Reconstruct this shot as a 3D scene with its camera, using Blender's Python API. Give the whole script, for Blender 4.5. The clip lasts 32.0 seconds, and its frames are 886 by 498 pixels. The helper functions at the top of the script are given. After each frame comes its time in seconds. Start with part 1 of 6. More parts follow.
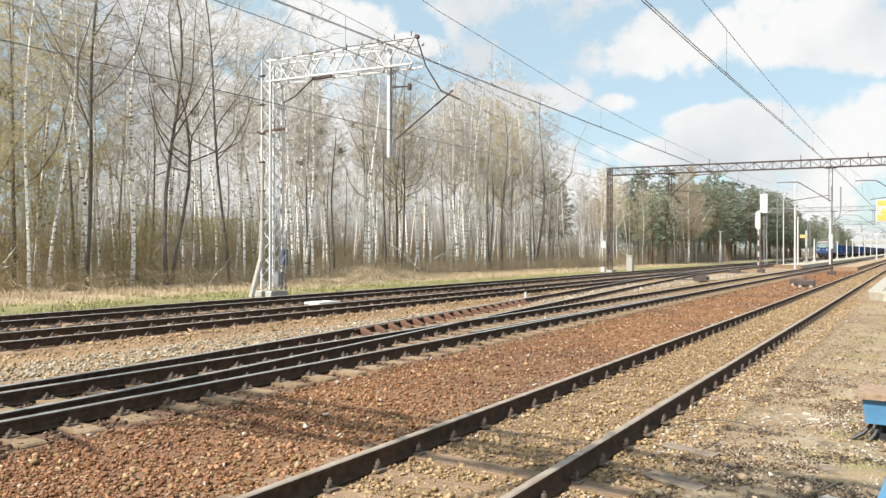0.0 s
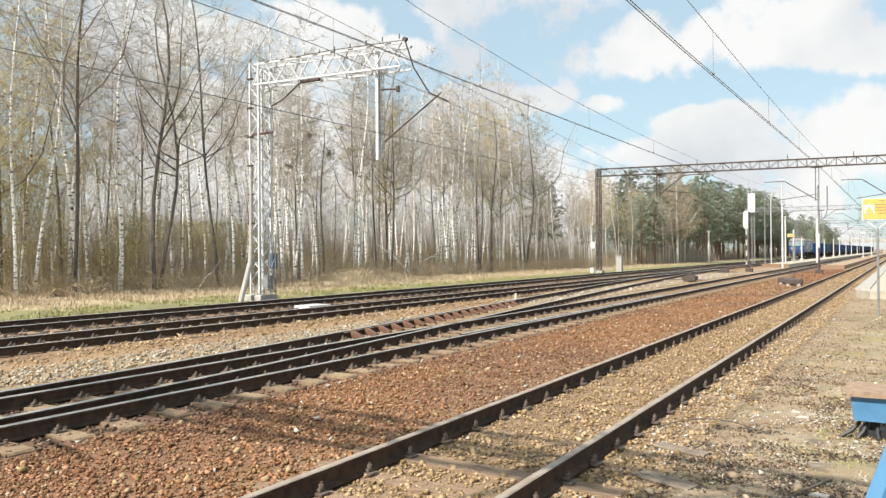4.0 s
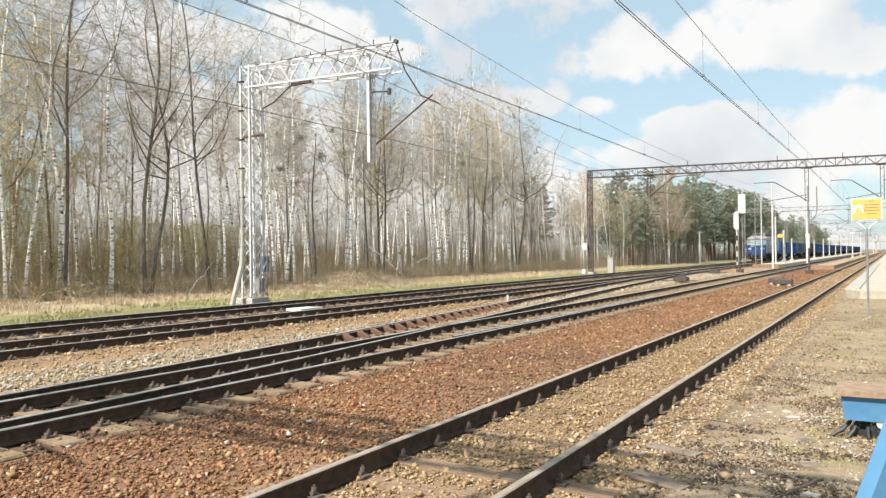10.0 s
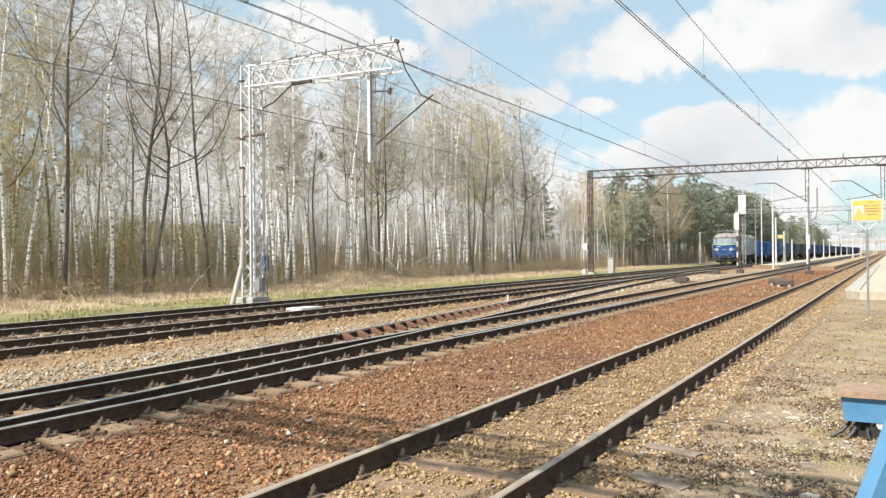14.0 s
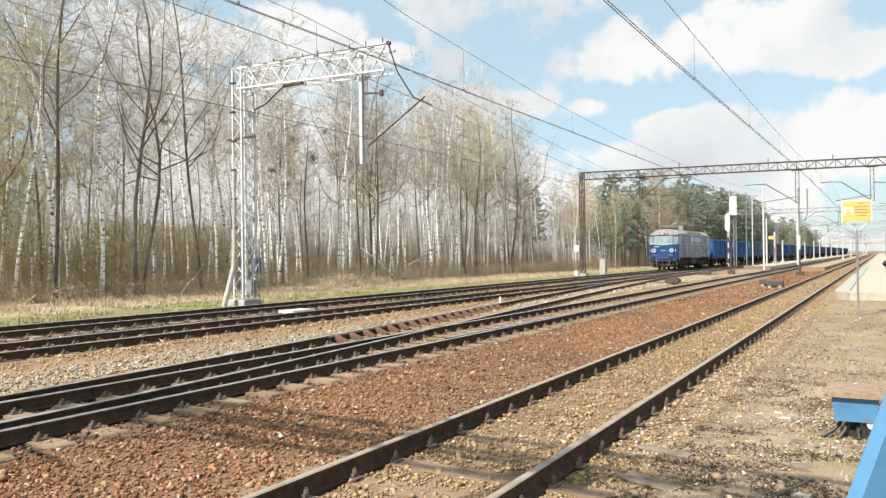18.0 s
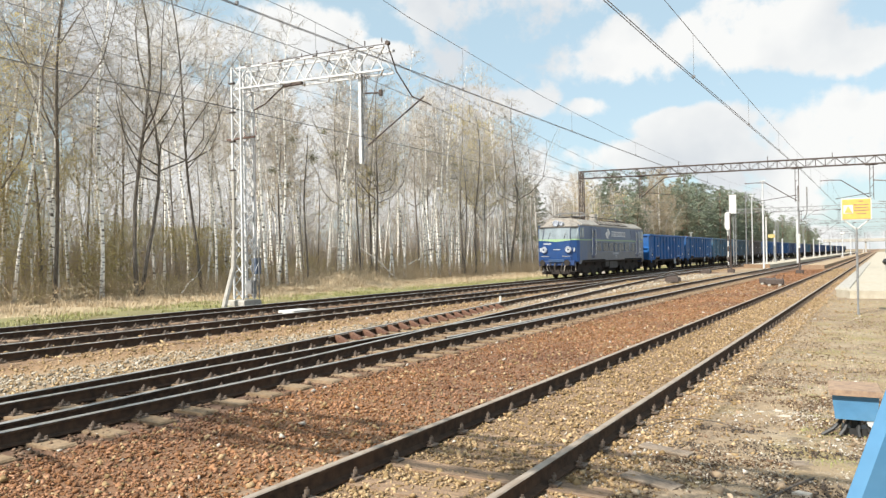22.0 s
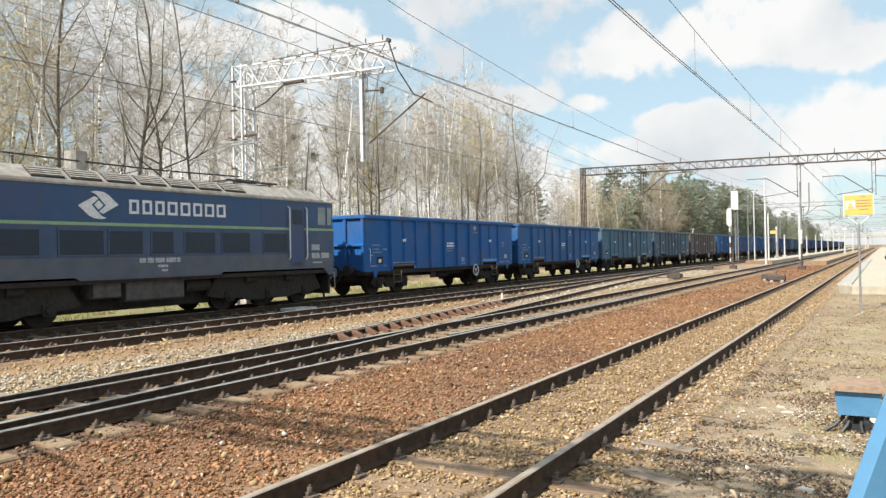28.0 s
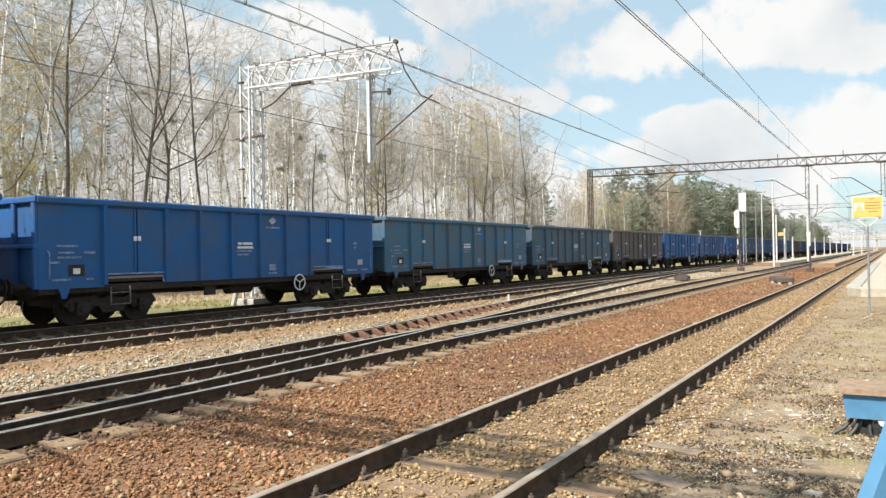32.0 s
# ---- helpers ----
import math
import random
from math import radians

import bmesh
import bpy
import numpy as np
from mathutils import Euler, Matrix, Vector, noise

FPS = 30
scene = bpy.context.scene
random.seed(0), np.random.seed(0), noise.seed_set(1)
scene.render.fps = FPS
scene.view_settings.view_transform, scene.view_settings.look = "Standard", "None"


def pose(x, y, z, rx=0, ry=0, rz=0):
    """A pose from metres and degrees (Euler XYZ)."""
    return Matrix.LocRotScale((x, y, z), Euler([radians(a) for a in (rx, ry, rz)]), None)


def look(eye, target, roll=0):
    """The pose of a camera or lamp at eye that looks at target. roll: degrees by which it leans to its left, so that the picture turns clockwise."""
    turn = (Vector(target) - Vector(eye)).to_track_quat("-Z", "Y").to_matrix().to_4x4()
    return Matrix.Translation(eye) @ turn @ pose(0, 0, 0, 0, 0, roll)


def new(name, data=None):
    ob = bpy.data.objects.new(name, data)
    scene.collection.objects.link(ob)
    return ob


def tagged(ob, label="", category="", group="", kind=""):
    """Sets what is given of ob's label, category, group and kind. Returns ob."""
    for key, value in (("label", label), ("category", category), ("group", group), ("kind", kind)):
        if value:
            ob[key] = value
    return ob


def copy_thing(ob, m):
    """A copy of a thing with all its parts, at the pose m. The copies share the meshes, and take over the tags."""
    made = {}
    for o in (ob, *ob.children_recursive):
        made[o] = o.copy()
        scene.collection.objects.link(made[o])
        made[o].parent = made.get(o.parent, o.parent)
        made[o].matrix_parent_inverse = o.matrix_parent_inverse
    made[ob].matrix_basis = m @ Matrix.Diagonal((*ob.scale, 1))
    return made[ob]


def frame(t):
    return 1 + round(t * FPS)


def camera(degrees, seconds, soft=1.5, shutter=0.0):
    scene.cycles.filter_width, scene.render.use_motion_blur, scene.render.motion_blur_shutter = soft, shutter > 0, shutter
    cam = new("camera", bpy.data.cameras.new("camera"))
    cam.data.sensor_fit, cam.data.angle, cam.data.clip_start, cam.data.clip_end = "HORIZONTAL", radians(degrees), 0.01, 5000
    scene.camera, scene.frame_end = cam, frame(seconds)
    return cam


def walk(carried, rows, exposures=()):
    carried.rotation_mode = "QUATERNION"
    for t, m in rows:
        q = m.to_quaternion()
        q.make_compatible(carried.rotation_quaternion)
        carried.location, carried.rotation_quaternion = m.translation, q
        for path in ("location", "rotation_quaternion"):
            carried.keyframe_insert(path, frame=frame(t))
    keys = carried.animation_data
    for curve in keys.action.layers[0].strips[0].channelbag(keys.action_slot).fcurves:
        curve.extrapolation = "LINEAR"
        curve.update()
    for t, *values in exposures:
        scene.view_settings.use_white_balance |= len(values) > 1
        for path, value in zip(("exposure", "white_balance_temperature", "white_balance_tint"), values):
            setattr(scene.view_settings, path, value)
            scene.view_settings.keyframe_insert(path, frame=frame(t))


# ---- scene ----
# ---- camera: held by hand beside the tracks, it only turns a little ----
EYE = (0.0, 0.0, 1.855)
TURNS = (
    (0, 32.658, 0.075, 0.111),
    (0.5, 32.641, 0.188, 0.060),
    (1, 32.459, 0.301, 0.016),
    (1.5, 32.286, 0.318, -0.050),
    (2, 32.214, 0.295, -0.112),
    (2.5, 32.206, 0.247, -0.163),
    (3, 32.080, 0.270, -0.276),
    (3.5, 31.978, 0.280, -0.350),
    (5.5, 31.499, 0.007, -0.587),
    (6, 31.412, -0.016, -0.644),
    (6.5, 31.422, -0.002, -0.678),
    (7, 31.483, -0.018, -0.738),
    (7.5, 31.482, 0.002, -0.712),
    (8, 31.515, 0.016, -0.731),
    (8.5, 31.519, 0.133, -0.714),
    (9, 31.435, 0.264, -0.705),
    (9.5, 31.361, 0.355, -0.660),
    (10, 31.247, 0.394, -0.681),
    (10.5, 31.124, 0.418, -0.689),
    (11, 31.174, 0.414, -0.731),
    (11.5, 31.211, 0.422, -0.696),
    (12, 31.324, 0.467, -0.676),
    (12.5, 31.353, 0.469, -0.602),
    (13, 31.363, 0.449, -0.541),
    (13.5, 31.376, 0.393, -0.568),
    (14, 31.263, 0.383, -0.528),
    (14.5, 31.155, 0.393, -0.556),
    (16.5, 30.735, 0.406, -0.651),
    (17, 30.728, 0.408, -0.683),
    (17.5, 30.719, 0.437, -0.693),
    (18, 30.663, 0.519, -0.684),
    (18.5, 30.660, 0.574, -0.718),
    (19, 30.671, 0.597, -0.758),
    (19.5, 30.669, 0.599, -0.800),
    (20, 30.666, 0.564, -0.796),
    (20.5, 30.626, 0.526, -0.835),
    (21, 30.543, 0.505, -0.817),
    (21.5, 30.557, 0.508, -0.823),
    (22, 30.650, 0.486, -0.896),
    (22.5, 30.595, 0.502, -0.926),
    (23, 30.492, 0.463, -0.929),
    (23.5, 30.499, 0.421, -0.929),
    (24, 30.332, 0.337, -0.897),
    (24.5, 30.199, 0.288, -0.801),
    (25, 30.205, 0.297, -0.682),
    (25.5, 30.380, 0.303, -0.771),
    (27.5, 30.716, 0.327, -1.072),
    (28, 30.787, 0.281, -1.114),
    (28.5, 30.815, 0.239, -1.143),
    (29, 30.813, 0.204, -1.155),
    (29.5, 30.933, 0.172, -1.186),
    (30, 31.025, 0.228, -1.244),
    (30.5, 31.074, 0.302, -1.164),
    (31, 31.180, 0.306, -1.089),
    (31.5, 31.276, 0.334, -0.985),
    (32, 31.301, 0.383, -0.957),
)
cam = camera(61.80, 32.0, soft=1.4)
walk(cam, [(t, pose(*EYE, 90 + up, 0, left) @ pose(0, 0, 0, 0, 0, lean)) for t, left, up, lean in TURNS],
     exposures=[(0, 0.64), (32, 0.64)])

# ---- world, sun ----
SUN_AZ, SUN_EL = radians(-17), radians(46)      # where the sun stands: azimuth from -y towards -x, height
world = bpy.data.worlds.new("sky")
scene.world = world
world.use_nodes = True
wn, wl = world.node_tree.nodes, world.node_tree.links
wn.clear()


def node(tree, kind, **values):
    n = tree.nodes.new(kind)
    for key, value in values.items():
        n.inputs[key.replace("_", " ")].default_value = value
    return n


def math_node(tree, op, a, b=None, clamp=False):
    n = tree.nodes.new("ShaderNodeMath")
    n.operation, n.use_clamp = op, clamp
    for i, v in enumerate((a, b)):
        if v is None:
            continue
        if isinstance(v, (int, float)):
            n.inputs[i].default_value = v
        else:
            tree.links.new(v, n.inputs[i])
    return n.outputs[0]


sky = wn.new("ShaderNodeTexSky")
sky.sky_type, sky.sun_disc = "NISHITA", False
sky.sun_elevation, sky.sun_rotation = SUN_EL, radians(180 + 17)
sky.air_density, sky.dust_density, sky.ozone_density = 1.0, 1.2, 1.0
wt = world.node_tree
coord = wn.new("ShaderNodeTexCoord")
sep = wn.new("ShaderNodeSeparateXYZ")
wl.new(coord.outputs["Generated"], sep.inputs[0])
up = math_node(wt, "MAXIMUM", sep.outputs[2], 0.02)
flat = wn.new("ShaderNodeCombineXYZ")            # a cloud deck seen in perspective
wl.new(math_node(wt, "DIVIDE", sep.outputs[0], math_node(wt, "ADD", up, 0.12)), flat.inputs[0])
wl.new(math_node(wt, "DIVIDE", sep.outputs[1], math_node(wt, "ADD", up, 0.12)), flat.inputs[1])
flat.inputs[2].default_value = 3.7
n1 = node(wt, "ShaderNodeTexNoise", Scale=1.15, Detail=7.0, Roughness=0.52)
wl.new(flat.outputs[0], n1.inputs["Vector"])
n3 = node(wt, "ShaderNodeTexNoise", Scale=7.0, Detail=9.0, Roughness=0.58)
wl.new(coord.outputs["Generated"], n3.inputs["Vector"])
az = math_node(wt, "MULTIPLY", math_node(wt, "ARCTAN2", sep.outputs[0], sep.outputs[1]), 57.2958)
el = math_node(wt, "MULTIPLY", math_node(wt, "ARCSINE", sep.outputs[2]), 57.2958)
CLOUDS = (
    (-16.61, 14.44, 5.47, 2.71),
    (-12.38, 15.64, 2.36, 1.75),
    (-5.99, 15.48, 7.48, 2.62),
    (-2.54, 13.36, 4.72, 1.75),
    (-27.93, 11.46, 6.56, 1.40),
    (-19.35, 10.95, 2.19, 0.96),
    (-35.33, 15.45, 2.62, 0.96),
    (-40.93, 16.93, 4.81, 2.19),
    (-10.52, 8.99, 5.91, 1.75),
    (-4.31, 8.52, 6.30, 2.41),
    (-13.66, 7.36, 9.62, 1.31),
    (-2.63, 6.29, 4.72, 2.19),
    (-31.45, 9.60, 5.25, 1.75),
    (-50.38, 15.97, 7.00, 2.62),
    (-46.0, 6.0, 16.0, 7.5),
    (-28.0, 4.5, 12.0, 4.5),
)                                                # azimuth, height and half sizes of the cumulus, in degrees
heap = math_node(wt, "MULTIPLY", math_node(wt, "SUBTRACT", n1.outputs[0], 0.5), 2.6)
for ca, ce, ra, re in CLOUDS:
    u = math_node(wt, "DIVIDE", math_node(wt, "SUBTRACT", az, ca), ra * 1.1)
    v = math_node(wt, "DIVIDE", math_node(wt, "SUBTRACT", el, ce), re * 1.1)
    r2 = math_node(wt, "ADD", math_node(wt, "MULTIPLY", u, u), math_node(wt, "MULTIPLY", v, v))
    heap = math_node(wt, "MAXIMUM", heap, math_node(wt, "SUBTRACT", 1.0, r2))
edge = math_node(wt, "ADD", heap, math_node(wt, "MULTIPLY", math_node(wt, "SUBTRACT", n3.outputs[0], 0.5), 5.2))
ramp = wn.new("ShaderNodeMapRange")
ramp.interpolation_type = "SMOOTHSTEP"
ramp.inputs[1].default_value, ramp.inputs[2].default_value, ramp.inputs[4].default_value = 0.0, 0.55, 0.97
wl.new(edge, ramp.inputs[0])
n2 = node(wt, "ShaderNodeTexNoise", Scale=5.0, Detail=5.0)
wl.new(coord.outputs["Generated"], n2.inputs["Vector"])
tone = wn.new("ShaderNodeValToRGB")
tone.color_ramp.elements[0].color, tone.color_ramp.elements[1].color = (4.7, 4.92, 5.15, 1), (6.25, 6.25, 6.15, 1)
tone.color_ramp.elements[0].position, tone.color_ramp.elements[1].position = 0.35, 0.55
wl.new(n2.outputs[0], tone.inputs[0])
haze = wn.new("ShaderNodeMix")                   # thin milky veil over the blue
haze.data_type = "RGBA"
haze.inputs[0].default_value = 0.6
wl.new(sky.outputs[0], haze.inputs[6])
haze.inputs[7].default_value = (4.3, 5.65, 6.1, 1)
mix = wn.new("ShaderNodeMix")
mix.data_type = "RGBA"
wl.new(ramp.outputs[0], mix.inputs[0])
wl.new(haze.outputs[2], mix.inputs[6])
wl.new(tone.outputs[0], mix.inputs[7])
back = node(wt, "ShaderNodeBackground", Strength=0.1)
wl.new(mix.outputs[2], back.inputs[0])
wl.new(back.outputs[0], wn.new("ShaderNodeOutputWorld").inputs[0])

sun = new("sun", bpy.data.lights.new("sun", "SUN"))
sun.data.energy, sun.data.angle, sun.data.color = 5.0, radians(0.6), (1.0, 0.95, 0.86)
SUN_WAY = Vector((math.sin(SUN_AZ) * math.cos(SUN_EL), -math.cos(SUN_AZ) * math.cos(SUN_EL), math.sin(SUN_EL)))
sun.matrix_world = look(SUN_WAY * 50, (0, 0, 0))


# ---- materials ----
def material(name, colour, rough=0.7, metal=0.0, second=None, scale=6.0, low=0.4, high=0.62, bump=0.0, bump_scale=40.0,
             grime=None, grime_scale=1.3, grime_amount=0.5, vary=0.0, island=0.0, stretch=(1, 1, 1), thin=0.0, gloss=0.5):
    """A painted or raw surface: two colours mixed by fine noise, stains at a larger scale, fine relief."""
    m = bpy.data.materials.new(name)
    m.use_nodes = True
    t = m.node_tree
    b = t.nodes["Principled BSDF"]
    b.inputs["Roughness"].default_value, b.inputs["Metallic"].default_value = rough, metal
    b.inputs["Specular IOR Level"].default_value = gloss
    co = t.nodes.new("ShaderNodeTexCoord")
    mp = t.nodes.new("ShaderNodeMapping")
    mp.inputs["Scale"].default_value = stretch
    t.links.new(co.outputs["Object"], mp.inputs[0])
    rgb = t.nodes.new("ShaderNodeRGB")
    rgb.outputs[0].default_value = (*colour, 1)
    base = rgb.outputs[0]
    second = second or tuple(0.86 * k for k in colour)

    def blend(fac, a, bcol):
        x = t.nodes.new("ShaderNodeMix")
        x.data_type = "RGBA"
        t.links.new(fac, x.inputs[0])
        t.links.new(a, x.inputs[6])
        x.inputs[7].default_value = (*bcol, 1)
        return x.outputs[2]

    def mask(s, lo, hi, detail=6.0, amount=1.0):
        n = node(t, "ShaderNodeTexNoise", Scale=s, Detail=detail, Roughness=0.6)
        t.links.new(mp.outputs[0], n.inputs["Vector"])
        r = t.nodes.new("ShaderNodeMapRange")
        r.inputs[1].default_value, r.inputs[2].default_value, r.inputs[4].default_value = lo, hi, amount
        t.links.new(n.outputs[0], r.inputs[0])
        return r.outputs[0]

    if second:
        base = blend(mask(scale, low, high), base, second)
    if grime:
        base = blend(mask(grime_scale, 0.45, 0.72, 8.0, grime_amount), base, grime)
    if vary or island:
        hsv = t.nodes.new("ShaderNodeHueSaturation")
        if island:
            src = t.nodes.new("ShaderNodeNewGeometry").outputs["Random Per Island"]
        else:
            src = t.nodes.new("ShaderNodeObjectInfo").outputs["Random"]
        amt = vary or island
        t.links.new(math_node(t, "ADD", math_node(t, "MULTIPLY", src, 2 * amt), 1 - amt), hsv.inputs["Value"])
        t.links.new(math_node(t, "ADD", math_node(t, "MULTIPLY", src, -0.5 * amt), 1 + 0.25 * amt), hsv.inputs["Saturation"])
        t.links.new(base, hsv.inputs["Color"])
        base = hsv.outputs[0]
    t.links.new(base, b.inputs["Base Color"])
    if thin:                                     # leaves let light through
        tr, ms = t.nodes.new("ShaderNodeBsdfTranslucent"), t.nodes.new("ShaderNodeMixShader")
        t.links.new(base, tr.inputs["Color"])
        ms.inputs[0].default_value = thin
        t.links.new(b.outputs[0], ms.inputs[1])
        t.links.new(tr.outputs[0], ms.inputs[2])
        t.links.new(ms.outputs[0], t.nodes["Material Output"].inputs["Surface"])
    if bump:
        n = node(t, "ShaderNodeTexNoise", Scale=bump_scale, Detail=4.0)
        t.links.new(mp.outputs[0], n.inputs["Vector"])
        bp = node(t, "ShaderNodeBump", Strength=bump, Distance=0.02)
        t.links.new(n.outputs[0], bp.inputs["Height"])
        t.links.new(bp.outputs[0], b.inputs["Normal"])
    return m


MAT = {
    "rail_top": material("polished_rail_steel", (0.60, 0.565, 0.52), 0.42, 0.7, (0.40, 0.37, 0.33), 3, bump=0.05),
    "rail_top_dull": material("rusty_rail_head", (0.30, 0.235, 0.18), 0.55, 0.2, (0.38, 0.32, 0.26), 5, bump=0.1),
    "rail_side": material("dark_rusty_rail_web", (0.088, 0.056, 0.038), 0.92, 0.0, (0.048, 0.033, 0.025), 9, bump=0.3, grime=(0.115, 0.06, 0.035), gloss=0.2),
    "clip": material("grey_rusty_clamp", (0.20, 0.16, 0.13), 0.7, 0.3, (0.10, 0.07, 0.05), 30, bump=0.2),
    "sleeper": material("weathered_wooden_sleeper", (0.30, 0.20, 0.125), 0.9, 0, (0.17, 0.11, 0.07), 14, bump=0.5, vary=0.2, stretch=(0.4, 4, 4)),
    "sleeper_pale": material("pale_dusty_sleeper", (0.285, 0.20, 0.12), 0.9, 0, (0.20, 0.14, 0.085), 14, bump=0.5, vary=0.15),
    "frog_rust": material("orange_rusty_plate", (0.20, 0.105, 0.065), 0.85, 0.1, (0.12, 0.06, 0.04), 12, bump=0.3),
    "galv": material("pale_grey_painted_lattice", (0.66, 0.67, 0.68), 0.5, 0.1, (0.50, 0.51, 0.52), 8, bump=0.1, grime=(0.33, 0.29, 0.25), grime_amount=0.35),
    "galv_grey": material("weathered_zinc_steel", (0.32, 0.33, 0.34), 0.55, 0.4, (0.22, 0.22, 0.22), 8, bump=0.1, grime=(0.22, 0.15, 0.10)),
    "brown_steel": material("brown_rusty_steel", (0.10, 0.075, 0.062), 0.7, 0.2, (0.065, 0.05, 0.045), 10, bump=0.1),
    "wire": material("dark_copper_wire", (0.18, 0.176, 0.176), 0.6, 0.3, (0.24, 0.23, 0.225), 2),
    "porcelain": material("brown_porcelain", (0.10, 0.06, 0.045), 0.3, 0, (0.14, 0.08, 0.06), 20),
    "concrete": material("pale_concrete", (0.44, 0.42, 0.38), 0.9, 0, (0.32, 0.30, 0.27), 12, bump=0.4, grime=(0.36, 0.33, 0.28)),
    "white_paint": material("white_paint", (0.60, 0.60, 0.58), 0.6, 0, (0.47, 0.47, 0.45), 7, bump=0.05),
    "yellow": material("yellow_sign_paint", (0.66, 0.41, 0.09), 0.6, 0, (0.58, 0.36, 0.09), 9),
    "dull_yellow": material("faded_yellow_paint", (0.50, 0.40, 0.14), 0.7, 0, (0.42, 0.34, 0.15), 9),
    "black": material("black_paint", (0.02, 0.02, 0.02), 0.6, 0, (0.03, 0.03, 0.03), 9),
    "blue_paint": material("light_blue_enamel", (0.072, 0.205, 0.36), 0.5, 0, (0.06, 0.175, 0.31), 6, bump=0.05, grime=(0.13, 0.26, 0.36)),
    "old_board": material("grey_weathered_board", (0.27, 0.215, 0.165), 0.95, 0, (0.17, 0.13, 0.10), 9, bump=0.6, stretch=(0.6, 6, 6), grime=(0.30, 0.24, 0.17)),
    "slate": material("slate_blue_box_paint", (0.115, 0.14, 0.19), 0.6, 0, (0.08, 0.11, 0.17), 8, bump=0.05),
    "old_cable": material("dusty_old_cable", (0.13, 0.105, 0.085), 0.9, 0, (0.08, 0.065, 0.055), 20),
    "lid": material("rusty_brown_lid", (0.34, 0.235, 0.155), 0.8, 0, (0.23, 0.155, 0.11), 14, bump=0.2),
    "cable": material("black_rubber_cable", (0.03, 0.03, 0.03), 0.5),
}


# ---- mesh tools ----
class Shape:
    """Collects vertices and faces of one mesh."""

    def __init__(self):
        self.v, self.f = [], []

    def add(self, verts, faces):
        n = len(self.v)
        self.v += [tuple(p) for p in verts]
        self.f += [tuple(i + n for i in q) for q in faces]
        return self

    def box(self, c, s, rot=None):
        x, y, z = (k / 2 for k in s)
        pts = [Vector(p) for p in ((-x, -y, -z), (x, -y, -z), (x, y, -z), (-x, y, -z), (-x, -y, z), (x, -y, z), (x, y, z), (-x, y, z))]
        if rot:
            pts = [rot @ p for p in pts]
        return self.add([p + Vector(c) for p in pts], ((3, 2, 1, 0), (4, 5, 6, 7), (0, 1, 5, 4), (1, 2, 6, 5), (2, 3, 7, 6), (3, 0, 4, 7)))

    def cbox(self, c, s, ch=0.01, axis="y"):
        """A box whose long edges, along axis, are chamfered."""
        k = "xyz".index(axis)
        a, b = [i for i in range(3) if i != k]
        p, q = s[a] / 2, s[b] / 2
        ch = min(ch, p * 0.8, q * 0.8)
        ring = [(-p + ch, -q), (p - ch, -q), (p, -q + ch), (p, q - ch), (p - ch, q), (-p + ch, q), (-p, q - ch), (-p, -q + ch)]
        return self.prism(ring, axis, -s[k] / 2, s[k] / 2, c)

    def prism(self, ring, axis, lo, hi, at=(0, 0, 0)):
        """Extrudes a closed outline (in the two other axes, in order) along axis."""
        k = "xyz".index(axis)
        a, b = [i for i in range(3) if i != k]
        n, verts = len(ring), []
        for e in (lo, hi):
            for u, w in ring:
                p = [0, 0, 0]
                p[a], p[b], p[k] = u + at[a], w + at[b], e + at[k]
                verts.append(p)
        faces = [tuple(range(n))[::-1], tuple(range(n, 2 * n))] + [(i, (i + 1) % n, n + (i + 1) % n, n + i) for i in range(n)]
        if axis == "y":
            faces = [q[::-1] for q in faces]
        return self.add(verts, faces)

    def tube(self, p, q, r0, r1=None, n=6, caps=True):
        return self.path([p, q], [r0, r0 if r1 is None else r1], n, caps)

    def path(self, pts, radii, n=6, caps=True):
        pts = [Vector(p) for p in pts]
        if isinstance(radii, (int, float)):
            radii = [radii] * len(pts)
        verts, faces, side = [], [], None
        for i, p in enumerate(pts):
            d = (pts[min(i + 1, len(pts) - 1)] - pts[max(i - 1, 0)]).normalized()
            if side is None:
                side = d.orthogonal().normalized()
            side = (side - d * side.dot(d)).normalized()
            other = d.cross(side)
            for k in range(n):
                a = 2 * math.pi * k / n
                verts.append(p + (side * math.cos(a) + other * math.sin(a)) * radii[i])
        for i in range(len(pts) - 1):
            for k in range(n):
                faces.append((i * n + k, i * n + (k + 1) % n, (i + 1) * n + (k + 1) % n, (i + 1) * n + k))
        if caps:
            faces += [tuple(range(n))[::-1], tuple(range((len(pts) - 1) * n, len(pts) * n))]
        return self.add(verts, faces)

    def ring(self, c, axis, r, thick, n=20, m=6):
        """A torus round an axis."""
        k = "xyz".index(axis)
        a, b = [i for i in range(3) if i != k]
        verts, faces = [], []
        for i in range(n):
            t = 2 * math.pi * i / n
            for j in range(m):
                s = 2 * math.pi * j / m
                p = list(c)
                p[a] += (r + thick * math.cos(s)) * math.cos(t)
                p[b] += (r + thick * math.cos(s)) * math.sin(t)
                p[k] += thick * math.sin(s)
                verts.append(p)
                faces.append((i * m + j, ((i + 1) % n) * m + j, ((i + 1) % n) * m + (j + 1) % m, i * m + (j + 1) % m))
        return self.add(verts, faces)

    def disc(self, c, axis, r, h, n=16, r2=None):
        """A short cylinder or cone about an axis, centred on c."""
        k = "xyz".index(axis)
        d = [0, 0, 0]
        d[k] = h / 2
        return self.tube(Vector(c) - Vector(d), Vector(c) + Vector(d), r, r if r2 is None else r2, n)

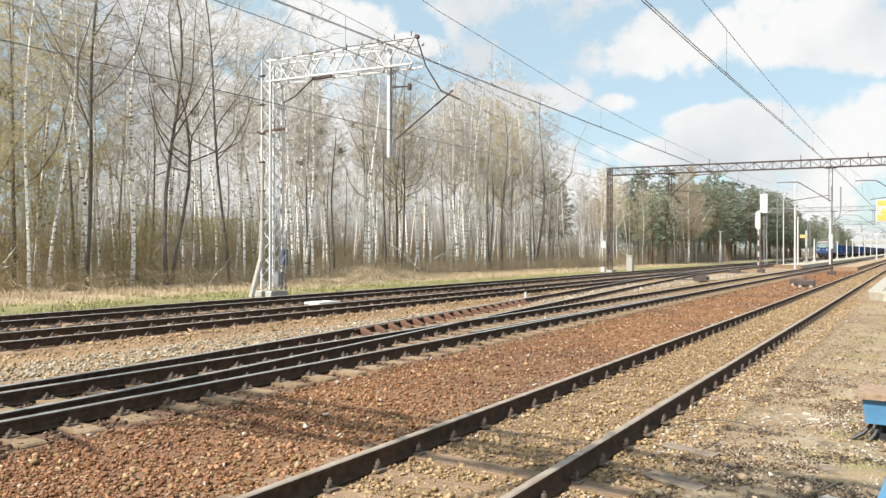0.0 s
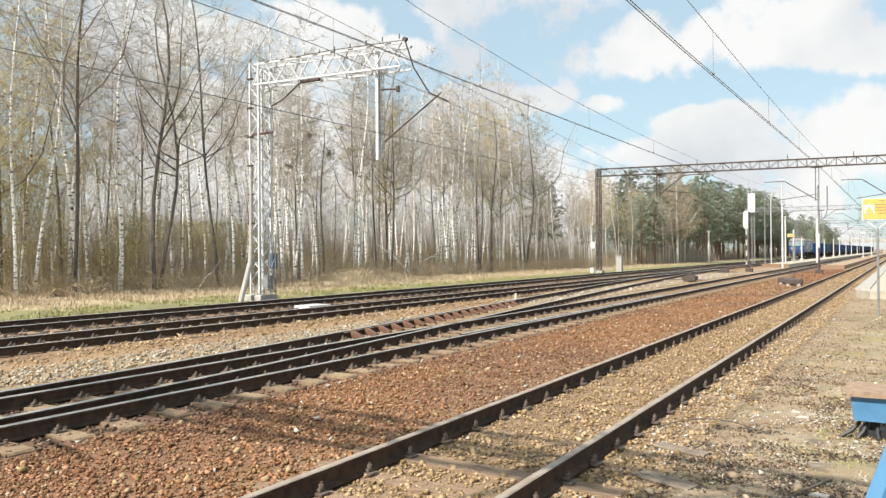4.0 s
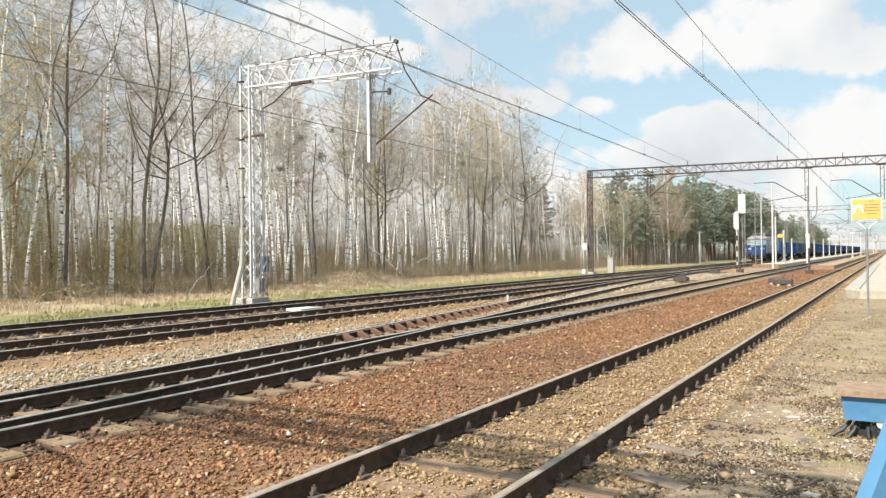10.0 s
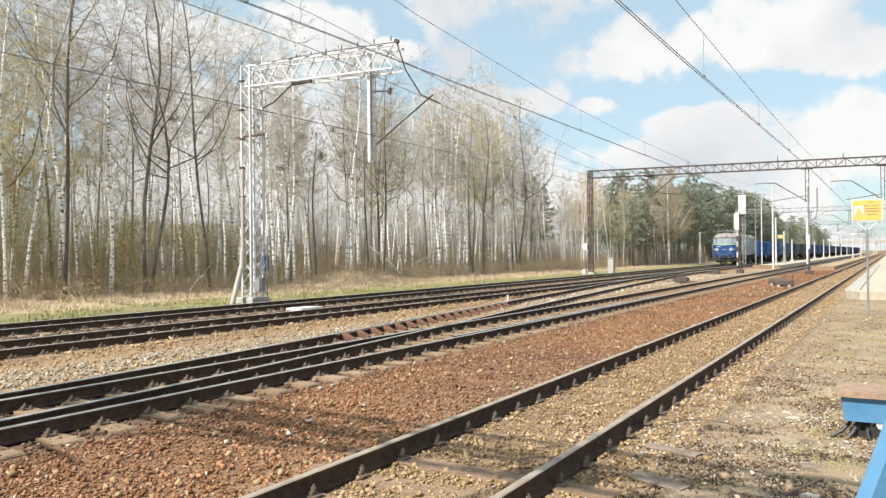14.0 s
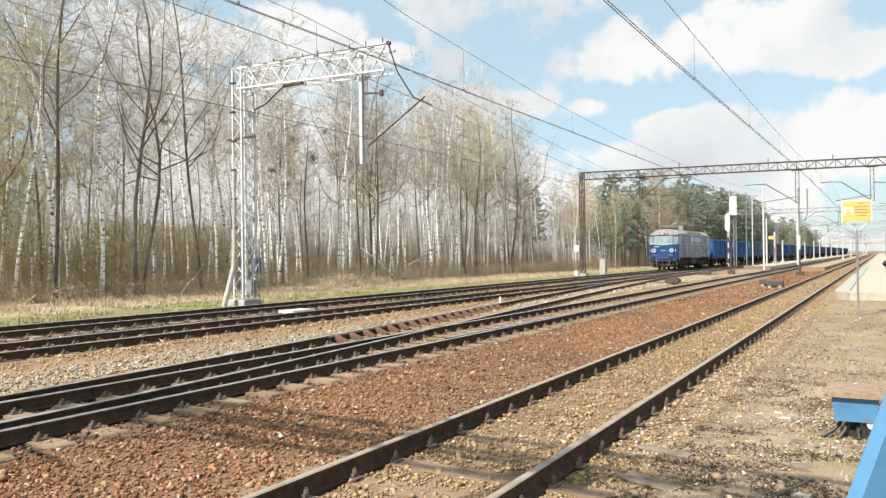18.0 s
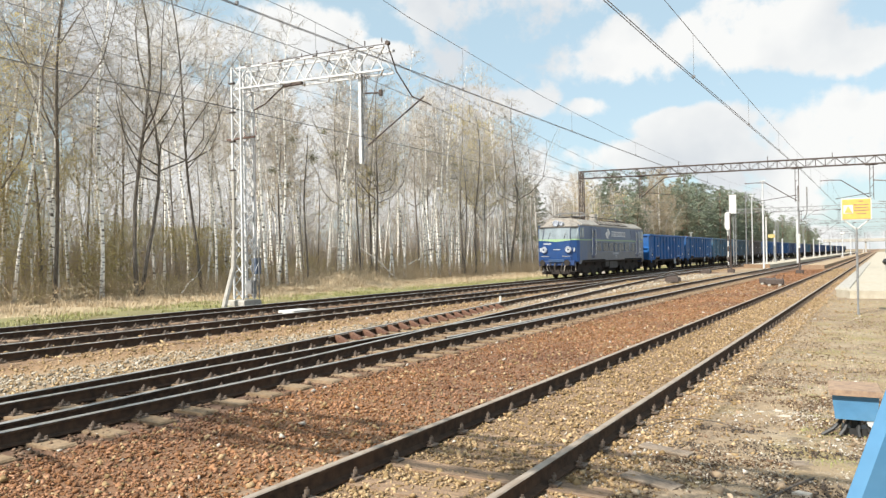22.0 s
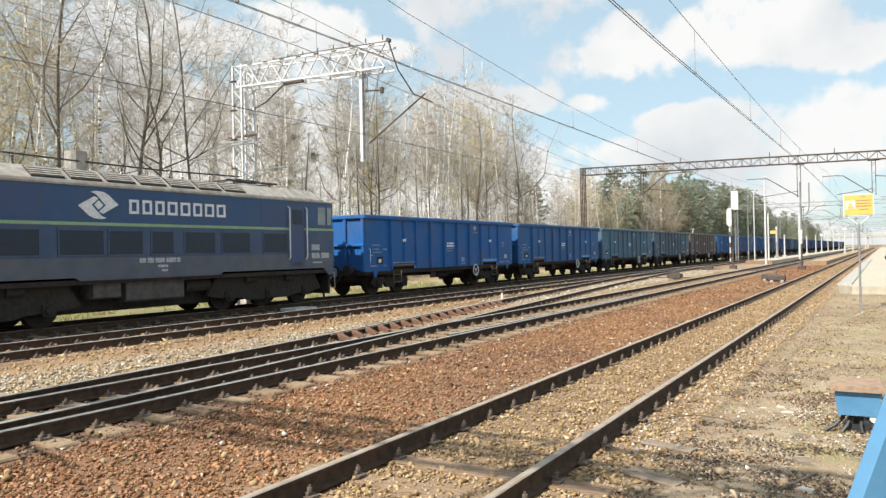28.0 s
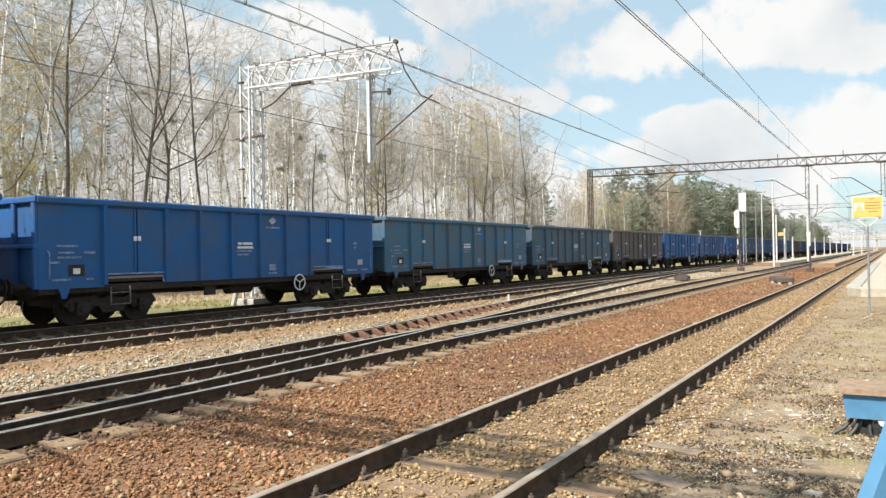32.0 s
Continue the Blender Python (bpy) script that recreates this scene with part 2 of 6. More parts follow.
    def mesh(self, name, mats, smooth=False, pick=None):
        me = bpy.data.meshes.new(name)
        me.from_pydata(self.v, [], self.f)
        for m in mats if isinstance(mats, (list, tuple)) else [mats]:
            me.materials.append(m)
        if pick:
            me.polygons.foreach_set("material_index", [pick(p) for p in me.polygons])
        if smooth:
            me.polygons.foreach_set("use_smooth", [True] * len(me.polygons))
        me.update()
        return me


def part(name, shape, mat, parent=None, label="", smooth=False, at=None, pick=None):
    """One mesh object under a thing or under a part."""
    me = shape if isinstance(shape, bpy.types.Mesh) else shape.mesh(name, mat, smooth, pick)
    ob = new(name, me)
    ob.parent = parent
    if at is not None:
        ob.matrix_basis = at if isinstance(at, Matrix) else Matrix.Translation(at)
    if label:
        ob["label"] = label
    return ob


def thing(name, label, category, at=(0, 0, 0), group="", kind=""):
    """An Empty at the base of a thing, to which its parts belong."""
    ob = new(name)
    ob.matrix_basis = at if isinstance(at, Matrix) else Matrix.Translation(at)
    return tagged(ob, label, category, group, kind)


def strut(s, p, q, r, n=4):
    return s.tube(p, q, r, r, n, False)


RT = 0.18                                        # height of the rail heads over the ballast
NEAR, MID, FAR_A, FAR_B = -3.11, -8.28, -14.68, -18.66
GAUGE = 1.507 / 2


# ---- ground ----
def ground_material():
    m = bpy.data.materials.new("trackside_ground")
    m.use_nodes = True
    t = m.node_tree
    b = t.nodes["Principled BSDF"]
    b.inputs["Roughness"].default_value = 0.95
    co = t.nodes.new("ShaderNodeTexCoord")
    sp = t.nodes.new("ShaderNodeSeparateXYZ")
    t.links.new(co.outputs["Object"], sp.inputs[0])

    def noise_at(scale, detail=6.0, rough=0.6):
        n = node(t, "ShaderNodeTexNoise", Scale=scale, Detail=detail, Roughness=rough)
        t.links.new(co.outputs["Object"], n.inputs["Vector"])
        return n.outputs[0]

    wob = math_node(t, "MULTIPLY", math_node(t, "SUBTRACT", noise_at(0.9), 0.5), 1.6)
    x = math_node(t, "ADD", sp.outputs[0], wob)
    pos = math_node(t, "DIVIDE", math_node(t, "ADD", x, 44.0), 50.0)
    ramp = t.nodes.new("ShaderNodeValToRGB")
    zones = [(-44, (0.26, 0.20, 0.13)), (-31.5, (0.36, 0.28, 0.18)), (-28.5, (0.40, 0.315, 0.20)), (-25.0, (0.37, 0.295, 0.18)), (-23.6, (0.235, 0.22, 0.09)),
             # -20.9 to -17.0: the train's shade is put into the ground colour
             (-21.6, (0.200, 0.195, 0.085)), (-20.9, (0.075, 0.055, 0.042)), (-17.0, (0.100, 0.070, 0.050)), (-16.2, (0.27, 0.175, 0.10)),
             (-13.6, (0.25, 0.158, 0.088)), (-12.7, (0.29, 0.18, 0.095)), (-11.6, (0.31, 0.235, 0.15)), (-10.0, (0.29, 0.215, 0.135)),
             (-9.2, (0.096, 0.062, 0.041)), (-7.4, (0.117, 0.069, 0.045)), (-6.8, (0.206, 0.105, 0.053)), (-4.9, (0.213, 0.115, 0.060)),
             (-4.1, (0.227, 0.151, 0.089)), (-2.4, (0.249, 0.168, 0.099)), (-1.4, (0.284, 0.215, 0.142)), (0.4, (0.258, 0.202, 0.120)), (5.5, (0.151, 0.138, 0.062))]
    el = ramp.color_ramp.elements
    while len(el) < len(zones):
        el.new(0.5)
    for e, (px, c) in zip(el, zones):
        e.position, e.color = (px + 44) / 50, (*c, 1)
    t.links.new(pos, ramp.inputs[0])

    def over(fac, a, c):
        k = t.nodes.new("ShaderNodeMix")
        k.data_type = "RGBA"
        t.links.new(fac, k.inputs[0])
        t.links.new(a, k.inputs[6])
        k.inputs[7].default_value = (*c, 1)
        return k.outputs[2]

    def band(v, lo, hi, amount=1.0):
        r = t.nodes.new("ShaderNodeMapRange")
        r.inputs[1].default_value, r.inputs[2].default_value, r.inputs[4].default_value = lo, hi, amount
        t.links.new(v, r.inputs[0])
        return r.outputs[0]

    col = ramp.outputs[0]
    right = band(sp.outputs[0], -2.1, -1.3)

    def on_path(v, lo, hi, amount, c):
        return over(math_node(t, "MULTIPLY", band(v, lo, hi, amount), right), col, c)

    col = on_path(noise_at(0.55, 5.0), 0.42, 0.62, 0.8, (0.29, 0.21, 0.125))
    col = on_path(noise_at(1.7, 7.0), 0.50, 0.64, 0.7, (0.37, 0.305, 0.215))
    col = on_path(noise_at(0.9, 7.0), 0.53, 0.66, 0.65, (0.25, 0.205, 0.075))
    col = on_path(noise_at(3.1, 9.0, 0.7), 0.55, 0.66, 0.8, (0.10, 0.078, 0.058))
    col = on_path(noise_at(7.5, 6.0), 0.58, 0.70, 0.5, (0.42, 0.36, 0.28))
    col = over(band(noise_at(0.3, 8.0), 0.45, 0.72, 0.6), col, (0.13, 0.075, 0.052))
    col = over(band(noise_at(23.0, 3.0), 0.60, 0.75, 0.5), col, (0.45, 0.37, 0.27))
    col = over(band(noise_at(31.0, 4.0), 0.55, 0.75, 0.6), col, (0.08, 0.055, 0.04))
    t.links.new(col, b.inputs["Base Color"])
    bp = node(t, "ShaderNodeBump", Strength=0.7, Distance=0.03)
    t.links.new(noise_at(28.0, 5.0), bp.inputs["Height"])
    t.links.new(bp.outputs[0], b.inputs["Normal"])
    return m


def ground_height(x, y):
    if x < -21:
        k = min(1, (-21 - x) / 3)
        z = 0.09 * noise.noise((x * 0.5, y * 0.5, 1)) * k + 0.05 * k
        z += 0.85 * math.exp(-((x + 27.6) / 1.7) ** 2 - ((y - 35.2) / 3.6) ** 2)
        return z + min(1.2, max(0, (-34 - x) * 0.035))
    if x > -1.9:
        rough = 0.035 * noise.noise((x * 1.3, y * 1.3, 4))
        if x < 1.3 and 3 < y < 14:               # trodden, clotted soil
            rough += 0.022 * noise.noise((x * 4.5, y * 3.2, 9)) + 0.010 * noise.noise((x * 11, y * 9, 2))
        return rough * min(1, (x + 1.9) / 0.7)
    return 0.012 * noise.noise((x * 2, y * 2, 7)) - 0.006


def steps(*runs):
    out = []
    for lo, hi, d in runs:
        n = max(1, round((hi - lo) / d))
        out += [lo + (hi - lo) * i / n for i in range(n)]
    return out + [runs[-1][1]]


def build_ground():
    xs = steps((-3000, -300, 900), (-300, -80, 55), (-80, -45, 5), (-45, -20, 0.7), (-20, -2, 0.4), (-2, 1.4, 0.06), (1.4, 4, 0.4), (4, 20, 2), (20, 300, 70), (300, 3000, 900))
    ys = steps((-3000, -300, 900), (-300, -30, 45), (-30, 0, 3), (0, 3, 0.4), (3, 14, 0.07), (14, 30, 0.4), (30, 70, 1), (70, 140, 5), (140, 600, 46), (600, 3000, 600))
    verts = [(x, y, ground_height(x, y)) for y in ys for x in xs]
    w = len(xs)
    faces = [(j * w + i, j * w + i + 1, (j + 1) * w + i + 1, (j + 1) * w + i) for j in range(len(ys) - 1) for i in range(w - 1)]
    me = Shape().add(verts, faces).mesh("ground", ground_material(), True)
    tagged(new("ground", me), "dusty trackside ground with ballast, dirt and dry grass", "ground", kind="structure")


build_ground()


def stones(name, label, mat, x0, x1, y0, y1, count, size, seed, skip=None, z=0.0, power=1.0):
    """Loose ballast: many small angular stones in one mesh."""
    rng = np.random.default_rng(seed)
    px = rng.uniform(x0, x1, count)
    py = y0 + (y1 - y0) * rng.uniform(0, 1, count) ** power
    if skip is not None:
        keep = skip(px, py)
        px, py = px[keep], py[keep]
    n = len(px)
    oct_v = np.array([(1, 0, 0), (-1, 0, 0), (0, 1, 0), (0, -1, 0), (0, 0, 1), (0, 0, -1)], float)
    oct_f = np.array([(0, 2, 4), (2, 1, 4), (1, 3, 4), (3, 0, 4), (2, 0, 5), (1, 2, 5), (3, 1, 5), (0, 3, 5)])
    s = size * np.clip(rng.lognormal(-0.15, 0.42, n), 0.35, 2.3)
    v = oct_v[None] * rng.uniform(0.6, 1.15, (n, 6, 1)) * np.stack([s, s * rng.uniform(0.6, 1, n), s * rng.uniform(0.4, 0.75, n)], 1)[:, None]
    v += rng.normal(0, 0.22, v.shape) * s[:, None, None]
    a, e = rng.uniform(0, 6.28, n), rng.uniform(-0.5, 0.5, n)
    ca, sa, ce, se = np.cos(a)[:, None], np.sin(a)[:, None], np.cos(e)[:, None], np.sin(e)[:, None]
    x, y, w = v[..., 0], v[..., 1], v[..., 2]
    x, w = x * ce - w * se, x * se + w * ce
    x, y = x * ca - y * sa, x * sa + y * ca
    v = np.stack([x + px[:, None], y + py[:, None], w + (z + s * rng.uniform(-0.1, 0.45, n))[:, None]], -1).reshape(-1, 3)
    faces = (oct_f[None] + 6 * np.arange(n)[:, None, None]).reshape(-1, 3)
    me = bpy.data.meshes.new(name)
    me.vertices.add(len(v))
    me.vertices.foreach_set("co", v.astype(np.float32).ravel())
    me.loops.add(faces.size)
    me.loops.foreach_set("vertex_index", faces.astype(np.int32).ravel())
    me.polygons.add(len(faces))
    me.polygons.foreach_set("loop_start", np.arange(0, faces.size, 3, dtype=np.int32))
    me.update(calc_edges=True)
    me.materials.append(mat)
    return tagged(new(name, me), label, "ballast", kind="stuff")


STONE = {
    "red": material("red_brown_stone", (0.315, 0.153, 0.066), 0.9, 0, (0.215, 0.100, 0.044), 20, island=0.5, bump=0.3, grime=(0.13, 0.062, 0.042), grime_scale=0.3, grime_amount=0.9),
    "tan": material("tan_stone", (0.38, 0.268, 0.138), 0.9, 0, (0.255, 0.165, 0.080), 20, island=0.45, bump=0.3),
    "pale": material("pale_tan_stone", (0.310, 0.237, 0.159), 0.9, 0, (0.224, 0.155, 0.099), 20, island=0.45, bump=0.3),
    "brown": material("brown_stone", (0.172, 0.107, 0.064), 0.9, 0, (0.099, 0.060, 0.036), 20, island=0.5, bump=0.3),
    "dark": material("dark_stone", (0.10, 0.075, 0.057), 0.9, 0, (0.06, 0.045, 0.035), 20, island=0.4, bump=0.3),
    "grit": material("pale_grey_gravel", (0.41, 0.36, 0.285), 0.9, 0, (0.30, 0.25, 0.19), 20, island=0.35, bump=0.3),
    "white": material("whitish_stone", (0.528, 0.480, 0.416), 0.85, 0, (0.400, 0.352, 0.296), 20, island=0.2, bump=0.2),
}


def clear_of(*rails):
    return lambda px, py: np.all([np.abs(px - r) > 0.085 for r in rails], axis=0)


near_clear = clear_of(NEAR - GAUGE, NEAR + GAUGE)
stones("ballast_red", "red-brown ballast stones between the tracks", STONE["red"], -6.9, -4.1, 2.5, 30, 34000, 0.020, 1, near_clear, power=1.5)
stones("ballast_red_far", "red-brown ballast stones between the tracks", STONE["red"], -6.8, -4.2, 28, 75, 6500, 0.038, 2)
stones("ballast_near_track", "tan ballast stones in the siding", STONE["tan"], -4.2, -1.7, 2.5, 32, 34000, 0.021, 3, near_clear, power=1.5)
stones("ballast_near_track_far", "tan ballast stones in the siding", STONE["tan"], -4.2, -1.9, 30, 80, 4500, 0.038, 4, near_clear)
stones("ballast_mid_track", "brown ballast stones round the sleepers", STONE["brown"], -9.6, -6.8, 3, 45, 12000, 0.03, 5, clear_of(MID - GAUGE, MID + GAUGE), power=1.3)
stones("ballast_pale", "tan gravel between the main tracks", STONE["tan"], -13.6, -9.5, 4, 60, 15000, 0.03, 6, power=1.2)
stones("gravel_white", "whitish gravel beside the turnout", STONE["grit"], -12.2, -9.9, 4, 34, 9000, 0.03, 36, lambda px, py: px + 1.1 * np.sin(py * 0.4) * 0.4 < -10.4, power=1.2)
# stones coloured extra dark for the shade under the train
stones("ballast_under_train", "dark ballast of the train's track, the train's shade in its colour", STONE["dark"], -20.9, -16.9, 6, 80, 7000, 0.045, 24, clear_of(FAR_B - GAUGE, FAR_B + GAUGE), power=1.2)
stones("ballast_far_tracks", "tan-brown ballast stones in the main tracks", STONE["tan"], -16.9, -13.2, 8, 80, 13000, 0.04, 7, clear_of(FAR_A - GAUGE, FAR_A + GAUGE, FAR_B - GAUGE, FAR_B + GAUGE), power=1.2)
stones("loose_white_stones", "scattered whitish stones on the ballast", STONE["white"], -16.8, 0.6, 3, 45, 1300, 0.03, 8, clear_of(*[c + s * GAUGE for c in (NEAR, MID, FAR_A) for s in (-1, 1)]), power=1.3)
stones("ballast_mixed", "tan stones mixed into the red ballast", STONE["tan"], -6.8, -4.1, 2.5, 45, 6000, 0.024, 21, near_clear, power=1.4)
stones("gravel_grey", "grey gravel between the diverging tracks", STONE["grit"], -12.9, -10.6, 24, 62, 5200, 0.05, 31)
stones("rail_rubble", "whitish rubble along the siding's rail", STONE["white"], -2.25, -1.75, 3.5, 24, 1500, 0.015, 32, near_clear, power=1.4)
def streaks(kx, ky, cut, shift=0.0):
    """Patches drawn out across the path."""
    return lambda px, py: np.sin(px * kx + 1.3 * py + shift) + np.sin(py * ky - px * 1.7 + shift) + 0.6 * np.sin(py * ky * 2.3 + px * 2.9) > cut


stones("leaf_litter", "dark crumbs in streaks on the path", STONE["dark"], -1.75, 0.3, 4.6, 8.2, 9000, 0.011, 33, streaks(1.6, 6.0, 0.7), z=0.004)
stones("bark_crumbs", "brown bark crumbs and twigs on the path", STONE["brown"], -1.8, 0.4, 4.6, 12.5, 17000, 0.013, 35, streaks(1.3, 4.2, 0.5, 2.0), z=0.006)
stones("path_rubble", "pale broken stones on the path", STONE["white"], -1.6, 0.3, 4.4, 9.6, 2600, 0.014, 34, streaks(1.8, 5.2, 0.6, 4.0), z=0.006)
stones("path_gravel", "grey gravel trodden into the path", STONE["grit"], -1.6, 0.6, 4.4, 14, 9000, 0.013, 37, streaks(1.1, 2.6, 0.2, 1.0), z=0.004)
stones("clods", "dry clods of soil on the path", STONE["pale"], -1.8, 0.6, 4.4, 13, 1500, 0.028, 38, streaks(2.1, 3.7, 0.1, 3.0))
stones("ballast_spill", "tan stones spilt from the siding onto the path", STONE["tan"], -1.8, -0.3, 3, 34, 9000, 0.018, 39, lambda px, py: (np.sin(px * 127.1 + py * 311.7) * 43758.5) % 1 > ((px + 1.8) / 1.5) ** 0.6, power=1.4)
stones("ballast_behind", "brown and tan ballast round the siding's start", STONE["tan"], -6.9, -1.7, -9, 2.6, 7000, 0.03, 41, near_clear)
stones("path_grit", "fine grit on the dirt path", STONE["pale"], -1.95, 1.2, 3, 26, 15000, 0.011, 22, power=1.5)
stones("dark_grit", "dark crumbs on the dirt path", STONE["brown"], -2.1, 1.0, 3, 22, 7000, 0.013, 23, power=1.5)
stones("dirt_pebbles", "pebbles lying in the dirt path", STONE["tan"], -1.8, 1.5, 3, 30, 2500, 0.02, 9, power=1.4)


# ---- tracks ----
RAIL = [(-0.07, 0), (0.07, 0), (0.07, 0.012), (0.012, 0.03), (0.009, 0.115), (0.034, 0.125), (0.036, 0.152), (0.026, 0.16), (-0.026, 0.16),
        (-0.036, 0.152), (-0.034, 0.125), (-0.009, 0.115), (-0.012, 0.03), (-0.07, 0.012)]


def swept_rail(xs_of, ys, z0, polished):
    s, n, rings = Shape(), len(RAIL), len(ys)
    verts = []
    for y in ys:
        x = xs_of(y)
        verts += [(x + u, y, z0 + w) for u, w in RAIL]
    faces = [tuple(range(n)), tuple(range((rings - 1) * n, rings * n))[::-1]]
    for i in range(rings - 1):
        faces += [(i * n + (k + 1) % n, i * n + k, (i + 1) * n + k, (i + 1) * n + (k + 1) % n) for k in range(n)]
    s.add(verts, faces)
    top = MAT["rail_top"] if polished else MAT["rail_top_dull"]
    return s.mesh("rail", [MAT["rail_side"], top], pick=lambda p: 1 if p.normal.z > 0.75 and p.center.z > z0 + 0.15 else 0)


def clip_shape():
    s = Shape()
    for side in (-1, 1):
        s.cbox((side * 0.105, 0, 0.012), (0.10, 0.13, 0.024), 0.006, "y")
        s.cbox((side * 0.075, 0, 0.036), (0.07, 0.07, 0.022), 0.006, "y")
        s.tube((side * 0.095, 0, 0.02), (side * 0.095, 0, 0.085), 0.012, 0.012, 6)
        s.disc((side * 0.095, 0, 0.058), "z", 0.022, 0.022, 6)
        for e in (-1, 1):
            s.disc((side * 0.14, e * 0.045, 0.036), "z", 0.018, 0.03, 6)
    return s


def bolt_shape():
    s = Shape()
    for side in (-1, 1):
        s.cbox((side * 0.10, 0, 0.008), (0.08, 0.11, 0.02), 0.005, "y")
        s.cbox((side * 0.075, 0, 0.03), (0.05, 0.05, 0.02), 0.006, "y")
        s.tube((side * 0.092, 0, 0.02), (side * 0.092, 0, 0.095), 0.011, 0.011, 6)
        s.disc((side * 0.092, 0, 0.062), "z", 0.021, 0.03, 6)
    return s


BOLT = bolt_shape().mesh("fastening", MAT["clip"])
CLIP = clip_shape().mesh("fastening", MAT["clip"])


def sleeper_mesh(mat, length=2.6):
    s = Shape()
    ring = [(-length / 2, -0.12), (-length / 2, 0.01), (-length / 2 + 0.02, 0.03), (length / 2 - 0.02, 0.03), (length / 2, 0.01), (length / 2, -0.12)]
    return s.prism([(p, q) for p, q in ring], "y", -0.125, 0.125).mesh("sleeper", mat)


SLEEPER, SLEEPER_PALE = sleeper_mesh(MAT["sleeper"]), sleeper_mesh(MAT["sleeper_pale"])


def joined(mesh, places, name, parent):
    """Many like pieces far off, as one mesh."""
    v = np.array([p.co[:] for p in mesh.vertices])
    f = [tuple(p.vertices) for p in mesh.polygons]
    n = len(v)
    verts = np.concatenate([v + np.array(p) for p in places])
    faces = [tuple(i + k * n for i in q) for k in range(len(places)) for q in f]
    me = bpy.data.meshes.new(name)
    me.from_pydata(verts.tolist(), [], faces)
    me.materials.append(mesh.materials[0])
    ob = new(name, me)
    ob.parent = parent
    return tagged(ob, kind="stuff")


def track(label, centre, y0, y1, polished, pieces_to, sleeper_mesh_used, sleeper_z=0.0, start=None, ystep=None, clip_far=90, curve=None, clip=None):
    clip = clip or CLIP
    tr = thing("railway_track", label, "track", kind="structure")
    cx = curve or (lambda y: centre)
    ys = [y0, y1] if curve is None else list(np.linspace(y0, y1, 60))
    first = y0 if start is None else start
    spots = [first + 0.6 * i for i in range(int((y1 - first) / 0.6))]
    for side in (-1, 1):
        rail = part("rail", swept_rail(lambda y: cx(y) + side * GAUGE, ys, RT - 0.16, polished), None, tr)
        far = []
        for y in spots:
            at = (cx(y) + side * GAUGE, y, RT - 0.158)
            if y < pieces_to:
                part("fastening", clip, None, rail, at=at)
            elif y < clip_far:
                far.append(at)
        if far:
            joined(clip, far, "fastenings", rail)
    far = []
    for y in spots:
        at = (cx(y) + random.uniform(-0.04, 0.04), y, sleeper_z + random.uniform(-0.012, 0.006) - (0.02 if centre == NEAR and y > 5.6 else 0))
        if y < pieces_to:
            part("sleeper", sleeper_mesh_used, None, tr, at=pose(*at, 0, 0, random.uniform(-0.8, 0.8)))
        elif y < 60:
            far.append(at)
    if far:
        joined(sleeper_mesh_used, far, "sleepers", tr)
    return tr


def diverging(y):
    pts = ((-8, -8.28), (5, -8.72), (10.6, -9.25), (18.7, -10.25), (30, -11.55), (42, -12.8), (55, -13.95), (68, -14.58), (76, -14.68), (90, -14.68))
    xs, vs = [p[0] for p in pts], [p[1] for p in pts]
    for i in range(len(xs) - 1):
        if y <= xs[i + 1]:
            break
    h = xs[i + 1] - xs[i]
    k = (y - xs[i]) / h

    def slope(j):
        a, b = max(0, j - 1), min(len(xs) - 1, j + 1)
        return (vs[b] - vs[a]) / (xs[b] - xs[a])
    return ((1 + 2 * k) * (1 - k) ** 2 * vs[i] + k * (1 - k) ** 2 * h * slope(i) + k * k * (3 - 2 * k) * vs[i + 1] + k * k * (k - 1) * h * slope(i + 1))


track("siding track with worn brown rails on wooden sleepers", NEAR, -9, 420, False, 26, SLEEPER, -0.012, -8.91, clip=BOLT)
track("main track with shiny rails on wooden sleepers", MID, -6, 420, True, 22, SLEEPER_PALE, 0.0, 0.2)
track("main track with shiny rails beside the train", FAR_A, -10, 420, True, 20, SLEEPER, -0.01, 0.3)
track("far main track that carries the freight train", FAR_B, -40, 460, True, 14, SLEEPER, -0.01, 0.1)
track("diverging turnout track that joins two main tracks", 0, 3, 76, True, 22, SLEEPER_PALE, -0.004, 3.2, curve=diverging)


# ---- overhead line ----
def lattice(s, p, q, width, depth, panels, leg=0.035, web=0.018, across=Vector((0, 1, 0)), posts=False):
    """Four chords from p to q with zig-zag webs; width along the third axis, depth along across."""
    p, q = Vector(p), Vector(q)
    d = (q - p).normalized()
    w = d.cross(across).normalized() * width / 2
    a = across * depth / 2
    corners = [w + a, w - a, -w - a, -w + a]
    for c in corners:
        strut(s, p + c, q + c, leg)
    for k in range(4):
        c0, c1 = corners[k], corners[(k + 1) % 4]
        for i in range(panels):
            u, v = p.lerp(q, i / panels), p.lerp(q, (i + 1) / panels)
            m, n = (c0, c1) if (i + k // 2) % 2 else (c1, c0)
            strut(s, u + m, v + n, web)
            if posts:
                strut(s, u + c0, u + c1, web)
    return s


def insulator(s, p, q, n=5, r=0.055):
    p, q = Vector(p), Vector(q)
    s.tube(p, q, 0.022, 0.022, 6)
    d = (q - p).normalized()
    for i in range(n):
        c = p.lerp(q, (i + 0.5) / n)
        s.tube(c - d * 0.022, c + d * 0.022, r, r * 0.6, 8)
    return s


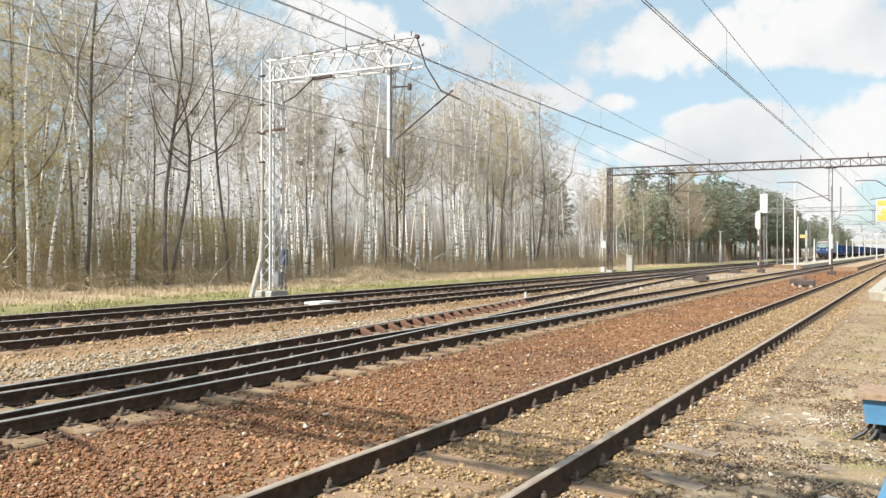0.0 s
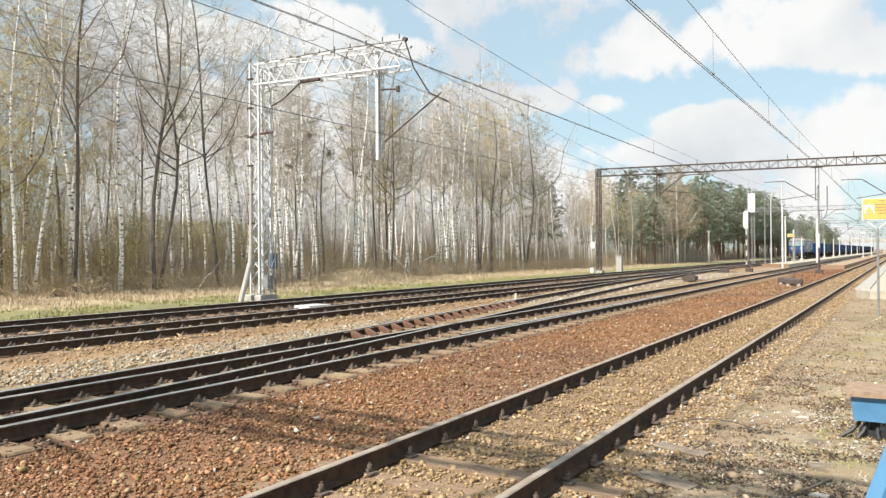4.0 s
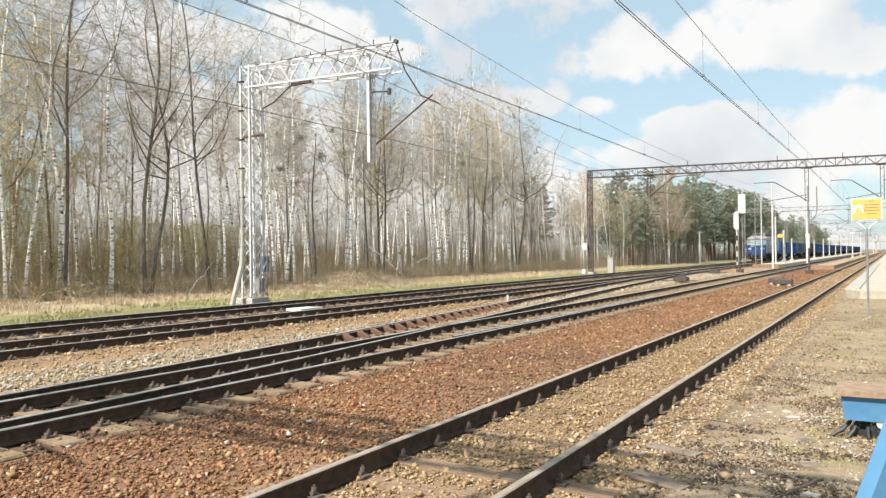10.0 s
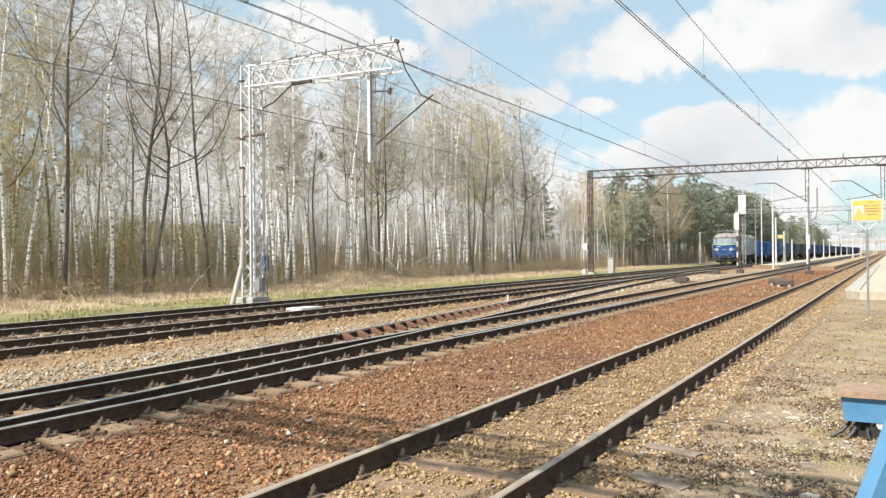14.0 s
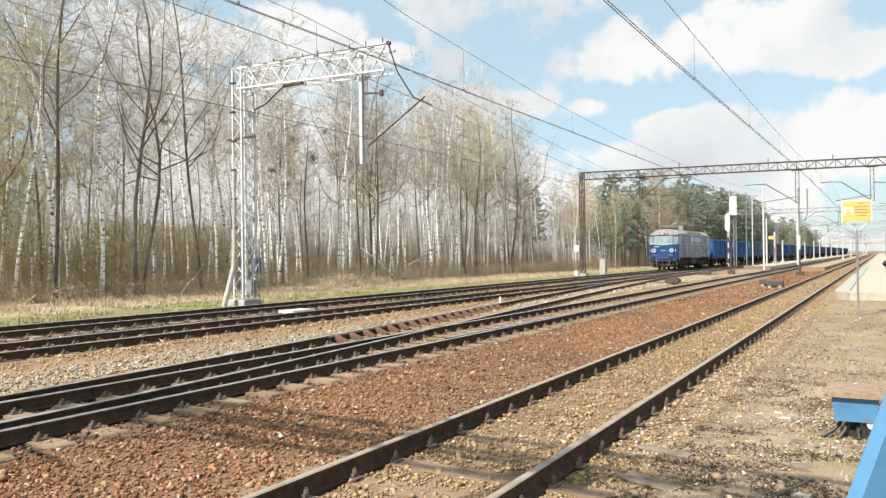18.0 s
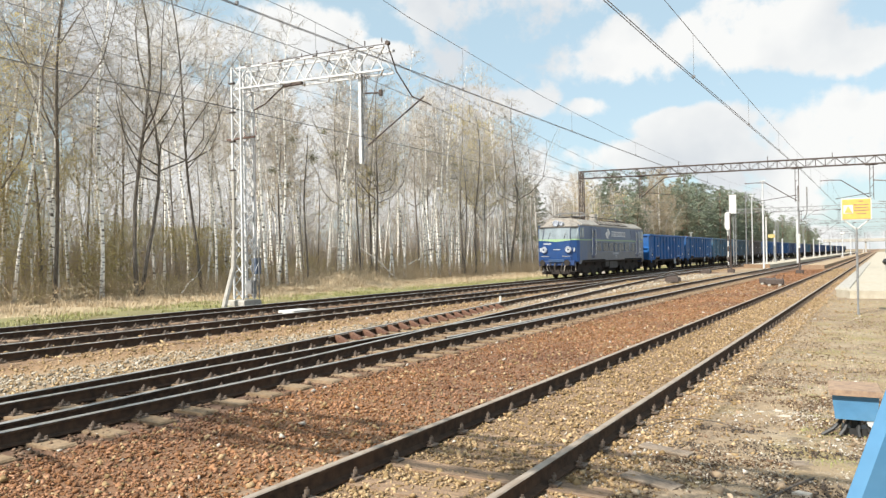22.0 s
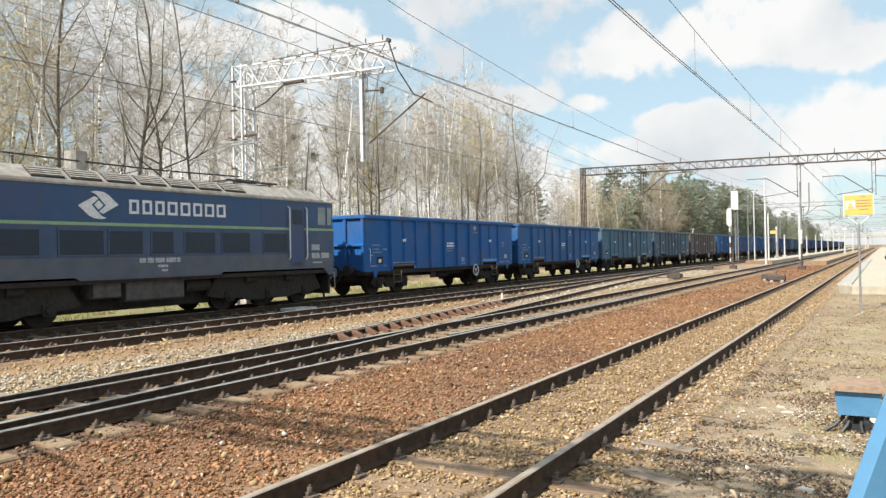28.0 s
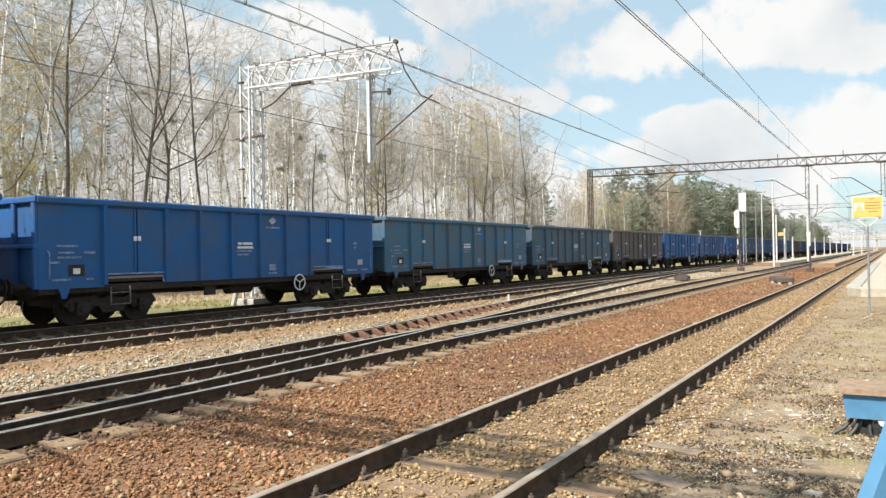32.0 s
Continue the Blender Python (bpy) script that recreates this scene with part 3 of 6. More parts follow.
def build_gantry():
    g = thing("catenary_gantry", "pale grey lattice mast with a cantilever truss over the tracks", "mast", (0, 20.8, 0))
    part("footing", Shape().cbox((-21.35, 0, 0.05), (0.95, 0.9, 0.4), 0.04, "x"), MAT["concrete"], g, "weathered concrete footing")
    part("mast", lattice(Shape(), (-21.3, 0, 0.3), (-21.3, 0, 9.25), 0.46, 0.62, 19, 0.05, 0.024), MAT["galv"], g)
    part("truss", lattice(Shape(), (-21.3, 0, 8.78), (-14.35, 0, 8.55), 0.78, 0.62, 12, 0.045, 0.028), MAT["galv"], g)
    part("drop_post", Shape().prism([(-15.575, -0.135), (-15.465, -0.135), (-15.465, 0.02), (-15.485, 0.02), (-15.485, -0.105), (-15.555, -0.105), (-15.555, 0.02), (-15.575, 0.02)], "z", 5.08, 8.88), MAT["galv"], g)
    part("brace", Shape().path([(-21.4, -0.98, 0.0), (-21.42, -0.45, 1.5), (-21.46, -0.36, 2.4), (-21.46, -0.34, 5.2)], [0.10, 0.10, 0.075, 0.06], 8), MAT["concrete"], g, "dusty cable duct")
    box = part("switch_box", Shape().cbox((-20.82, 0.15, 1.55), (0.26, 0.30, 0.62), 0.03, "z"), MAT["slate"], g, "slate-blue drive box")
    part("rod", Shape().tube((-20.85, 0.2, 2.05), (-20.85, 0.2, 7.6), 0.02), MAT["galv_grey"], g)
    for i in range(7):                           # clamps that hold the duct, and joint plates darkened as joint shadow
        z = 1.9 + i * 1.12
        part("clamp", Shape().cbox((-21.50, -0.33, z), (0.24, 0.12, 0.06), 0.01, "x"), MAT["brown_steel"], g)
    for i in range(8):
        x = -20.6 + i * 0.82
        part("fitting", Shape().cbox((x, -0.30, 9.18 - 0.033 * (x + 21.3)), (0.24, 0.09, 0.06), 0.01, "x"), MAT["brown_steel"], g)
    # plates in a darker grey, for the shadows at the lattice joints
    for i in range(10):
        z = 0.9 + i * 0.82
        part("gusset", Shape().box((-21.07, 0.30, z), (0.03, 0.14, 0.2)), MAT["galv_grey"], g)
    part("post_lacing", lattice(Shape(), (-15.40, 0, 5.15), (-15.40, 0, 8.2), 0.10, 0.12, 12, 0.012, 0.010), MAT["galv_grey"], g)
    part("stub_arm", Shape().tube((-15.5, 0, 7.55), (-14.75, 0.1, 7.5), 0.03).disc((-14.78, 0.1, 7.5), "z", 0.07, 0.2, 8), MAT["brown_steel"], g)
    part("drive_rods", lattice(Shape(), (-20.78, -0.05, 0.3), (-20.78, -0.05, 2.6), 0.3, 0.3, 5, 0.02, 0.014), MAT["galv_grey"], g)
    part("cable_box", Shape().cbox((-20.80, -0.15, 0.75), (0.3, 0.3, 0.5), 0.03, "z"), MAT["galv_grey"], g, "grey cable box")
    s = Shape()
    for x in (-21.9, -21.3, -20.7):
        insulator(s, (x, 0.1, 6.6), (x, 0.1, 6.95), 4)
    part("insulator", s.cbox((-21.5, 0.1, 6.55), (1.5, 0.08, 0.08), 0.01, "x"), MAT["porcelain"], g)
    s = Shape()
    for i in range(9):
        x = -20.4 + i * 0.72
        s.tube((x, 0, 9.2), (x, 0, 9.36), 0.02)
    s.path([(-20.6, 0, 9.28), (-17.5, 0, 9.25), (-14.5, 0, 9.12)], 0.016, 5)
    s.disc((-14.4, 0, 9.14), "y", 0.08, 0.12, 10)
    s.path([(-20.9, 0.2, 7.6), (-20.2, 0.1, 7.75), (-19.3, 0, 8.2), (-18.9, 0, 8.4)], 0.03, 6)
    s.cbox((-18.7, 0, 8.28), (0.9, 0.15, 0.1), 0.01, "x")
    part("jumper_cable", s, MAT["brown_steel"], g)
    s = Shape()
    s.path([(-14.4, 0, 9.1), (-14.25, 0.3, 8.2), (-13.95, 0.8, 7.4), (-13.4, 1.2, 7.1)], 0.025, 5)
    s.tube((-15.3, 0, 5.7), (-13.7, 1.2, 7.45), 0.028)
    part("pull_off", s, MAT["brown_steel"], g)
    return g


build_gantry()


def drop_post(parent, x, y, top, low, arm):
    """A drop tube under a portal with its pull-off arm."""
    s = Shape()
    for e in (-0.12, 0.12):
        strut(s, (x + e, y, top), (x + e, y, low), 0.035)
    for i in range(4):
        z = low + (top - low) * (i + 0.3) / 4
        strut(s, (x - 0.12, y, z), (x + 0.12, y, z + 0.25), 0.015)
    s.cbox((x, y, top - 0.05), (0.8, 0.3, 0.1), 0.01, "x")
    dp = part("drop_post", s, MAT["brown_steel"], parent)
    a = Shape().tube((x, y, low + 0.05), (x + arm, y - 0.1, low + 1.55), 0.035).tube((x + arm, y - 0.1, low + 1.55), (x + arm * 1.35, y - 0.1, low + 1.6), 0.03)
    a.tube((x, y, low + 0.5), (x + arm * 1.2, y - 0.1, low + 0.15), 0.025)
    part("cantilever_arm", a, MAT["brown_steel"], dp)
    part("insulator", insulator(Shape(), (x + arm * 1.35, y - 0.1, low + 1.6), (x + arm * 1.7, y - 0.1, low + 1.58), 4), MAT["porcelain"], dp)


def portal(y, left, right, top, depth, drops, panels, mat, label, skew=0.0):
    """Two masts and a lattice beam; skew: how far the right mast stands further along."""
    p = thing("catenary_portal", label, "portal", (0, 0, 0), "portals over the tracks")

    def along(x):
        return y + skew * (x - left) / (right - left)
    for x in (left, right):
        mast = part("mast", lattice(Shape(), (x, along(x), 0.1), (x, along(x), top), 0.3, 0.4, 14, 0.05, 0.02), mat, p)
        part("footing", Shape().cbox((x, along(x), 0.05), (0.7, 0.8, 0.3), 0.04, "x"), MAT["concrete"], mast)
    part("beam", lattice(Shape(), (left - 0.1, y, top - depth / 2), (right + 0.1, y + skew, top - depth / 2), depth, 0.5, panels, 0.045, 0.02, posts=True), mat, p)
    for x, low, arm in drops:
        drop_post(p, x, along(x), top - depth, low, arm)
    for k in (0.3, 0.55, 0.72):
        x = left + (right - left) * k
        part("spike", Shape().tube((x, along(x), top - 0.02), (x, along(x), top + 0.4), 0.03), mat, p)
    return p


portal(60, -21.8, 4.2, 8.75, 0.6, [(-17.0, 6.3, 2.0), (-5.5, 5.55, -2.2), (-0.55, 5.5, -2.0)], 40, MAT["brown_steel"], "brown lattice portal over the tracks on two masts", 4.2)



# ---- woods ----
BARK = {
    "birch": material("white_birch_bark", (0.90, 0.87, 0.82), 0.8, 0, (0.09, 0.075, 0.06), 3.4, 0.51, 0.60, bump=0.3, grime=(0.36, 0.31, 0.25), grime_scale=0.6, grime_amount=0.45, vary=0.25, stretch=(0.9, 0.9, 2.6)),
    "grey": material("grey_brown_bark", (0.20, 0.172, 0.145), 0.9, 0, (0.085, 0.072, 0.06), 8, bump=0.4, vary=0.3, stretch=(2, 2, 0.5)),
    "pine": material("orange_brown_bark", (0.30, 0.18, 0.11), 0.9, 0, (0.16, 0.11, 0.075), 8, bump=0.4, vary=0.15),
    "twig": material("grey_brown_twigs", (0.42, 0.392, 0.36), 0.9, 0, (0.27, 0.25, 0.228), 1.2, vary=0.3),
    "twig_pale": material("pale_twigs", (0.57, 0.52, 0.465), 0.9, 0, (0.45, 0.395, 0.33), 1.2, vary=0.2),
    "bud": material("yellow_green_buds", (0.58, 0.50, 0.22), 0.8, 0, (0.54, 0.44, 0.23), 2, island=0.35, thin=0.4),
    "russet": material("russet_brown_buds", (0.52, 0.41, 0.275), 0.8, 0, (0.44, 0.345, 0.205), 2, island=0.35, thin=0.4),
    # needle green lightened to carry the haze of distance
    "needle": material("hazed_pine_needles", (0.215, 0.265, 0.19), 0.8, 0, (0.28, 0.305, 0.22), 2, island=0.45, thin=0.3),
    "olive": material("olive_spring_leaves", (0.45, 0.385, 0.145), 0.8, 0, (0.42, 0.335, 0.17), 1, island=0.45, thin=0.4),
    "brush": material("brown_thicket", (0.38, 0.315, 0.245), 0.95, 0, (0.265, 0.218, 0.17), 0.6, island=0.4),
    "deep": material("grey_brown_far_twigs", (0.41, 0.375, 0.345), 0.95, 0, (0.30, 0.27, 0.245), 0.2, island=0.35),
    "straw": material("dry_straw_grass", (0.52, 0.41, 0.27), 0.9, 0, (0.38, 0.295, 0.19), 3, island=0.3),
    "grass": material("fresh_spring_grass", (0.25, 0.26, 0.085), 0.8, 0, (0.33, 0.30, 0.13), 3, island=0.3),
}


def spike(s, p, q, r):
    """A twig: a thin three-sided point."""
    d = q - p
    u = d.orthogonal().normalized() * r
    w = d.cross(u).normalized() * r
    s.add([p + u, p - u * 0.5 + w * 0.87, p - u * 0.5 - w * 0.87, q], [(0, 1, 3), (1, 2, 3), (2, 0, 3)])


def leaf(s, r, c, size):
    u = Vector((r.uniform(-1, 1), r.uniform(-1, 1), r.uniform(-1, 1))).normalized()
    w = u.orthogonal().normalized() * size * 0.7
    u = u * size
    s.add([c - u, c + w, c + u, c - w], [(0, 1, 2, 3)])


def bare_tree(seed, height, base, bark, buds, spread=1.0, lean=0.0, limbs=26, first=0.35, twigs=11, fork=0, leaf_size=0.033, bent=0.55, bud_mat="bud", twig_mat="twig"):
    """Trunk, limbs and a crown of fine twigs with a haze of buds."""
    r = random.Random(seed)
    t = thing("tree", "", "tree")
    pts, rad = [], []
    a = r.uniform(0, 6.28)
    wob = [r.uniform(-1, 1) for _ in range(4)]
    for i in range(10):
        k = i / 9
        dx = lean * k * height * 0.12 + bent * wob[0] * math.sin(k * 5 + wob[1] * 3) * k
        dy = bent * wob[2] * math.sin(k * 6 + wob[3] * 3) * k
        pts.append(Vector((dx, dy, k * height)))
        rad.append(base * (1 - k) ** 0.8 + 0.012 + (base * 0.3 if i == 0 else 0))
    part("trunk", Shape().path(pts, rad, 7), bark, t, smooth=True)

    def on(k):
        i = min(8, int(k * 9))
        return pts[i].lerp(pts[i + 1], k * 9 - i), rad[i] + (rad[i + 1] - rad[i]) * (k * 9 - i)

    crown, bud = Shape(), Shape()

    def twig(p, d, length, depth, thick):
        q = p + d * length + Vector((0, 0, -0.06 * length))
        spike(crown, p, q, thick)
        if r.random() < buds:
            for _ in range(2 if buds < 1 else 4):
                leaf(bud, r, p.lerp(q, r.uniform(0.3, 1)) + Vector((r.uniform(-.1, .1), r.uniform(-.1, .1), r.uniform(-.1, .1))), leaf_size * r.uniform(0.65, 1.35))
        if depth:
            for _ in range(3):
                e = (d + Vector((r.uniform(-.8, .8), r.uniform(-.8, .8), r.uniform(-.5, .6)))).normalized()
                twig(p.lerp(q, r.uniform(0.2, 0.9)), e, length * r.uniform(0.45, 0.75), depth - 1, thick * 0.75)

    for i in range(limbs):
        k = first + (0.98 - first) * (i + r.random()) / limbs
        p, pr = on(k)
        a += 2.4 + r.uniform(-0.5, 0.5)
        big = i < fork
        rise = r.uniform(0.25, 0.85) if not big else 1.3
        d = Vector((math.cos(a), math.sin(a), rise)).normalized()
        ln = (1 - k) ** 0.7 * height * 0.27 * r.uniform(0.6, 1.2) * spread * (1.6 if big else 1) + 0.5
        bend = Vector((r.uniform(-.16, .16), r.uniform(-.16, .16), r.uniform(-0.16, 0.0) if big else r.uniform(-0.12, 0.04))) * ln
        q1 = p + d * ln * 0.5 + bend
        q2 = p + d * ln + Vector((r.uniform(-.2, .2), r.uniform(-.2, .2), 0.22 * ln))
        r0 = min(pr * 0.6, (0.009 + 0.0055 * ln) * (1.7 if big else 1))
        if big:
            q15 = q1.lerp(q2, 0.5) + Vector((r.uniform(-.3, .3), r.uniform(-.3, .3), r.uniform(-.1, .3)))
            part("limb", Shape().path([p, p.lerp(q1, 0.5) + bend * 0.4, q1, q15, q2], [r0, r0 * 0.85, r0 * 0.65, r0 * 0.35, 0.008], 5, False), bark, t)
        else:
            crown.path([p, q1, q2], [r0, r0 * 0.6, 0.005], 3, False)
        for j in range(max(7, int(twigs * 1.9 * (0.5 + ln / 4)))):
            u = r.uniform(0.15, 1)
            c = p.lerp(q1, u * 2) if u < 0.5 else q1.lerp(q2, u * 2 - 1)
            e = (d * 0.6 + Vector((r.uniform(-1, 1), r.uniform(-1, 1), r.uniform(-0.35, 0.9)))).normalized()
            twig(c, e, r.uniform(0.4, 1.0) * (0.55 + 0.16 * ln), 1, 0.0065)
    tagged(part("crown", crown, BARK[twig_mat], t), kind="stuff")
    if bud.f:
        tagged(part("foliage", bud, BARK[bud_mat], t), kind="stuff")
    return t


def pine(seed, height, base):
    r = random.Random(seed)
    t = thing("pine_tree", "", "pine")
    part("trunk", Shape().path([(0, 0, 0), (0.1, 0, height * 0.5), (0, 0.1, height)], [base, base * 0.7, 0.03], 7), BARK["pine"], t, smooth=True)
    br, nd = Shape(), Shape()
    n = 64
    for i in range(n):
        k = 0.25 + 0.74 * (i + r.random()) / n
        a = i * 2.4 + r.uniform(-.4, .4)
        ln = height * 0.235 * (1.03 - k) ** 0.42 * r.uniform(0.6, 1.1) + 0.4
        p = Vector((0, 0, k * height))
        q = p + Vector((math.cos(a), math.sin(a), r.uniform(0.0, 0.45))) * ln
        br.tube(p, q, 0.05, 0.012, 3, False)
        for j in range(int(3 + ln * 2.3)):
            c = p.lerp(q, r.uniform(0.3, 1.05)) + Vector((r.uniform(-.5, .5), r.uniform(-.5, .5), r.uniform(-.2, .35)))
            for _ in range(10):
                d = Vector((r.uniform(-1, 1), r.uniform(-1, 1), r.uniform(-.5, 1))).normalized()
                w = d.orthogonal().normalized() * 0.07
                nd.add([c - w, c + w, c + d * r.uniform(0.28, 0.55)], [(0, 1, 2)])
    tagged(part("branchwork", br, BARK["pine"], t), kind="stuff")
    tagged(part("crown", nd, BARK["needle"], t), kind="stuff")
    return t


def woods():
    rng = random.Random(5)
    birches = [bare_tree(10 + i, rng.uniform(15.5, 18.5), rng.uniform(0.06, 0.095), BARK["birch"], 0.45 if i % 2 else 0.2, 0.75, rng.uniform(-0.8, 0.8), 28, 0.45, 10, 0, 0.022, 0.8, "russet" if i % 3 else "bud", "twig_pale" if i % 2 else "twig") for i in range(7)]
    greys = [bare_tree(40 + i, rng.uniform(15.5, 18.5), rng.uniform(0.07, 0.10), BARK["grey"], (0.35, 0.5, 0.15, 0.3, 0.2, 0.4)[i], 1.1, rng.uniform(-1.0, 1.0), 34, 0.36, 12, 5, 0.022, 1.7) for i in range(6)]
    leafy = [bare_tree(90 + i, 16.5, 0.10, BARK["grey"], 1.2, 1.1, 0.3, 30, 0.3, 11, 2, 0.04) for i in range(2)]
    russet = [bare_tree(120 + i, 16.0, 0.10, BARK["birch"] if i else BARK["grey"], 1.0, 1.0, 0.2, 30, 0.40, 10, 2, 0.028, 0.7, "russet", "twig_pale") for i in range(2)]
    broad = bare_tree(130, 13.0, 0.17, BARK["birch"], 1.1, 1.3, 0.0, 50, 0.14, 17, 5, 0.042, 0.4, "russet", "twig_pale")
    thin = [bare_tree(60 + i, rng.uniform(7, 11), 0.05, BARK["grey"] if i % 2 else BARK["birch"], 0.3, 0.8, rng.uniform(-1, 1), 16, 0.25, 7) for i in range(4)]
    pines = [pine(80 + i, h, 0.2) for i, h in enumerate((14.0, 15.5, 17.0))]
    names = {}
    for o in birches:
        names[o] = ("birch_tree", "slender white-barked birch with fine bare twigs", "birches at the wood's edge")
    for o in greys:
        names[o] = ("bare_tree", "grey-barked forked tree with bare spring crown", "bare trees of the wood")
    for o in leafy:
        names[o] = ("budding_tree", "tree with a haze of olive-yellow young leaves", "bare trees of the wood")
    for o in russet:
        names[o] = ("budding_tree", "tree with a dense haze of russet-brown buds", "bare trees of the wood")
    names[broad] = ("birch_tree", "broad pale birch with an orange-brown spring crown", "birches at the wood's edge")
    for o in thin:
        names[o] = ("sapling", "thin young tree with sparse yellowish buds", "young trees of the wood")
    for o in pines:
        names[o] = ("pine_tree", "tall pine with a dark green crown", "pines beyond the birches")
    used = set()

    def put(proto, x, y, s=1.0, turn=None, lean=0.0):
        m = pose(x, y, ground_height(x, y) - 0.05, 0, lean, rng.uniform(0, 360) if turn is None else turn)
        if proto in used:
            o = copy_thing(proto, m)
        else:
            o, _ = proto, used.add(proto)
            o.matrix_basis = m
        o.scale = (s, s, s * rng.uniform(0.94, 1.06))
        n, label, group = names[proto]
        o.name = n
        tagged(o, label, "tree", group)

    # the front row, stem by stem: way along the track, kind, size
    for y, kind, s in ((16.8, "b", 0.9), (17.6, "l", 0.8), (19.2, "g", 1.05), (19.6, "b", 1.0), (21.4, "b", 1.0), (23.4, "g", 1.08), (23.9, "g", 0.95), (28.0, "g", 1.0), (28.8, "b", 0.75), (32.6, "b", 0.95), (33.1, "b", 1.0),
                       (34.6, "b", 0.9), (36.4, "t", 1.2), (39.6, "b", 1.0), (40.3, "b", 0.95), (41.5, "t", 1.2), (44.2, "g", 0.85), (46.0, "b", 0.9), (47.9, "b", 1.0), (50.4, "b", 0.85), (52.6, "b", 1.05), (53.6, "b", 0.95),
                       (56.0, "t", 1.3), (59.3, "g", 0.95), (61.3, "b", 1.05), (64.3, "b", 1.05), (66.0, "g", 1.08), (68.8, "b", 0.95), (71.6, "b", 0.95), (77.9, "b", 0.65), (83.1, "b", 0.65)):
        if kind == "l":
            put(birches[0], -31.5, y, s, 0, 9)
        else:
            put(rng.choice({"b": birches, "g": greys, "t": thin}[kind]), -31.5 + rng.uniform(-0.5, 0.5), y, s)
    for x, y, s in ((-31.5, 15.0, 0.72), (-33.0, 17.0, 0.85), (-36.0, 21.5, 0.85), (-34, 46.5, 0.8), (-34, 61, 0.95), (-35, 67, 0.9)):
        put(rng.choice(leafy), x, y, s)
    for x, y, s in ((-34.0, 36.6, 0.70), (-35.5, 39.6, 0.78), (-37.0, 58.0, 0.9), (-34.0, 71.0, 0.9)):
        put(rng.choice(russet), x, y, s)
    for i in range(26):
        put(rng.choice(birches + thin + russet), -31.5 - rng.uniform(0, 5), 67 + i * 1.2, 0.6 * rng.uniform(0.85, 1.15))
    for i in range(24):
        put(rng.choice(birches), -32.2 - rng.uniform(0, 4), 18.5 + i * 2.1 + rng.uniform(-0.6, 0.6), rng.uniform(0.75, 1.0))
    y = 4.0
    while y < 92:
        short = 1.0 if y < 60 else 1.12 if y < 74 else max(0.6, 1.1 - (y - 74) * 0.03)
        for row in range(4):
            x = -34.0 - row * 4.6 - rng.uniform(0, 3)
            yy = y + rng.uniform(-1.1, 1.1) + row * 0.5
            if yy < 6 + row * 1.2:
                continue
            kind = rng.random()
            if kind < 0.55:
                put(rng.choice(birches), x, yy, short * rng.uniform(0.82, 1.05))
            elif kind < 0.68:
                put(rng.choice(greys), x, yy, short * rng.uniform(0.82, 1.02))
            else:
                put(rng.choice(thin), x, yy, short * rng.uniform(0.8, 1.3))
        y += 2.25
    for i in range(30):
        put(rng.choice(birches + thin), -53 - rng.uniform(0, 22), 10 + i * 4.0 + rng.uniform(-1, 1), rng.uniform(0.7, 0.95) * (1.0 if i < 17 else 0.62))
    for i in range(34):
        put(rng.choice(birches + russet + thin), -30 - rng.uniform(0, 14), 90 + i * 1.1 + rng.uniform(-1, 1), 0.6 * rng.uniform(0.85, 1.15))
    put(broad, -26.5, 104.0, 0.98)
    put(broad, -28.6, 107.5, 0.72, 130)
    for x, y, s in ((-28.2, 93.0, 0.56), (-29.8, 96.5, 0.58), (-27.2, 95.5, 0.50), (-41.0, 93.0, 0.8), (-44.0, 97.0, 0.85)):
        put(rng.choice(pines), x, y, s)
    for x, y, s in ((-30.5, 84, 0.62), (-29.0, 90, 0.5), (-31, 100, 0.6)):
        put(rng.choice(leafy), x, y, s)
    for x, y, s in ((-29.5, 79, 0.7), (-30.8, 81.5, 0.66), (-31, 88, 0.66), (-30.0, 98, 0.66), (-28.8, 100, 0.6)):
        put(rng.choice(russet), x, y, s)
    for x, y, s in ((-26.4, 97.0, 0.5), (-27.0, 99.0, 0.55), (-26.0, 100.5, 0.45), (-27.4, 101.5, 0.5), (-26.2, 107.0, 0.5), (-27.0, 110.0, 0.55), (-28.5, 90.0, 0.6), (-29.5, 87.5, 0.62)):
        put(rng.choice(birches), x, y, s)
    put(greys[3], -27.2, 99.5, 0.62)
    for i in range(12):
        put(rng.choice(thin), -26.5 - rng.uniform(0, 4), 92 + i * 1.7, 0.62 * rng.uniform(0.7, 1.2))
    for i in range(48):
        put(rng.choice(pines), -31 + rng.uniform(-5, 3), 252 + i * 4.0, rng.uniform(0.6, 0.85))
    for i in range(110):
        y = 101 + i * 1.35
        put(rng.choice(pines), -31 - rng.uniform(0, 8) + min(3, i * 0.05) + (i % 3) * 1.5, y, rng.uniform(0.78, 1.0) * (0.80 if i < 24 else 0.95 if i < 80 else 0.75))


woods()


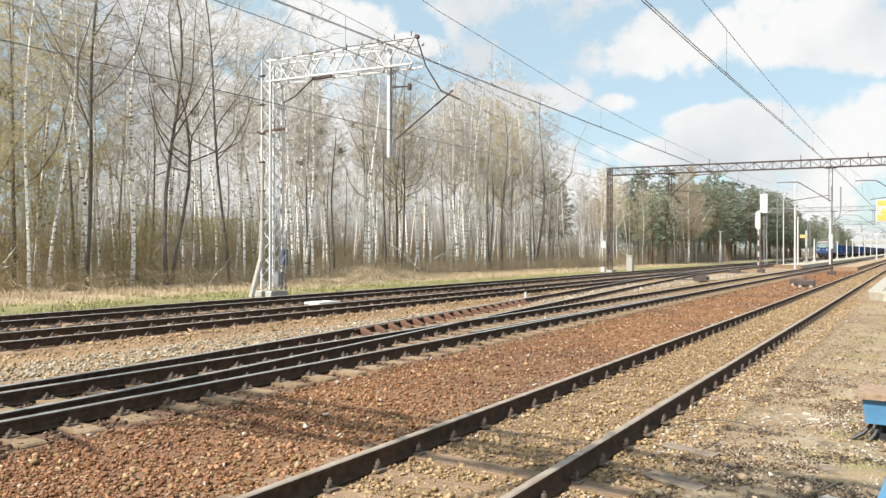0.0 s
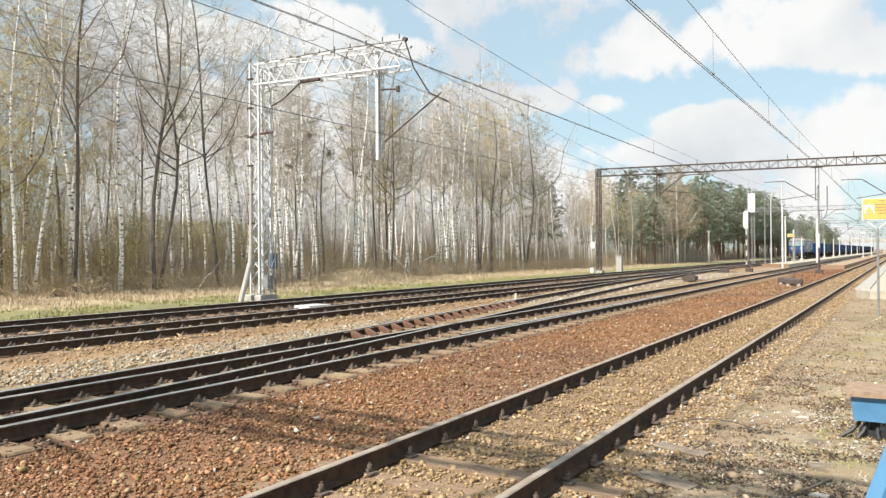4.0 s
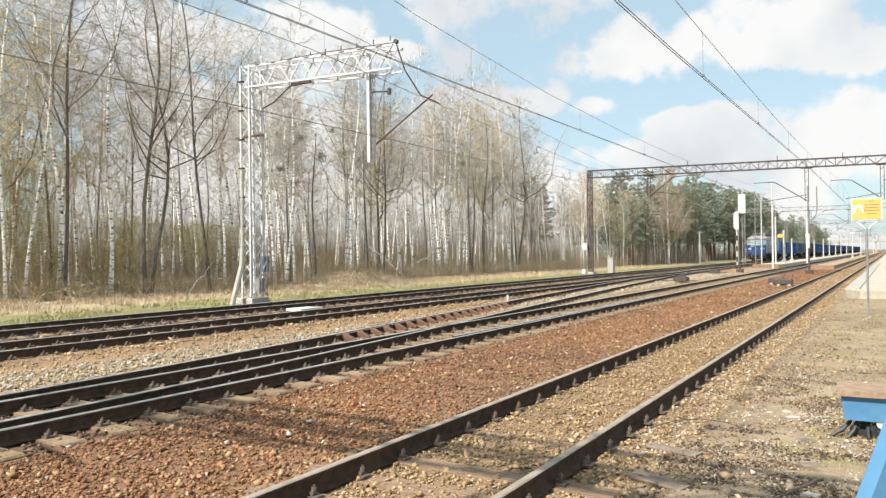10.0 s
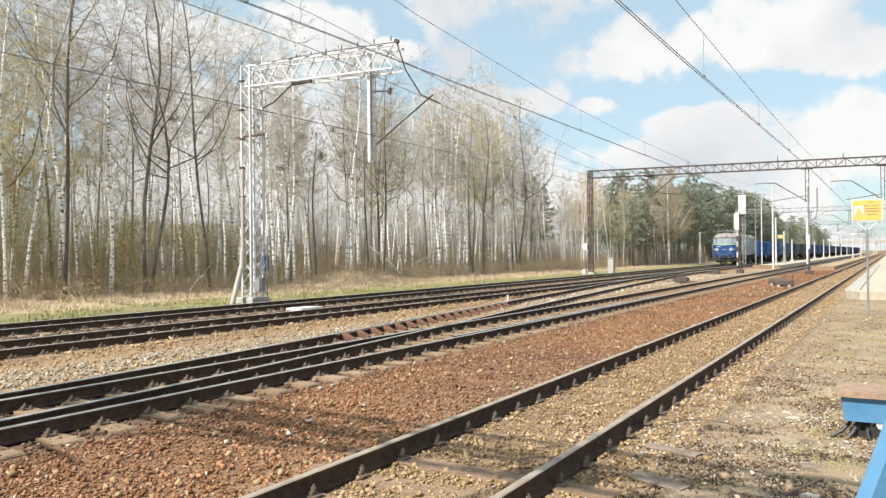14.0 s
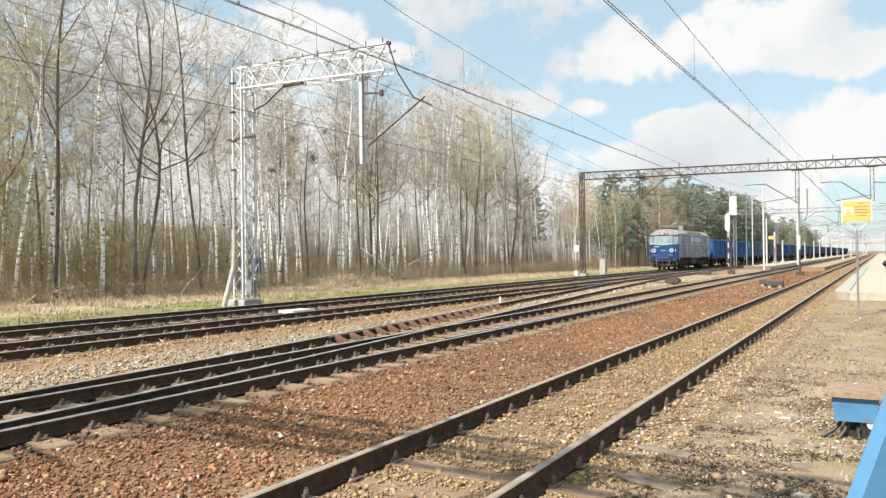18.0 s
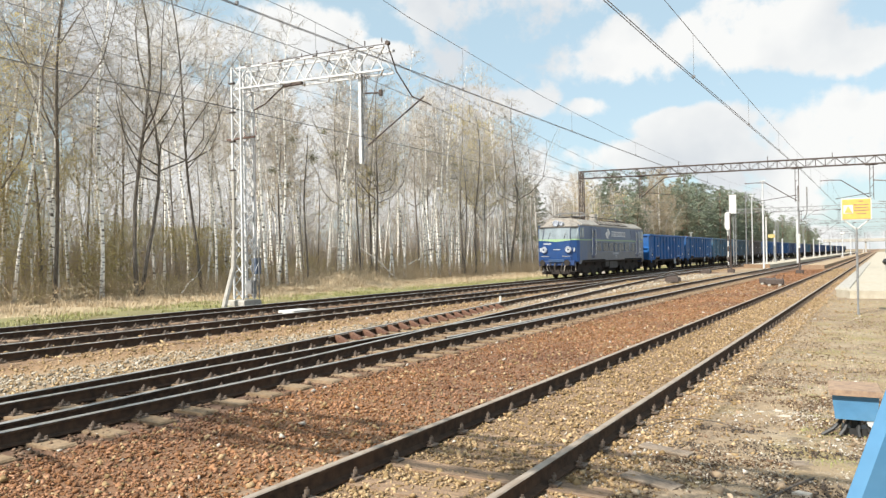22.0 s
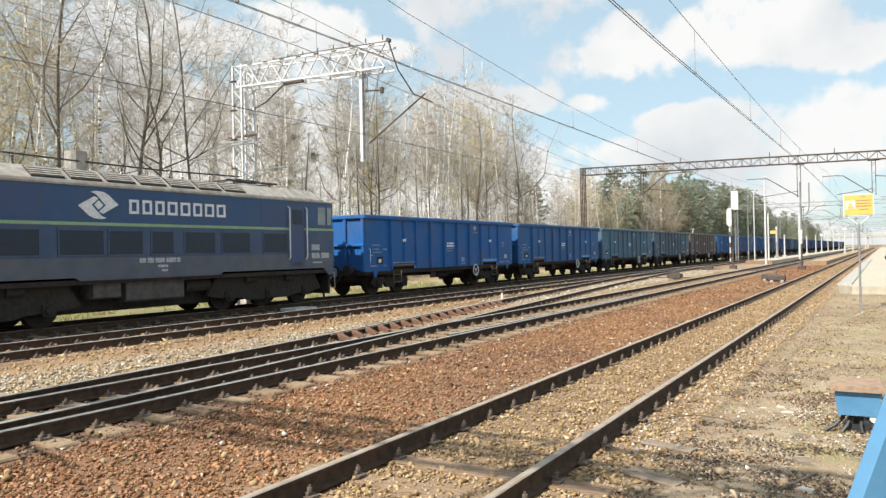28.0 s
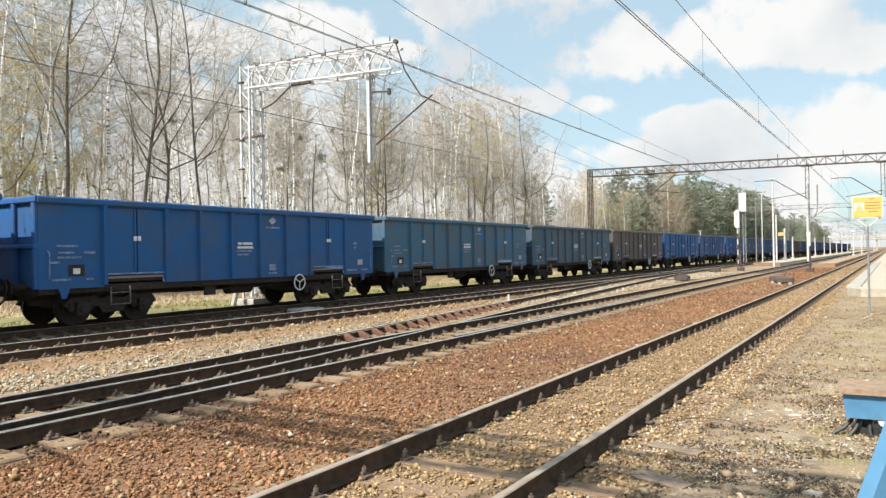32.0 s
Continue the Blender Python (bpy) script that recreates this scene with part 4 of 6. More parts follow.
def mistletoe():
    """Round evergreen clumps hanging in the crowns."""
    r = random.Random(31)
    m = material("dull_green_mistletoe", (0.21, 0.195, 0.105), 0.8, 0, (0.16, 0.15, 0.09), 3, island=0.3)
    shapes = []
    for k in range(2):
        s = Shape()
        for _ in range(230):
            d = Vector((r.gauss(0, 1), r.gauss(0, 1), r.gauss(0, 1))).normalized()
            leaf(s, r, d * 0.5 * r.random() ** 0.7, 0.045)
            if r.random() < 0.3:
                spike(s, Vector((0, 0, 0)), d * 0.5, 0.01)
        shapes.append(s.mesh("mistletoe", m))
    for x, y, z, size in ((-33, 36.6, 9.6, 1.0), (-33, 38.5, 8.6, 1.3), (-32.5, 39.2, 10.4, 0.9), (-33, 41.0, 9.0, 1.2), (-33, 36.0, 6.6, 1.0), (-32.5, 34.2, 7.3, 0.8), (-33, 26.5, 9.3, 0.8), (-32.5, 44.5, 8.0, 0.8), (-32, 16.2, 8.4, 1.2), (-33, 58, 10.0, 0.9), (-33, 64, 9.2, 0.8)):
        ob = part("mistletoe", shapes[r.randrange(2)], None)
        ob.matrix_basis = pose(x, y, z, r.uniform(0, 90), 0, r.uniform(0, 90))
        ob.scale = (size * r.uniform(0.7, 1.0), size * r.uniform(0.7, 1.0), size * r.uniform(0.55, 0.85))
        tagged(ob, "round olive mistletoe clump in a birch crown", "mistletoe", "mistletoe clumps")


mistletoe()

# broken birches leaning at the wood's edge
for base, tip, r in (((-31.0, 44.5, 0.1), (-32.6, 47.5, 3.6), 0.06), ((-31.2, 46.0, 0.1), (-33.0, 43.6, 2.6), 0.05), ((-30.9, 47.0, 1.3), (-31.6, 50.2, 1.5), 0.045), ((-30.4, 13.4, 0.05), (-31.6, 16.4, 1.3), 0.05), ((-30.8, 25.6, 0.1), (-32.5, 28.4, 1.0), 0.04)):
    b = thing("fallen_birch", "pale broken birch stem leaning at the wood's edge", "fallen tree", base, "fallen birches")
    d = Vector(tip) - Vector(base)
    part("stem", Shape().path([(0, 0, -0.1), d * 0.5 + Vector((0, 0, 0.15)), d], [r, r * 0.8, 0.015], 6), BARK["birch"], b)
    part("branch", Shape().path([d * 0.6, d * 0.7 + Vector((0.3, 0.2, 0.6)), d * 0.75 + Vector((0.5, 0.4, 1.1))], [r * 0.4, r * 0.3, 0.006], 4), BARK["birch"], b)


def thicket(name, label, mat, boxes, seed, size, leafy=False, fine=False):
    """Brush: many thin upright or slanting stems, or small leaves, in one mesh."""
    r = random.Random(seed)
    s = Shape()
    for x0, x1, y0, y1, height, count in boxes:
        for _ in range(count):
            x, y = r.uniform(x0, x1), r.uniform(y0, y1)
            z = ground_height(x, y)
            if leafy:
                c = Vector((x, y, z + height * r.random() ** 1.3))
                n = noise.noise((x * 0.35, y * 0.35, c.z * 0.4))
                if r.random() < 0.55 + 1.6 * n:
                    if fine:
                        d = Vector((r.uniform(-1, 1), r.uniform(-1, 1), r.uniform(-0.3, 1.6))).normalized()
                        spike(s, c, c + d * r.uniform(0.4, 1.3), size)
                    else:
                        leaf(s, r, c, r.uniform(0.5, 1.0) * size)
            else:
                h = height * (0.15 + 0.85 * r.random() ** 1.8) * (0.75 + 0.8 * noise.noise((x * 0.2, y * 0.25, 2)))
                p = Vector((x, y, z - 0.05))
                spike(s, p, p + Vector((r.uniform(-.2, .2) * h, r.uniform(-.2, .2) * h, h)), size * r.uniform(0.5, 1.2))
    return tagged(new(name, s.mesh(name, mat)), label, "undergrowth", kind="stuff")


thicket("undergrowth_brush", "brown leafless brush between the trunks", BARK["brush"], [(-48, -33, 4, 60, 4.2, 6000), (-52, -32, 60, 110, 4.5, 6500), (-80, -46, 6, 135, 8.5, 16000), (-60, -36, 100, 260, 6, 4000), (-32, -26, 94, 130, 4.5, 2000), (-34, -28, 130, 250, 4.5, 3500)], 3, 0.022)
thicket("grey_far_stems", "thin grey-brown stems deep in the wood", BARK["deep"], [(-100, -50, 8, 150, 15.0, 2200)], 14, 0.045)
thicket("pale_far_stems", "pale thin stems deep in the wood", BARK["birch"], [(-70, -40, 10, 125, 12.0, 420)], 4, 0.06)
thicket("olive_shrubs", "olive-green shrubs under the birches", BARK["olive"], [(-36, -31.8, 13.5, 20.5, 6.0, 20000), (-36, -31.8, 20.5, 26, 4.0, 9000), (-36, -31.8, 26, 31, 3.6, 9000), (-36, -32, 33, 48, 1.4, 3000), (-37, -33, 62, 95, 2.2, 4500), (-31, -27.5, 74, 104, 1.6, 3600), (-31, -26, 96, 128, 2.4, 2600)], 5, 0.045, True)
thicket("brown_twig_haze", "fine brown twigs in the thicket", BARK["brush"], [(-75, -40.5, 12, 125, 7.5, 40000), (-48, -35, 62, 108, 6.0, 12000), (-62, -36, 100, 260, 7, 9000)], 6, 0.016, True, True)
thicket("grey_twig_haze", "grey-brown crowns of the far wood", BARK["deep"], [(-105, -60, 8, 150, 11.5, 42000)], 26, 0.026, True, True)
thicket("olive_twig_haze", "fine olive twigs under the birches", BARK["olive"], [(-38, -31.8, 13.5, 24, 7.0, 13000), (-37, -31.8, 24, 34, 3.6, 6000), (-38, -32, 34, 75, 2.0, 6000)], 16, 0.010, True, True)
thicket("dry_stalks", "tall dry stalks and dead twigs at the wood's foot", BARK["straw"], [(-33.5, -28.5, 10, 95, 0.75, 24000)], 17, 0.009, True, True)
thicket("young_pines", "dark low pines between the tall trunks", BARK["needle"], [(-45, -30, 106, 260, 6.5, 16000), (-38, -31, 102, 140, 4.5, 6000)], 8, 0.2, True)


def grass(name, label, mat, boxes, seed, tall, thick):
    r = random.Random(seed)
    s = Shape()
    for x0, x1, y0, y1, count in boxes:
        for _ in range(count):
            x, y = r.uniform(x0, x1), r.uniform(y0, y1)
            if noise.noise((x * 0.7, y * 0.7, seed)) < -0.12:
                continue
            p = Vector((x, y, ground_height(x, y) - 0.01))
            a, h, b = r.uniform(0, 6.28), tall * r.uniform(0.4, 1.2), r.uniform(0.2, 0.7)
            w = Vector((math.cos(a), math.sin(a), 0)) * thick
            d = Vector((-math.sin(a) * b, math.cos(a) * b, 1)) * h
            s.add([p - w, p + w, p + d * 0.6 + w * 0.5, p + d + Vector((0, 0, -0.2 * h * b))], [(0, 1, 2), (0, 2, 3)])
    return tagged(new(name, s.mesh(name, mat)), label, "grass", kind="stuff")


grass("dry_grass", "dry straw-coloured grass at the wood's edge", BARK["straw"], [(-33.5, -25.0, 8, 60, 36000), (-25.0, -22.6, 8, 60, 4000), (-32, -23, 60, 110, 11000)], 11, 0.26, 0.013)
grass("mound_grass", "matted pale grass on an earth mound", BARK["straw"], [(-30.5, -24.5, 29, 42, 15000)], 18, 0.22, 0.012)
grass("green_grass", "short fresh grass beside the far track", BARK["grass"], [(-24.6, -21.3, 6, 34, 13000), (-23.6, -21.3, 34, 50, 4500), (-23.5, -21.3, 50, 90, 3500)], 12, 0.10, 0.016)
grass("path_grass", "thin grass tufts in the dirt path", BARK["grass"], [(-1.3, 1.2, 8, 40, 4200), (-1.2, 0.8, 10, 24, 6000), (-0.75, 0.1, 7.0, 9.4, 2600)], 13, 0.035, 0.006)
grass("path_straw", "dry stalks in the dirt path", BARK["straw"], [(-1.8, 1.2, 4, 40, 5200), (-1.2, 0.3, 8.5, 16, 4000)], 14, 0.045, 0.005)


# ---- wires ----
def wire_run(s, pts, r):
    s.path(pts, r, 4, False)
    return s


def overhead_line(label, x_of, contact, messenger, y0, y1, twin=True, step=6.0, drop=True):
    """Contact wire, messenger wire and droppers along a track."""
    line = thing("overhead_line", label, "cable", group="overhead lines")
    ys = [y0 + (y1 - y0) * i / 60 for i in range(61)]
    for e in ((-0.022, 0.022) if twin else (0,)):
        part("contact_wire", wire_run(Shape(), [(x_of(y) + e, y, contact(y)) for y in ys], 0.007), MAT["wire"], line)
    part("messenger_wire", wire_run(Shape(), [(x_of(y), y, messenger(y)) for y in ys], 0.006), MAT["wire"], line)
    y = y0 + 2
    while drop and y < min(y1, 110):
        part("dropper", Shape().tube((x_of(y), y, contact(y)), (x_of(y), y, messenger(y)), 0.004, 0.004, 3, False).box((x_of(y), y, contact(y) + 0.03), (0.05, 0.03, 0.045)), MAT["wire"], line)
        y += step
    return line


def sag(low, rise, mid, half):
    def f(y):
        k = (y - mid) / half
        k = (k + 1) % 2 - 1
        return low + rise * k * k
    return f


overhead_line("twin contact wire and messenger over the siding", lambda y: NEAR, lambda y: 5.22 + min(0.3, max(0, (y - 12) * 0.012)), sag(6.05, 0.8, 25, 35), -15, 400, step=7)
overhead_line("twin contact wire and messenger over the main track", lambda y: MID, lambda y: 5.67, lambda y: 6.15 + (1.9 * min(1, abs(y - 36) / 34) ** 3 if y < 36 else 0.75 * (((y - 36) / 34 + 1) % 2 - 1) ** 2), -15, 400, step=7)
overhead_line("thin contact wires over the turnout", lambda y: min(diverging(max(-8, min(y, 70))), -9.1 - max(0, y) * 0.01), lambda y: 5.72, lambda y: 6.42 - 0.004 * y, -15, 70, False, 8)
overhead_line("twin contact wire and messenger over a main track", lambda y: FAR_A, lambda y: 5.85 - 0.002 * max(0, y), sag(6.7, 0.5, 36, 40), -30, 400, step=7)
overhead_line("contact wire and messenger over the train's track", lambda y: FAR_B, lambda y: 5.74, sag(6.45, 0.6, 40, 30), -40, 420, False, 9)
feeder = thing("feeder_line", "thin feeder cable hung on the masts", "cable", group="overhead lines")
part("cable", wire_run(Shape(), [(-22.6, y, 8.6 + 0.0006 * (y - 40) ** 2 * (1 if y < 60 else 0.2)) for y in range(-30, 200, 5)], 0.010), MAT["wire"], feeder)

# ---- more portals and masts ----
# first one: unseen, added so its shadow darkens the ground near the camera
portal(-1.5, -12.2, 3.2, 8.6, 0.75, [(-10.1, 5.9, 1.8), (-4.6, 5.6, 1.5)], 22, MAT["brown_steel"], "unseen brown lattice portal added behind the camera for its shadow")
portal(128, -21.5, 0.8, 8.55, 0.6, [(-17.0, 6.3, 2.0), (-10.8, 6.3, 2.0), (-5.5, 5.7, -2.2)], 26, MAT["galv_grey"], "grey lattice portal over the tracks far off")
for far, (py, mat) in enumerate(((195, "galv_grey"), (262, "galv_grey"), (330, "galv_grey"), (400, "galv_grey"))):
    portal(py, -21.5, 1.5, 8.6, 0.7, [(-16.5, 6.3, 2.0), (-10.8, 6.3, 2.0), (-5.5, 5.7, -2.2)], 20, MAT[mat], "distant grey lattice portal over the tracks")


def pole(name, label, x, y, z, r, mat, category="pole", group="", cap=None, n=8):
    p = thing(name, label, category, (x, y, 0), group)
    part("shaft", Shape().tube((0, 0, -0.05), (0, 0, z), r, r * 0.85, n), mat, p)
    if cap:
        part("top", cap, mat, p)
    return p


def build_signal():
    g = thing("railway_signal", "tall signal mast with white backboards and a striped post", "signal", (-16.2, 96, 0))
    part("post", Shape().tube((0, 0, 0), (0, 0, 6.6), 0.09, 0.08, 8), MAT["white_paint"], g)
    for i in range(3):
        part("band", Shape().tube((0, 0, 0.5 + i * 1.3), (0, 0, 1.1 + i * 1.3), 0.11, 0.11, 8), MAT["brown_steel"], g)
    ring = [(-0.34, 4.75), (-0.12, 4.4), (0.12, 4.4), (0.34, 4.75), (0.34, 6.3), (0.18, 6.6), (-0.18, 6.6), (-0.34, 6.3)]
    part("backboard", Shape().prism(ring, "y", -0.16, -0.08), MAT["white_paint"], g)
    part("plate", Shape().cbox((0.62, -0.1, 7.55), (0.85, 0.05, 2.3), 0.02, "z"), MAT["white_paint"], g)
    part("ladder", lattice(Shape(), (0.75, 0.2, 0.2), (0.75, 0.2, 8.7), 0.3, 0.25, 20, 0.03, 0.012), MAT["galv_grey"], g)


build_signal()


def dark_signal_post(x, y, z, label):
    p = thing("marker_post", label, "post", (x, y, 0))
    part("base", Shape().cbox((0, 0, 0.12), (0.55, 0.5, 0.34), 0.05, "z"), MAT["brown_steel"], p)
    part("shaft", Shape().tube((0, 0, 0.2), (0, 0, z), 0.07, 0.055, 8), MAT["brown_steel"], p)
    return p


dark_signal_post(-11.1, 67, 5.1, "dark steel signal post on a base between the tracks")
fork = dark_signal_post(-5.5, 63.5, 3.0, "forked dark and white mast on a rusty base")
part("collar", Shape().tube((0, 0, 2.0), (0, 0, 3.1), 0.085, 0.085, 8), MAT["white_paint"], fork)
part("prong", Shape().tube((0, 0, 3.1), (0.0, 0, 4.3), 0.05).tube((0, 0, 4.2), (0.0, 0, 6.8), 0.07), MAT["galv_grey"], fork)
part("yoke", Shape().path([(0.0, 0, 4.2), (0.3, 0, 4.15), (0.55, 0, 4.6), (0.6, 0, 5.0)], 0.04, 6).tube((0.6, 0, 5.0), (0.6, 0, 6.7), 0.055), MAT["galv_grey"], fork)

for x, y, z, r, m in ((-14.4, 98, 9.2, 0.07, "galv_grey"), (-13.7, 98, 8.6, 0.07, "galv"), (-10.4, 82, 8.9, 0.10, "galv"), (-23.4, 109, 4.5, 0.13, "white_paint"), (-9.9, 112, 6.2, 0.16, "galv")):
    cap = Shape().cbox((0, 0, z + 0.03), (0.5, 0.25, 0.12), 0.03, "x") if m != "galv_grey" else None
    pole("lamp_pole" if m == "galv" else "post", "pale grey pole standing beside the tracks" if m != "white_paint" else "short white concrete post by the wood", x, y, z, r, MAT[m], "pole", "", cap)
short = pole("short_pole", "short white pole on the platform end", -10.5, 85, 5.4, 0.09, MAT["white_paint"])

ysign = thing("yellow_sign", "small yellow plate on a thin post", "sign", (-11.4, 97, 0))
part("post", Shape().tube((0.45, 0, 0), (0.45, 0, 5.2), 0.05), MAT["galv_grey"], ysign)
part("plate", Shape().cbox((0, -0.06, 3.55), (0.75, 0.04, 0.42), 0.02, "x"), MAT["dull_yellow"], ysign)

# ---- platforms ----
def platform(name, label, x0, x1, y0, y1, z, mat, bevel=0.0):
    s = Shape()
    ring = [(x0 + bevel, y0), (x1, y0), (x1, y1), (x0, y1), (x0, y0 + bevel * 2)] if bevel else [(x0, y0), (x1, y0), (x1, y1), (x0, y1)]
    s.prism(ring, "z", -0.3, z)
    ob = tagged(new(name, s.mesh(name, mat)), label, "platform", kind="structure")
    return ob


plat_mat = material("pale_platform_slabs", (0.46, 0.42, 0.34), 0.9, 0, (0.37, 0.33, 0.26), 3, bump=0.3, grime=(0.40, 0.33, 0.24), grime_scale=0.4)
sand_mat = material("sandy_platform", (0.38, 0.285, 0.185), 0.95, 0, (0.29, 0.21, 0.13), 3, bump=0.3, grime=(0.28, 0.19, 0.11), grime_scale=0.5)
platform("platform_right", "pale concrete platform beside the siding", -1.55, 3.5, 31.5, 400, 0.3, plat_mat, 0.5)
platform("platform_island", "low sandy platform between two tracks", -6.6, -4.75, 79, 400, 0.32, sand_mat)
platform("platform_far", "pale low platform between the main tracks", -12.6, -10.1, 84, 400, 0.34, plat_mat)
for x0, x1, y, z in ((-6.6, -4.75, 79, 0.32), (-12.6, -10.1, 84, 0.34)):
    tagged(new("platform_kerb", Shape().cbox(((x0 + x1) / 2, y - 0.06, z / 2), (x1 - x0 + 0.1, 0.12, z + 0.12), 0.02, "x").mesh("platform_kerb", MAT["sleeper"])), "dark worn kerb at the platform's end", "kerb", kind="structure")
kerb = thing("platform_edge", "row of pale edge slabs along the platform", "kerb", kind="structure")
slab = Shape().cbox((0, 0, 0), (0.5, 1.46, 0.1), 0.02, "y").mesh("slab", MAT["concrete"])
for i in range(40):
    part("slab", slab, None, kerb, at=(-1.34, 33.4 + i * 1.5, 0.305 + random.uniform(-0.006, 0.006)))

# white posts and lamps along the far platform
for i, (x, y, z) in enumerate(((-11.9, 104, 4.4), (-11.6, 110, 3.4), (-11.9, 136, 4.0), (-12.1, 150, 3.6), (-11.9, 168, 4.0), (-12.0, 186, 4.0), (-11.9, 206, 4.0), (-12, 230, 4.2), (-12, 260, 4.4), (-6.0, 150, 4.5), (-6, 190, 5), (-6, 240, 5), (-5.6, 300, 5))):
    p = pole("platform_post", "white post on the platform", x, y, z, 0.1, MAT["galv"], "post", "white posts along the platform")
    if i in (2, 5, 9, 11):
        part("lamp_head", Shape().cbox((0, -0.05, z + 0.2), (0.7, 0.35, 0.45), 0.05, "x"), MAT["white_paint"], p)
    part("foot", Shape().cbox((0, 0, 0.4), (0.5, 0.5, 0.5), 0.05, "z"), MAT["concrete"], p)

# tall lamp poles and masts that recede along the right platform
for x, y, z in ((0.6, 66, 6.8), (0.9, 96, 6.8), (1.0, 128, 7), (1.0, 160, 7), (1.0, 200, 7), (1.0, 250, 7), (-3.9, 330, 7), (-8, 300, 7), (-10, 340, 7), (-14, 320, 7)):
    pole("lamp_pole", "thin grey lamp pole beside the platform", x, y, z, 0.075, MAT["galv_grey"], "pole", "lamp poles along the platform", Shape().path([(0, 0, z), (-0.2, 0, z + 0.25), (-1.1, 0, z + 0.35)], 0.05, 6))

bridge = thing("footbridge", "pale distant footbridge across the tracks", "bridge", (0, 430, 0))
part("deck", Shape().cbox((-9, 0, 6.2), (34, 3, 1.6), 0.1, "x"), MAT["concrete"], bridge)
for x in (-23, -6.9, 5):
    part("pier", Shape().cbox((x, 0, 2.7), (0.8, 1.6, 5.6), 0.05, "z"), MAT["concrete"], bridge)


# ---- the warning sign ----
def warning_sign():
    g = thing("warning_sign", "yellow warning sign with a white rim on a forked post", "sign", (-0.6, 24, 0))
    part("post", Shape().tube((0, 0.03, -0.1), (0, 0.03, 2.45), 0.03, 0.03, 8), MAT["galv_grey"], g)
    arms = Shape()
    for e in (-1, 1):
        arms.path([(0, 0.03, 2.4), (e * 0.3, 0.03, 2.66), (e * 0.36, 0.03, 2.8)], 0.022, 6)
    part("fork", arms, MAT["white_paint"], g)
    board = part("board", Shape().cbox((0, 0, 2.98), (0.76, 0.025, 0.62), 0.008, "y"), MAT["white_paint"], g, "white rim board")
    part("face", Shape().cbox((0, -0.017, 2.98), (0.70, 0.012, 0.56), 0.004, "y"), MAT["yellow"], board, "yellow face")
    part("panel", Shape().box((-0.2, -0.026, 2.98), (0.24, 0.006, 0.24)), MAT["white_paint"], board)
    part("triangle", Shape().prism([(-0.3, 2.88), (-0.1, 2.88), (-0.2, 3.07)], "y", -0.034, -0.030), MAT["yellow"], board, "yellow hazard triangle")
    for z, w, x in ((3.2, 0.12, 0.12), (3.1, 0.36, 0.13), (3.02, 0.34, 0.13), (2.94, 0.38, 0.13), (2.85, 0.24, 0.13)):
        part("text_bar", Shape().box((x, -0.026, z), (w, 0.006, 0.025)), MAT["lid"], board)


warning_sign()


# ---- blue trackside box and railing ----
def blue_box():
    g = thing("trackside_box", "light blue steel box with a rusty lid on a cable stand", "electrical box", pose(-0.26, 8.5, 0, 0, 0, 4))
    part("case", Shape().prism([(-0.18, 0.17), (0.18, 0.17), (0.205, 0.41), (-0.205, 0.41)], "y", -0.17, 0.17), MAT["blue_paint"], g)
    part("lid", Shape().prism([(-0.22, 0.41), (0.22, 0.41), (0.235, 0.45), (0.22, 0.465), (-0.22, 0.465), (-0.235, 0.45)], "y", -0.22, 0.36), MAT["lid"], g, "rusty brown lid")
    part("stand", Shape().tube((0.0, 0.02, -0.05), (0.0, 0.02, 0.18), 0.05).cbox((0, 0.02, 0.02), (0.24, 0.2, 0.1), 0.02, "z"), MAT["cable"], g)
    for a, b in ((-0.12, -0.2), (-0.06, -0.1), (0.03, 0.02), (0.1, 0.12)):
        part("cable", Shape().path([(a, -0.02, 0.18), (a * 1.1, -0.08, 0.13), (b, -0.13, 0.06), (b * 1.5, -0.17, 0.0)], 0.02, 6), MAT["cable"], g)
    part("plug", Shape().disc((0.14, -0.12, 0.15), "y", 0.045, 0.08, 10), MAT["white_paint"], g)


blue_box()


def blue_rail():
    g = thing("railing", "light blue painted steel railing beside the path", "railing", (0, 0, 0))
    a, b = Vector((-0.060, 1.418, 1.432)), Vector((0.013, 1.455, 1.650))
    d = (b - a).normalized()
    side = Vector((0.86, 0.50, 0)).normalized()
    side = (side - d * side.dot(d)).normalized()
    deep = d.cross(side)
    v = []
    for p in (a - d * 1.52, b + d * 0.02):
        for u, w in ((0.012, -0.02), (0.31, -0.02), (0.322, 0), (0.31, 0.02), (0.012, 0.02), (0.0, 0)):
            v.append(p + side * u + deep * w)
    f = [tuple(range(6))[::-1], tuple(range(6, 12))] + [(i, (i + 1) % 6, 6 + (i + 1) % 6, 6 + i) for i in range(6)]
    part("stringer", Shape().add(v, f), MAT["blue_paint"], g)
    part("post", Shape().path([(0.046, 1.49, -0.05), (0.046, 1.49, 1.6), (0.046, 1.49, 1.80), (0.046, 1.49, 1.825)], [0.026, 0.026, 0.040, 0.041], 14), MAT["galv_grey"], g, "pale worn post with a flared top", smooth=True)
    part("cap", Shape().ring((0.046, 1.49, 1.832), "z", 0.040, 0.006, 20, 6).disc((0.046, 1.49, 1.828), "z", 0.038, 0.008, 16), MAT["black"], g, "black rubber cap")


blue_rail()


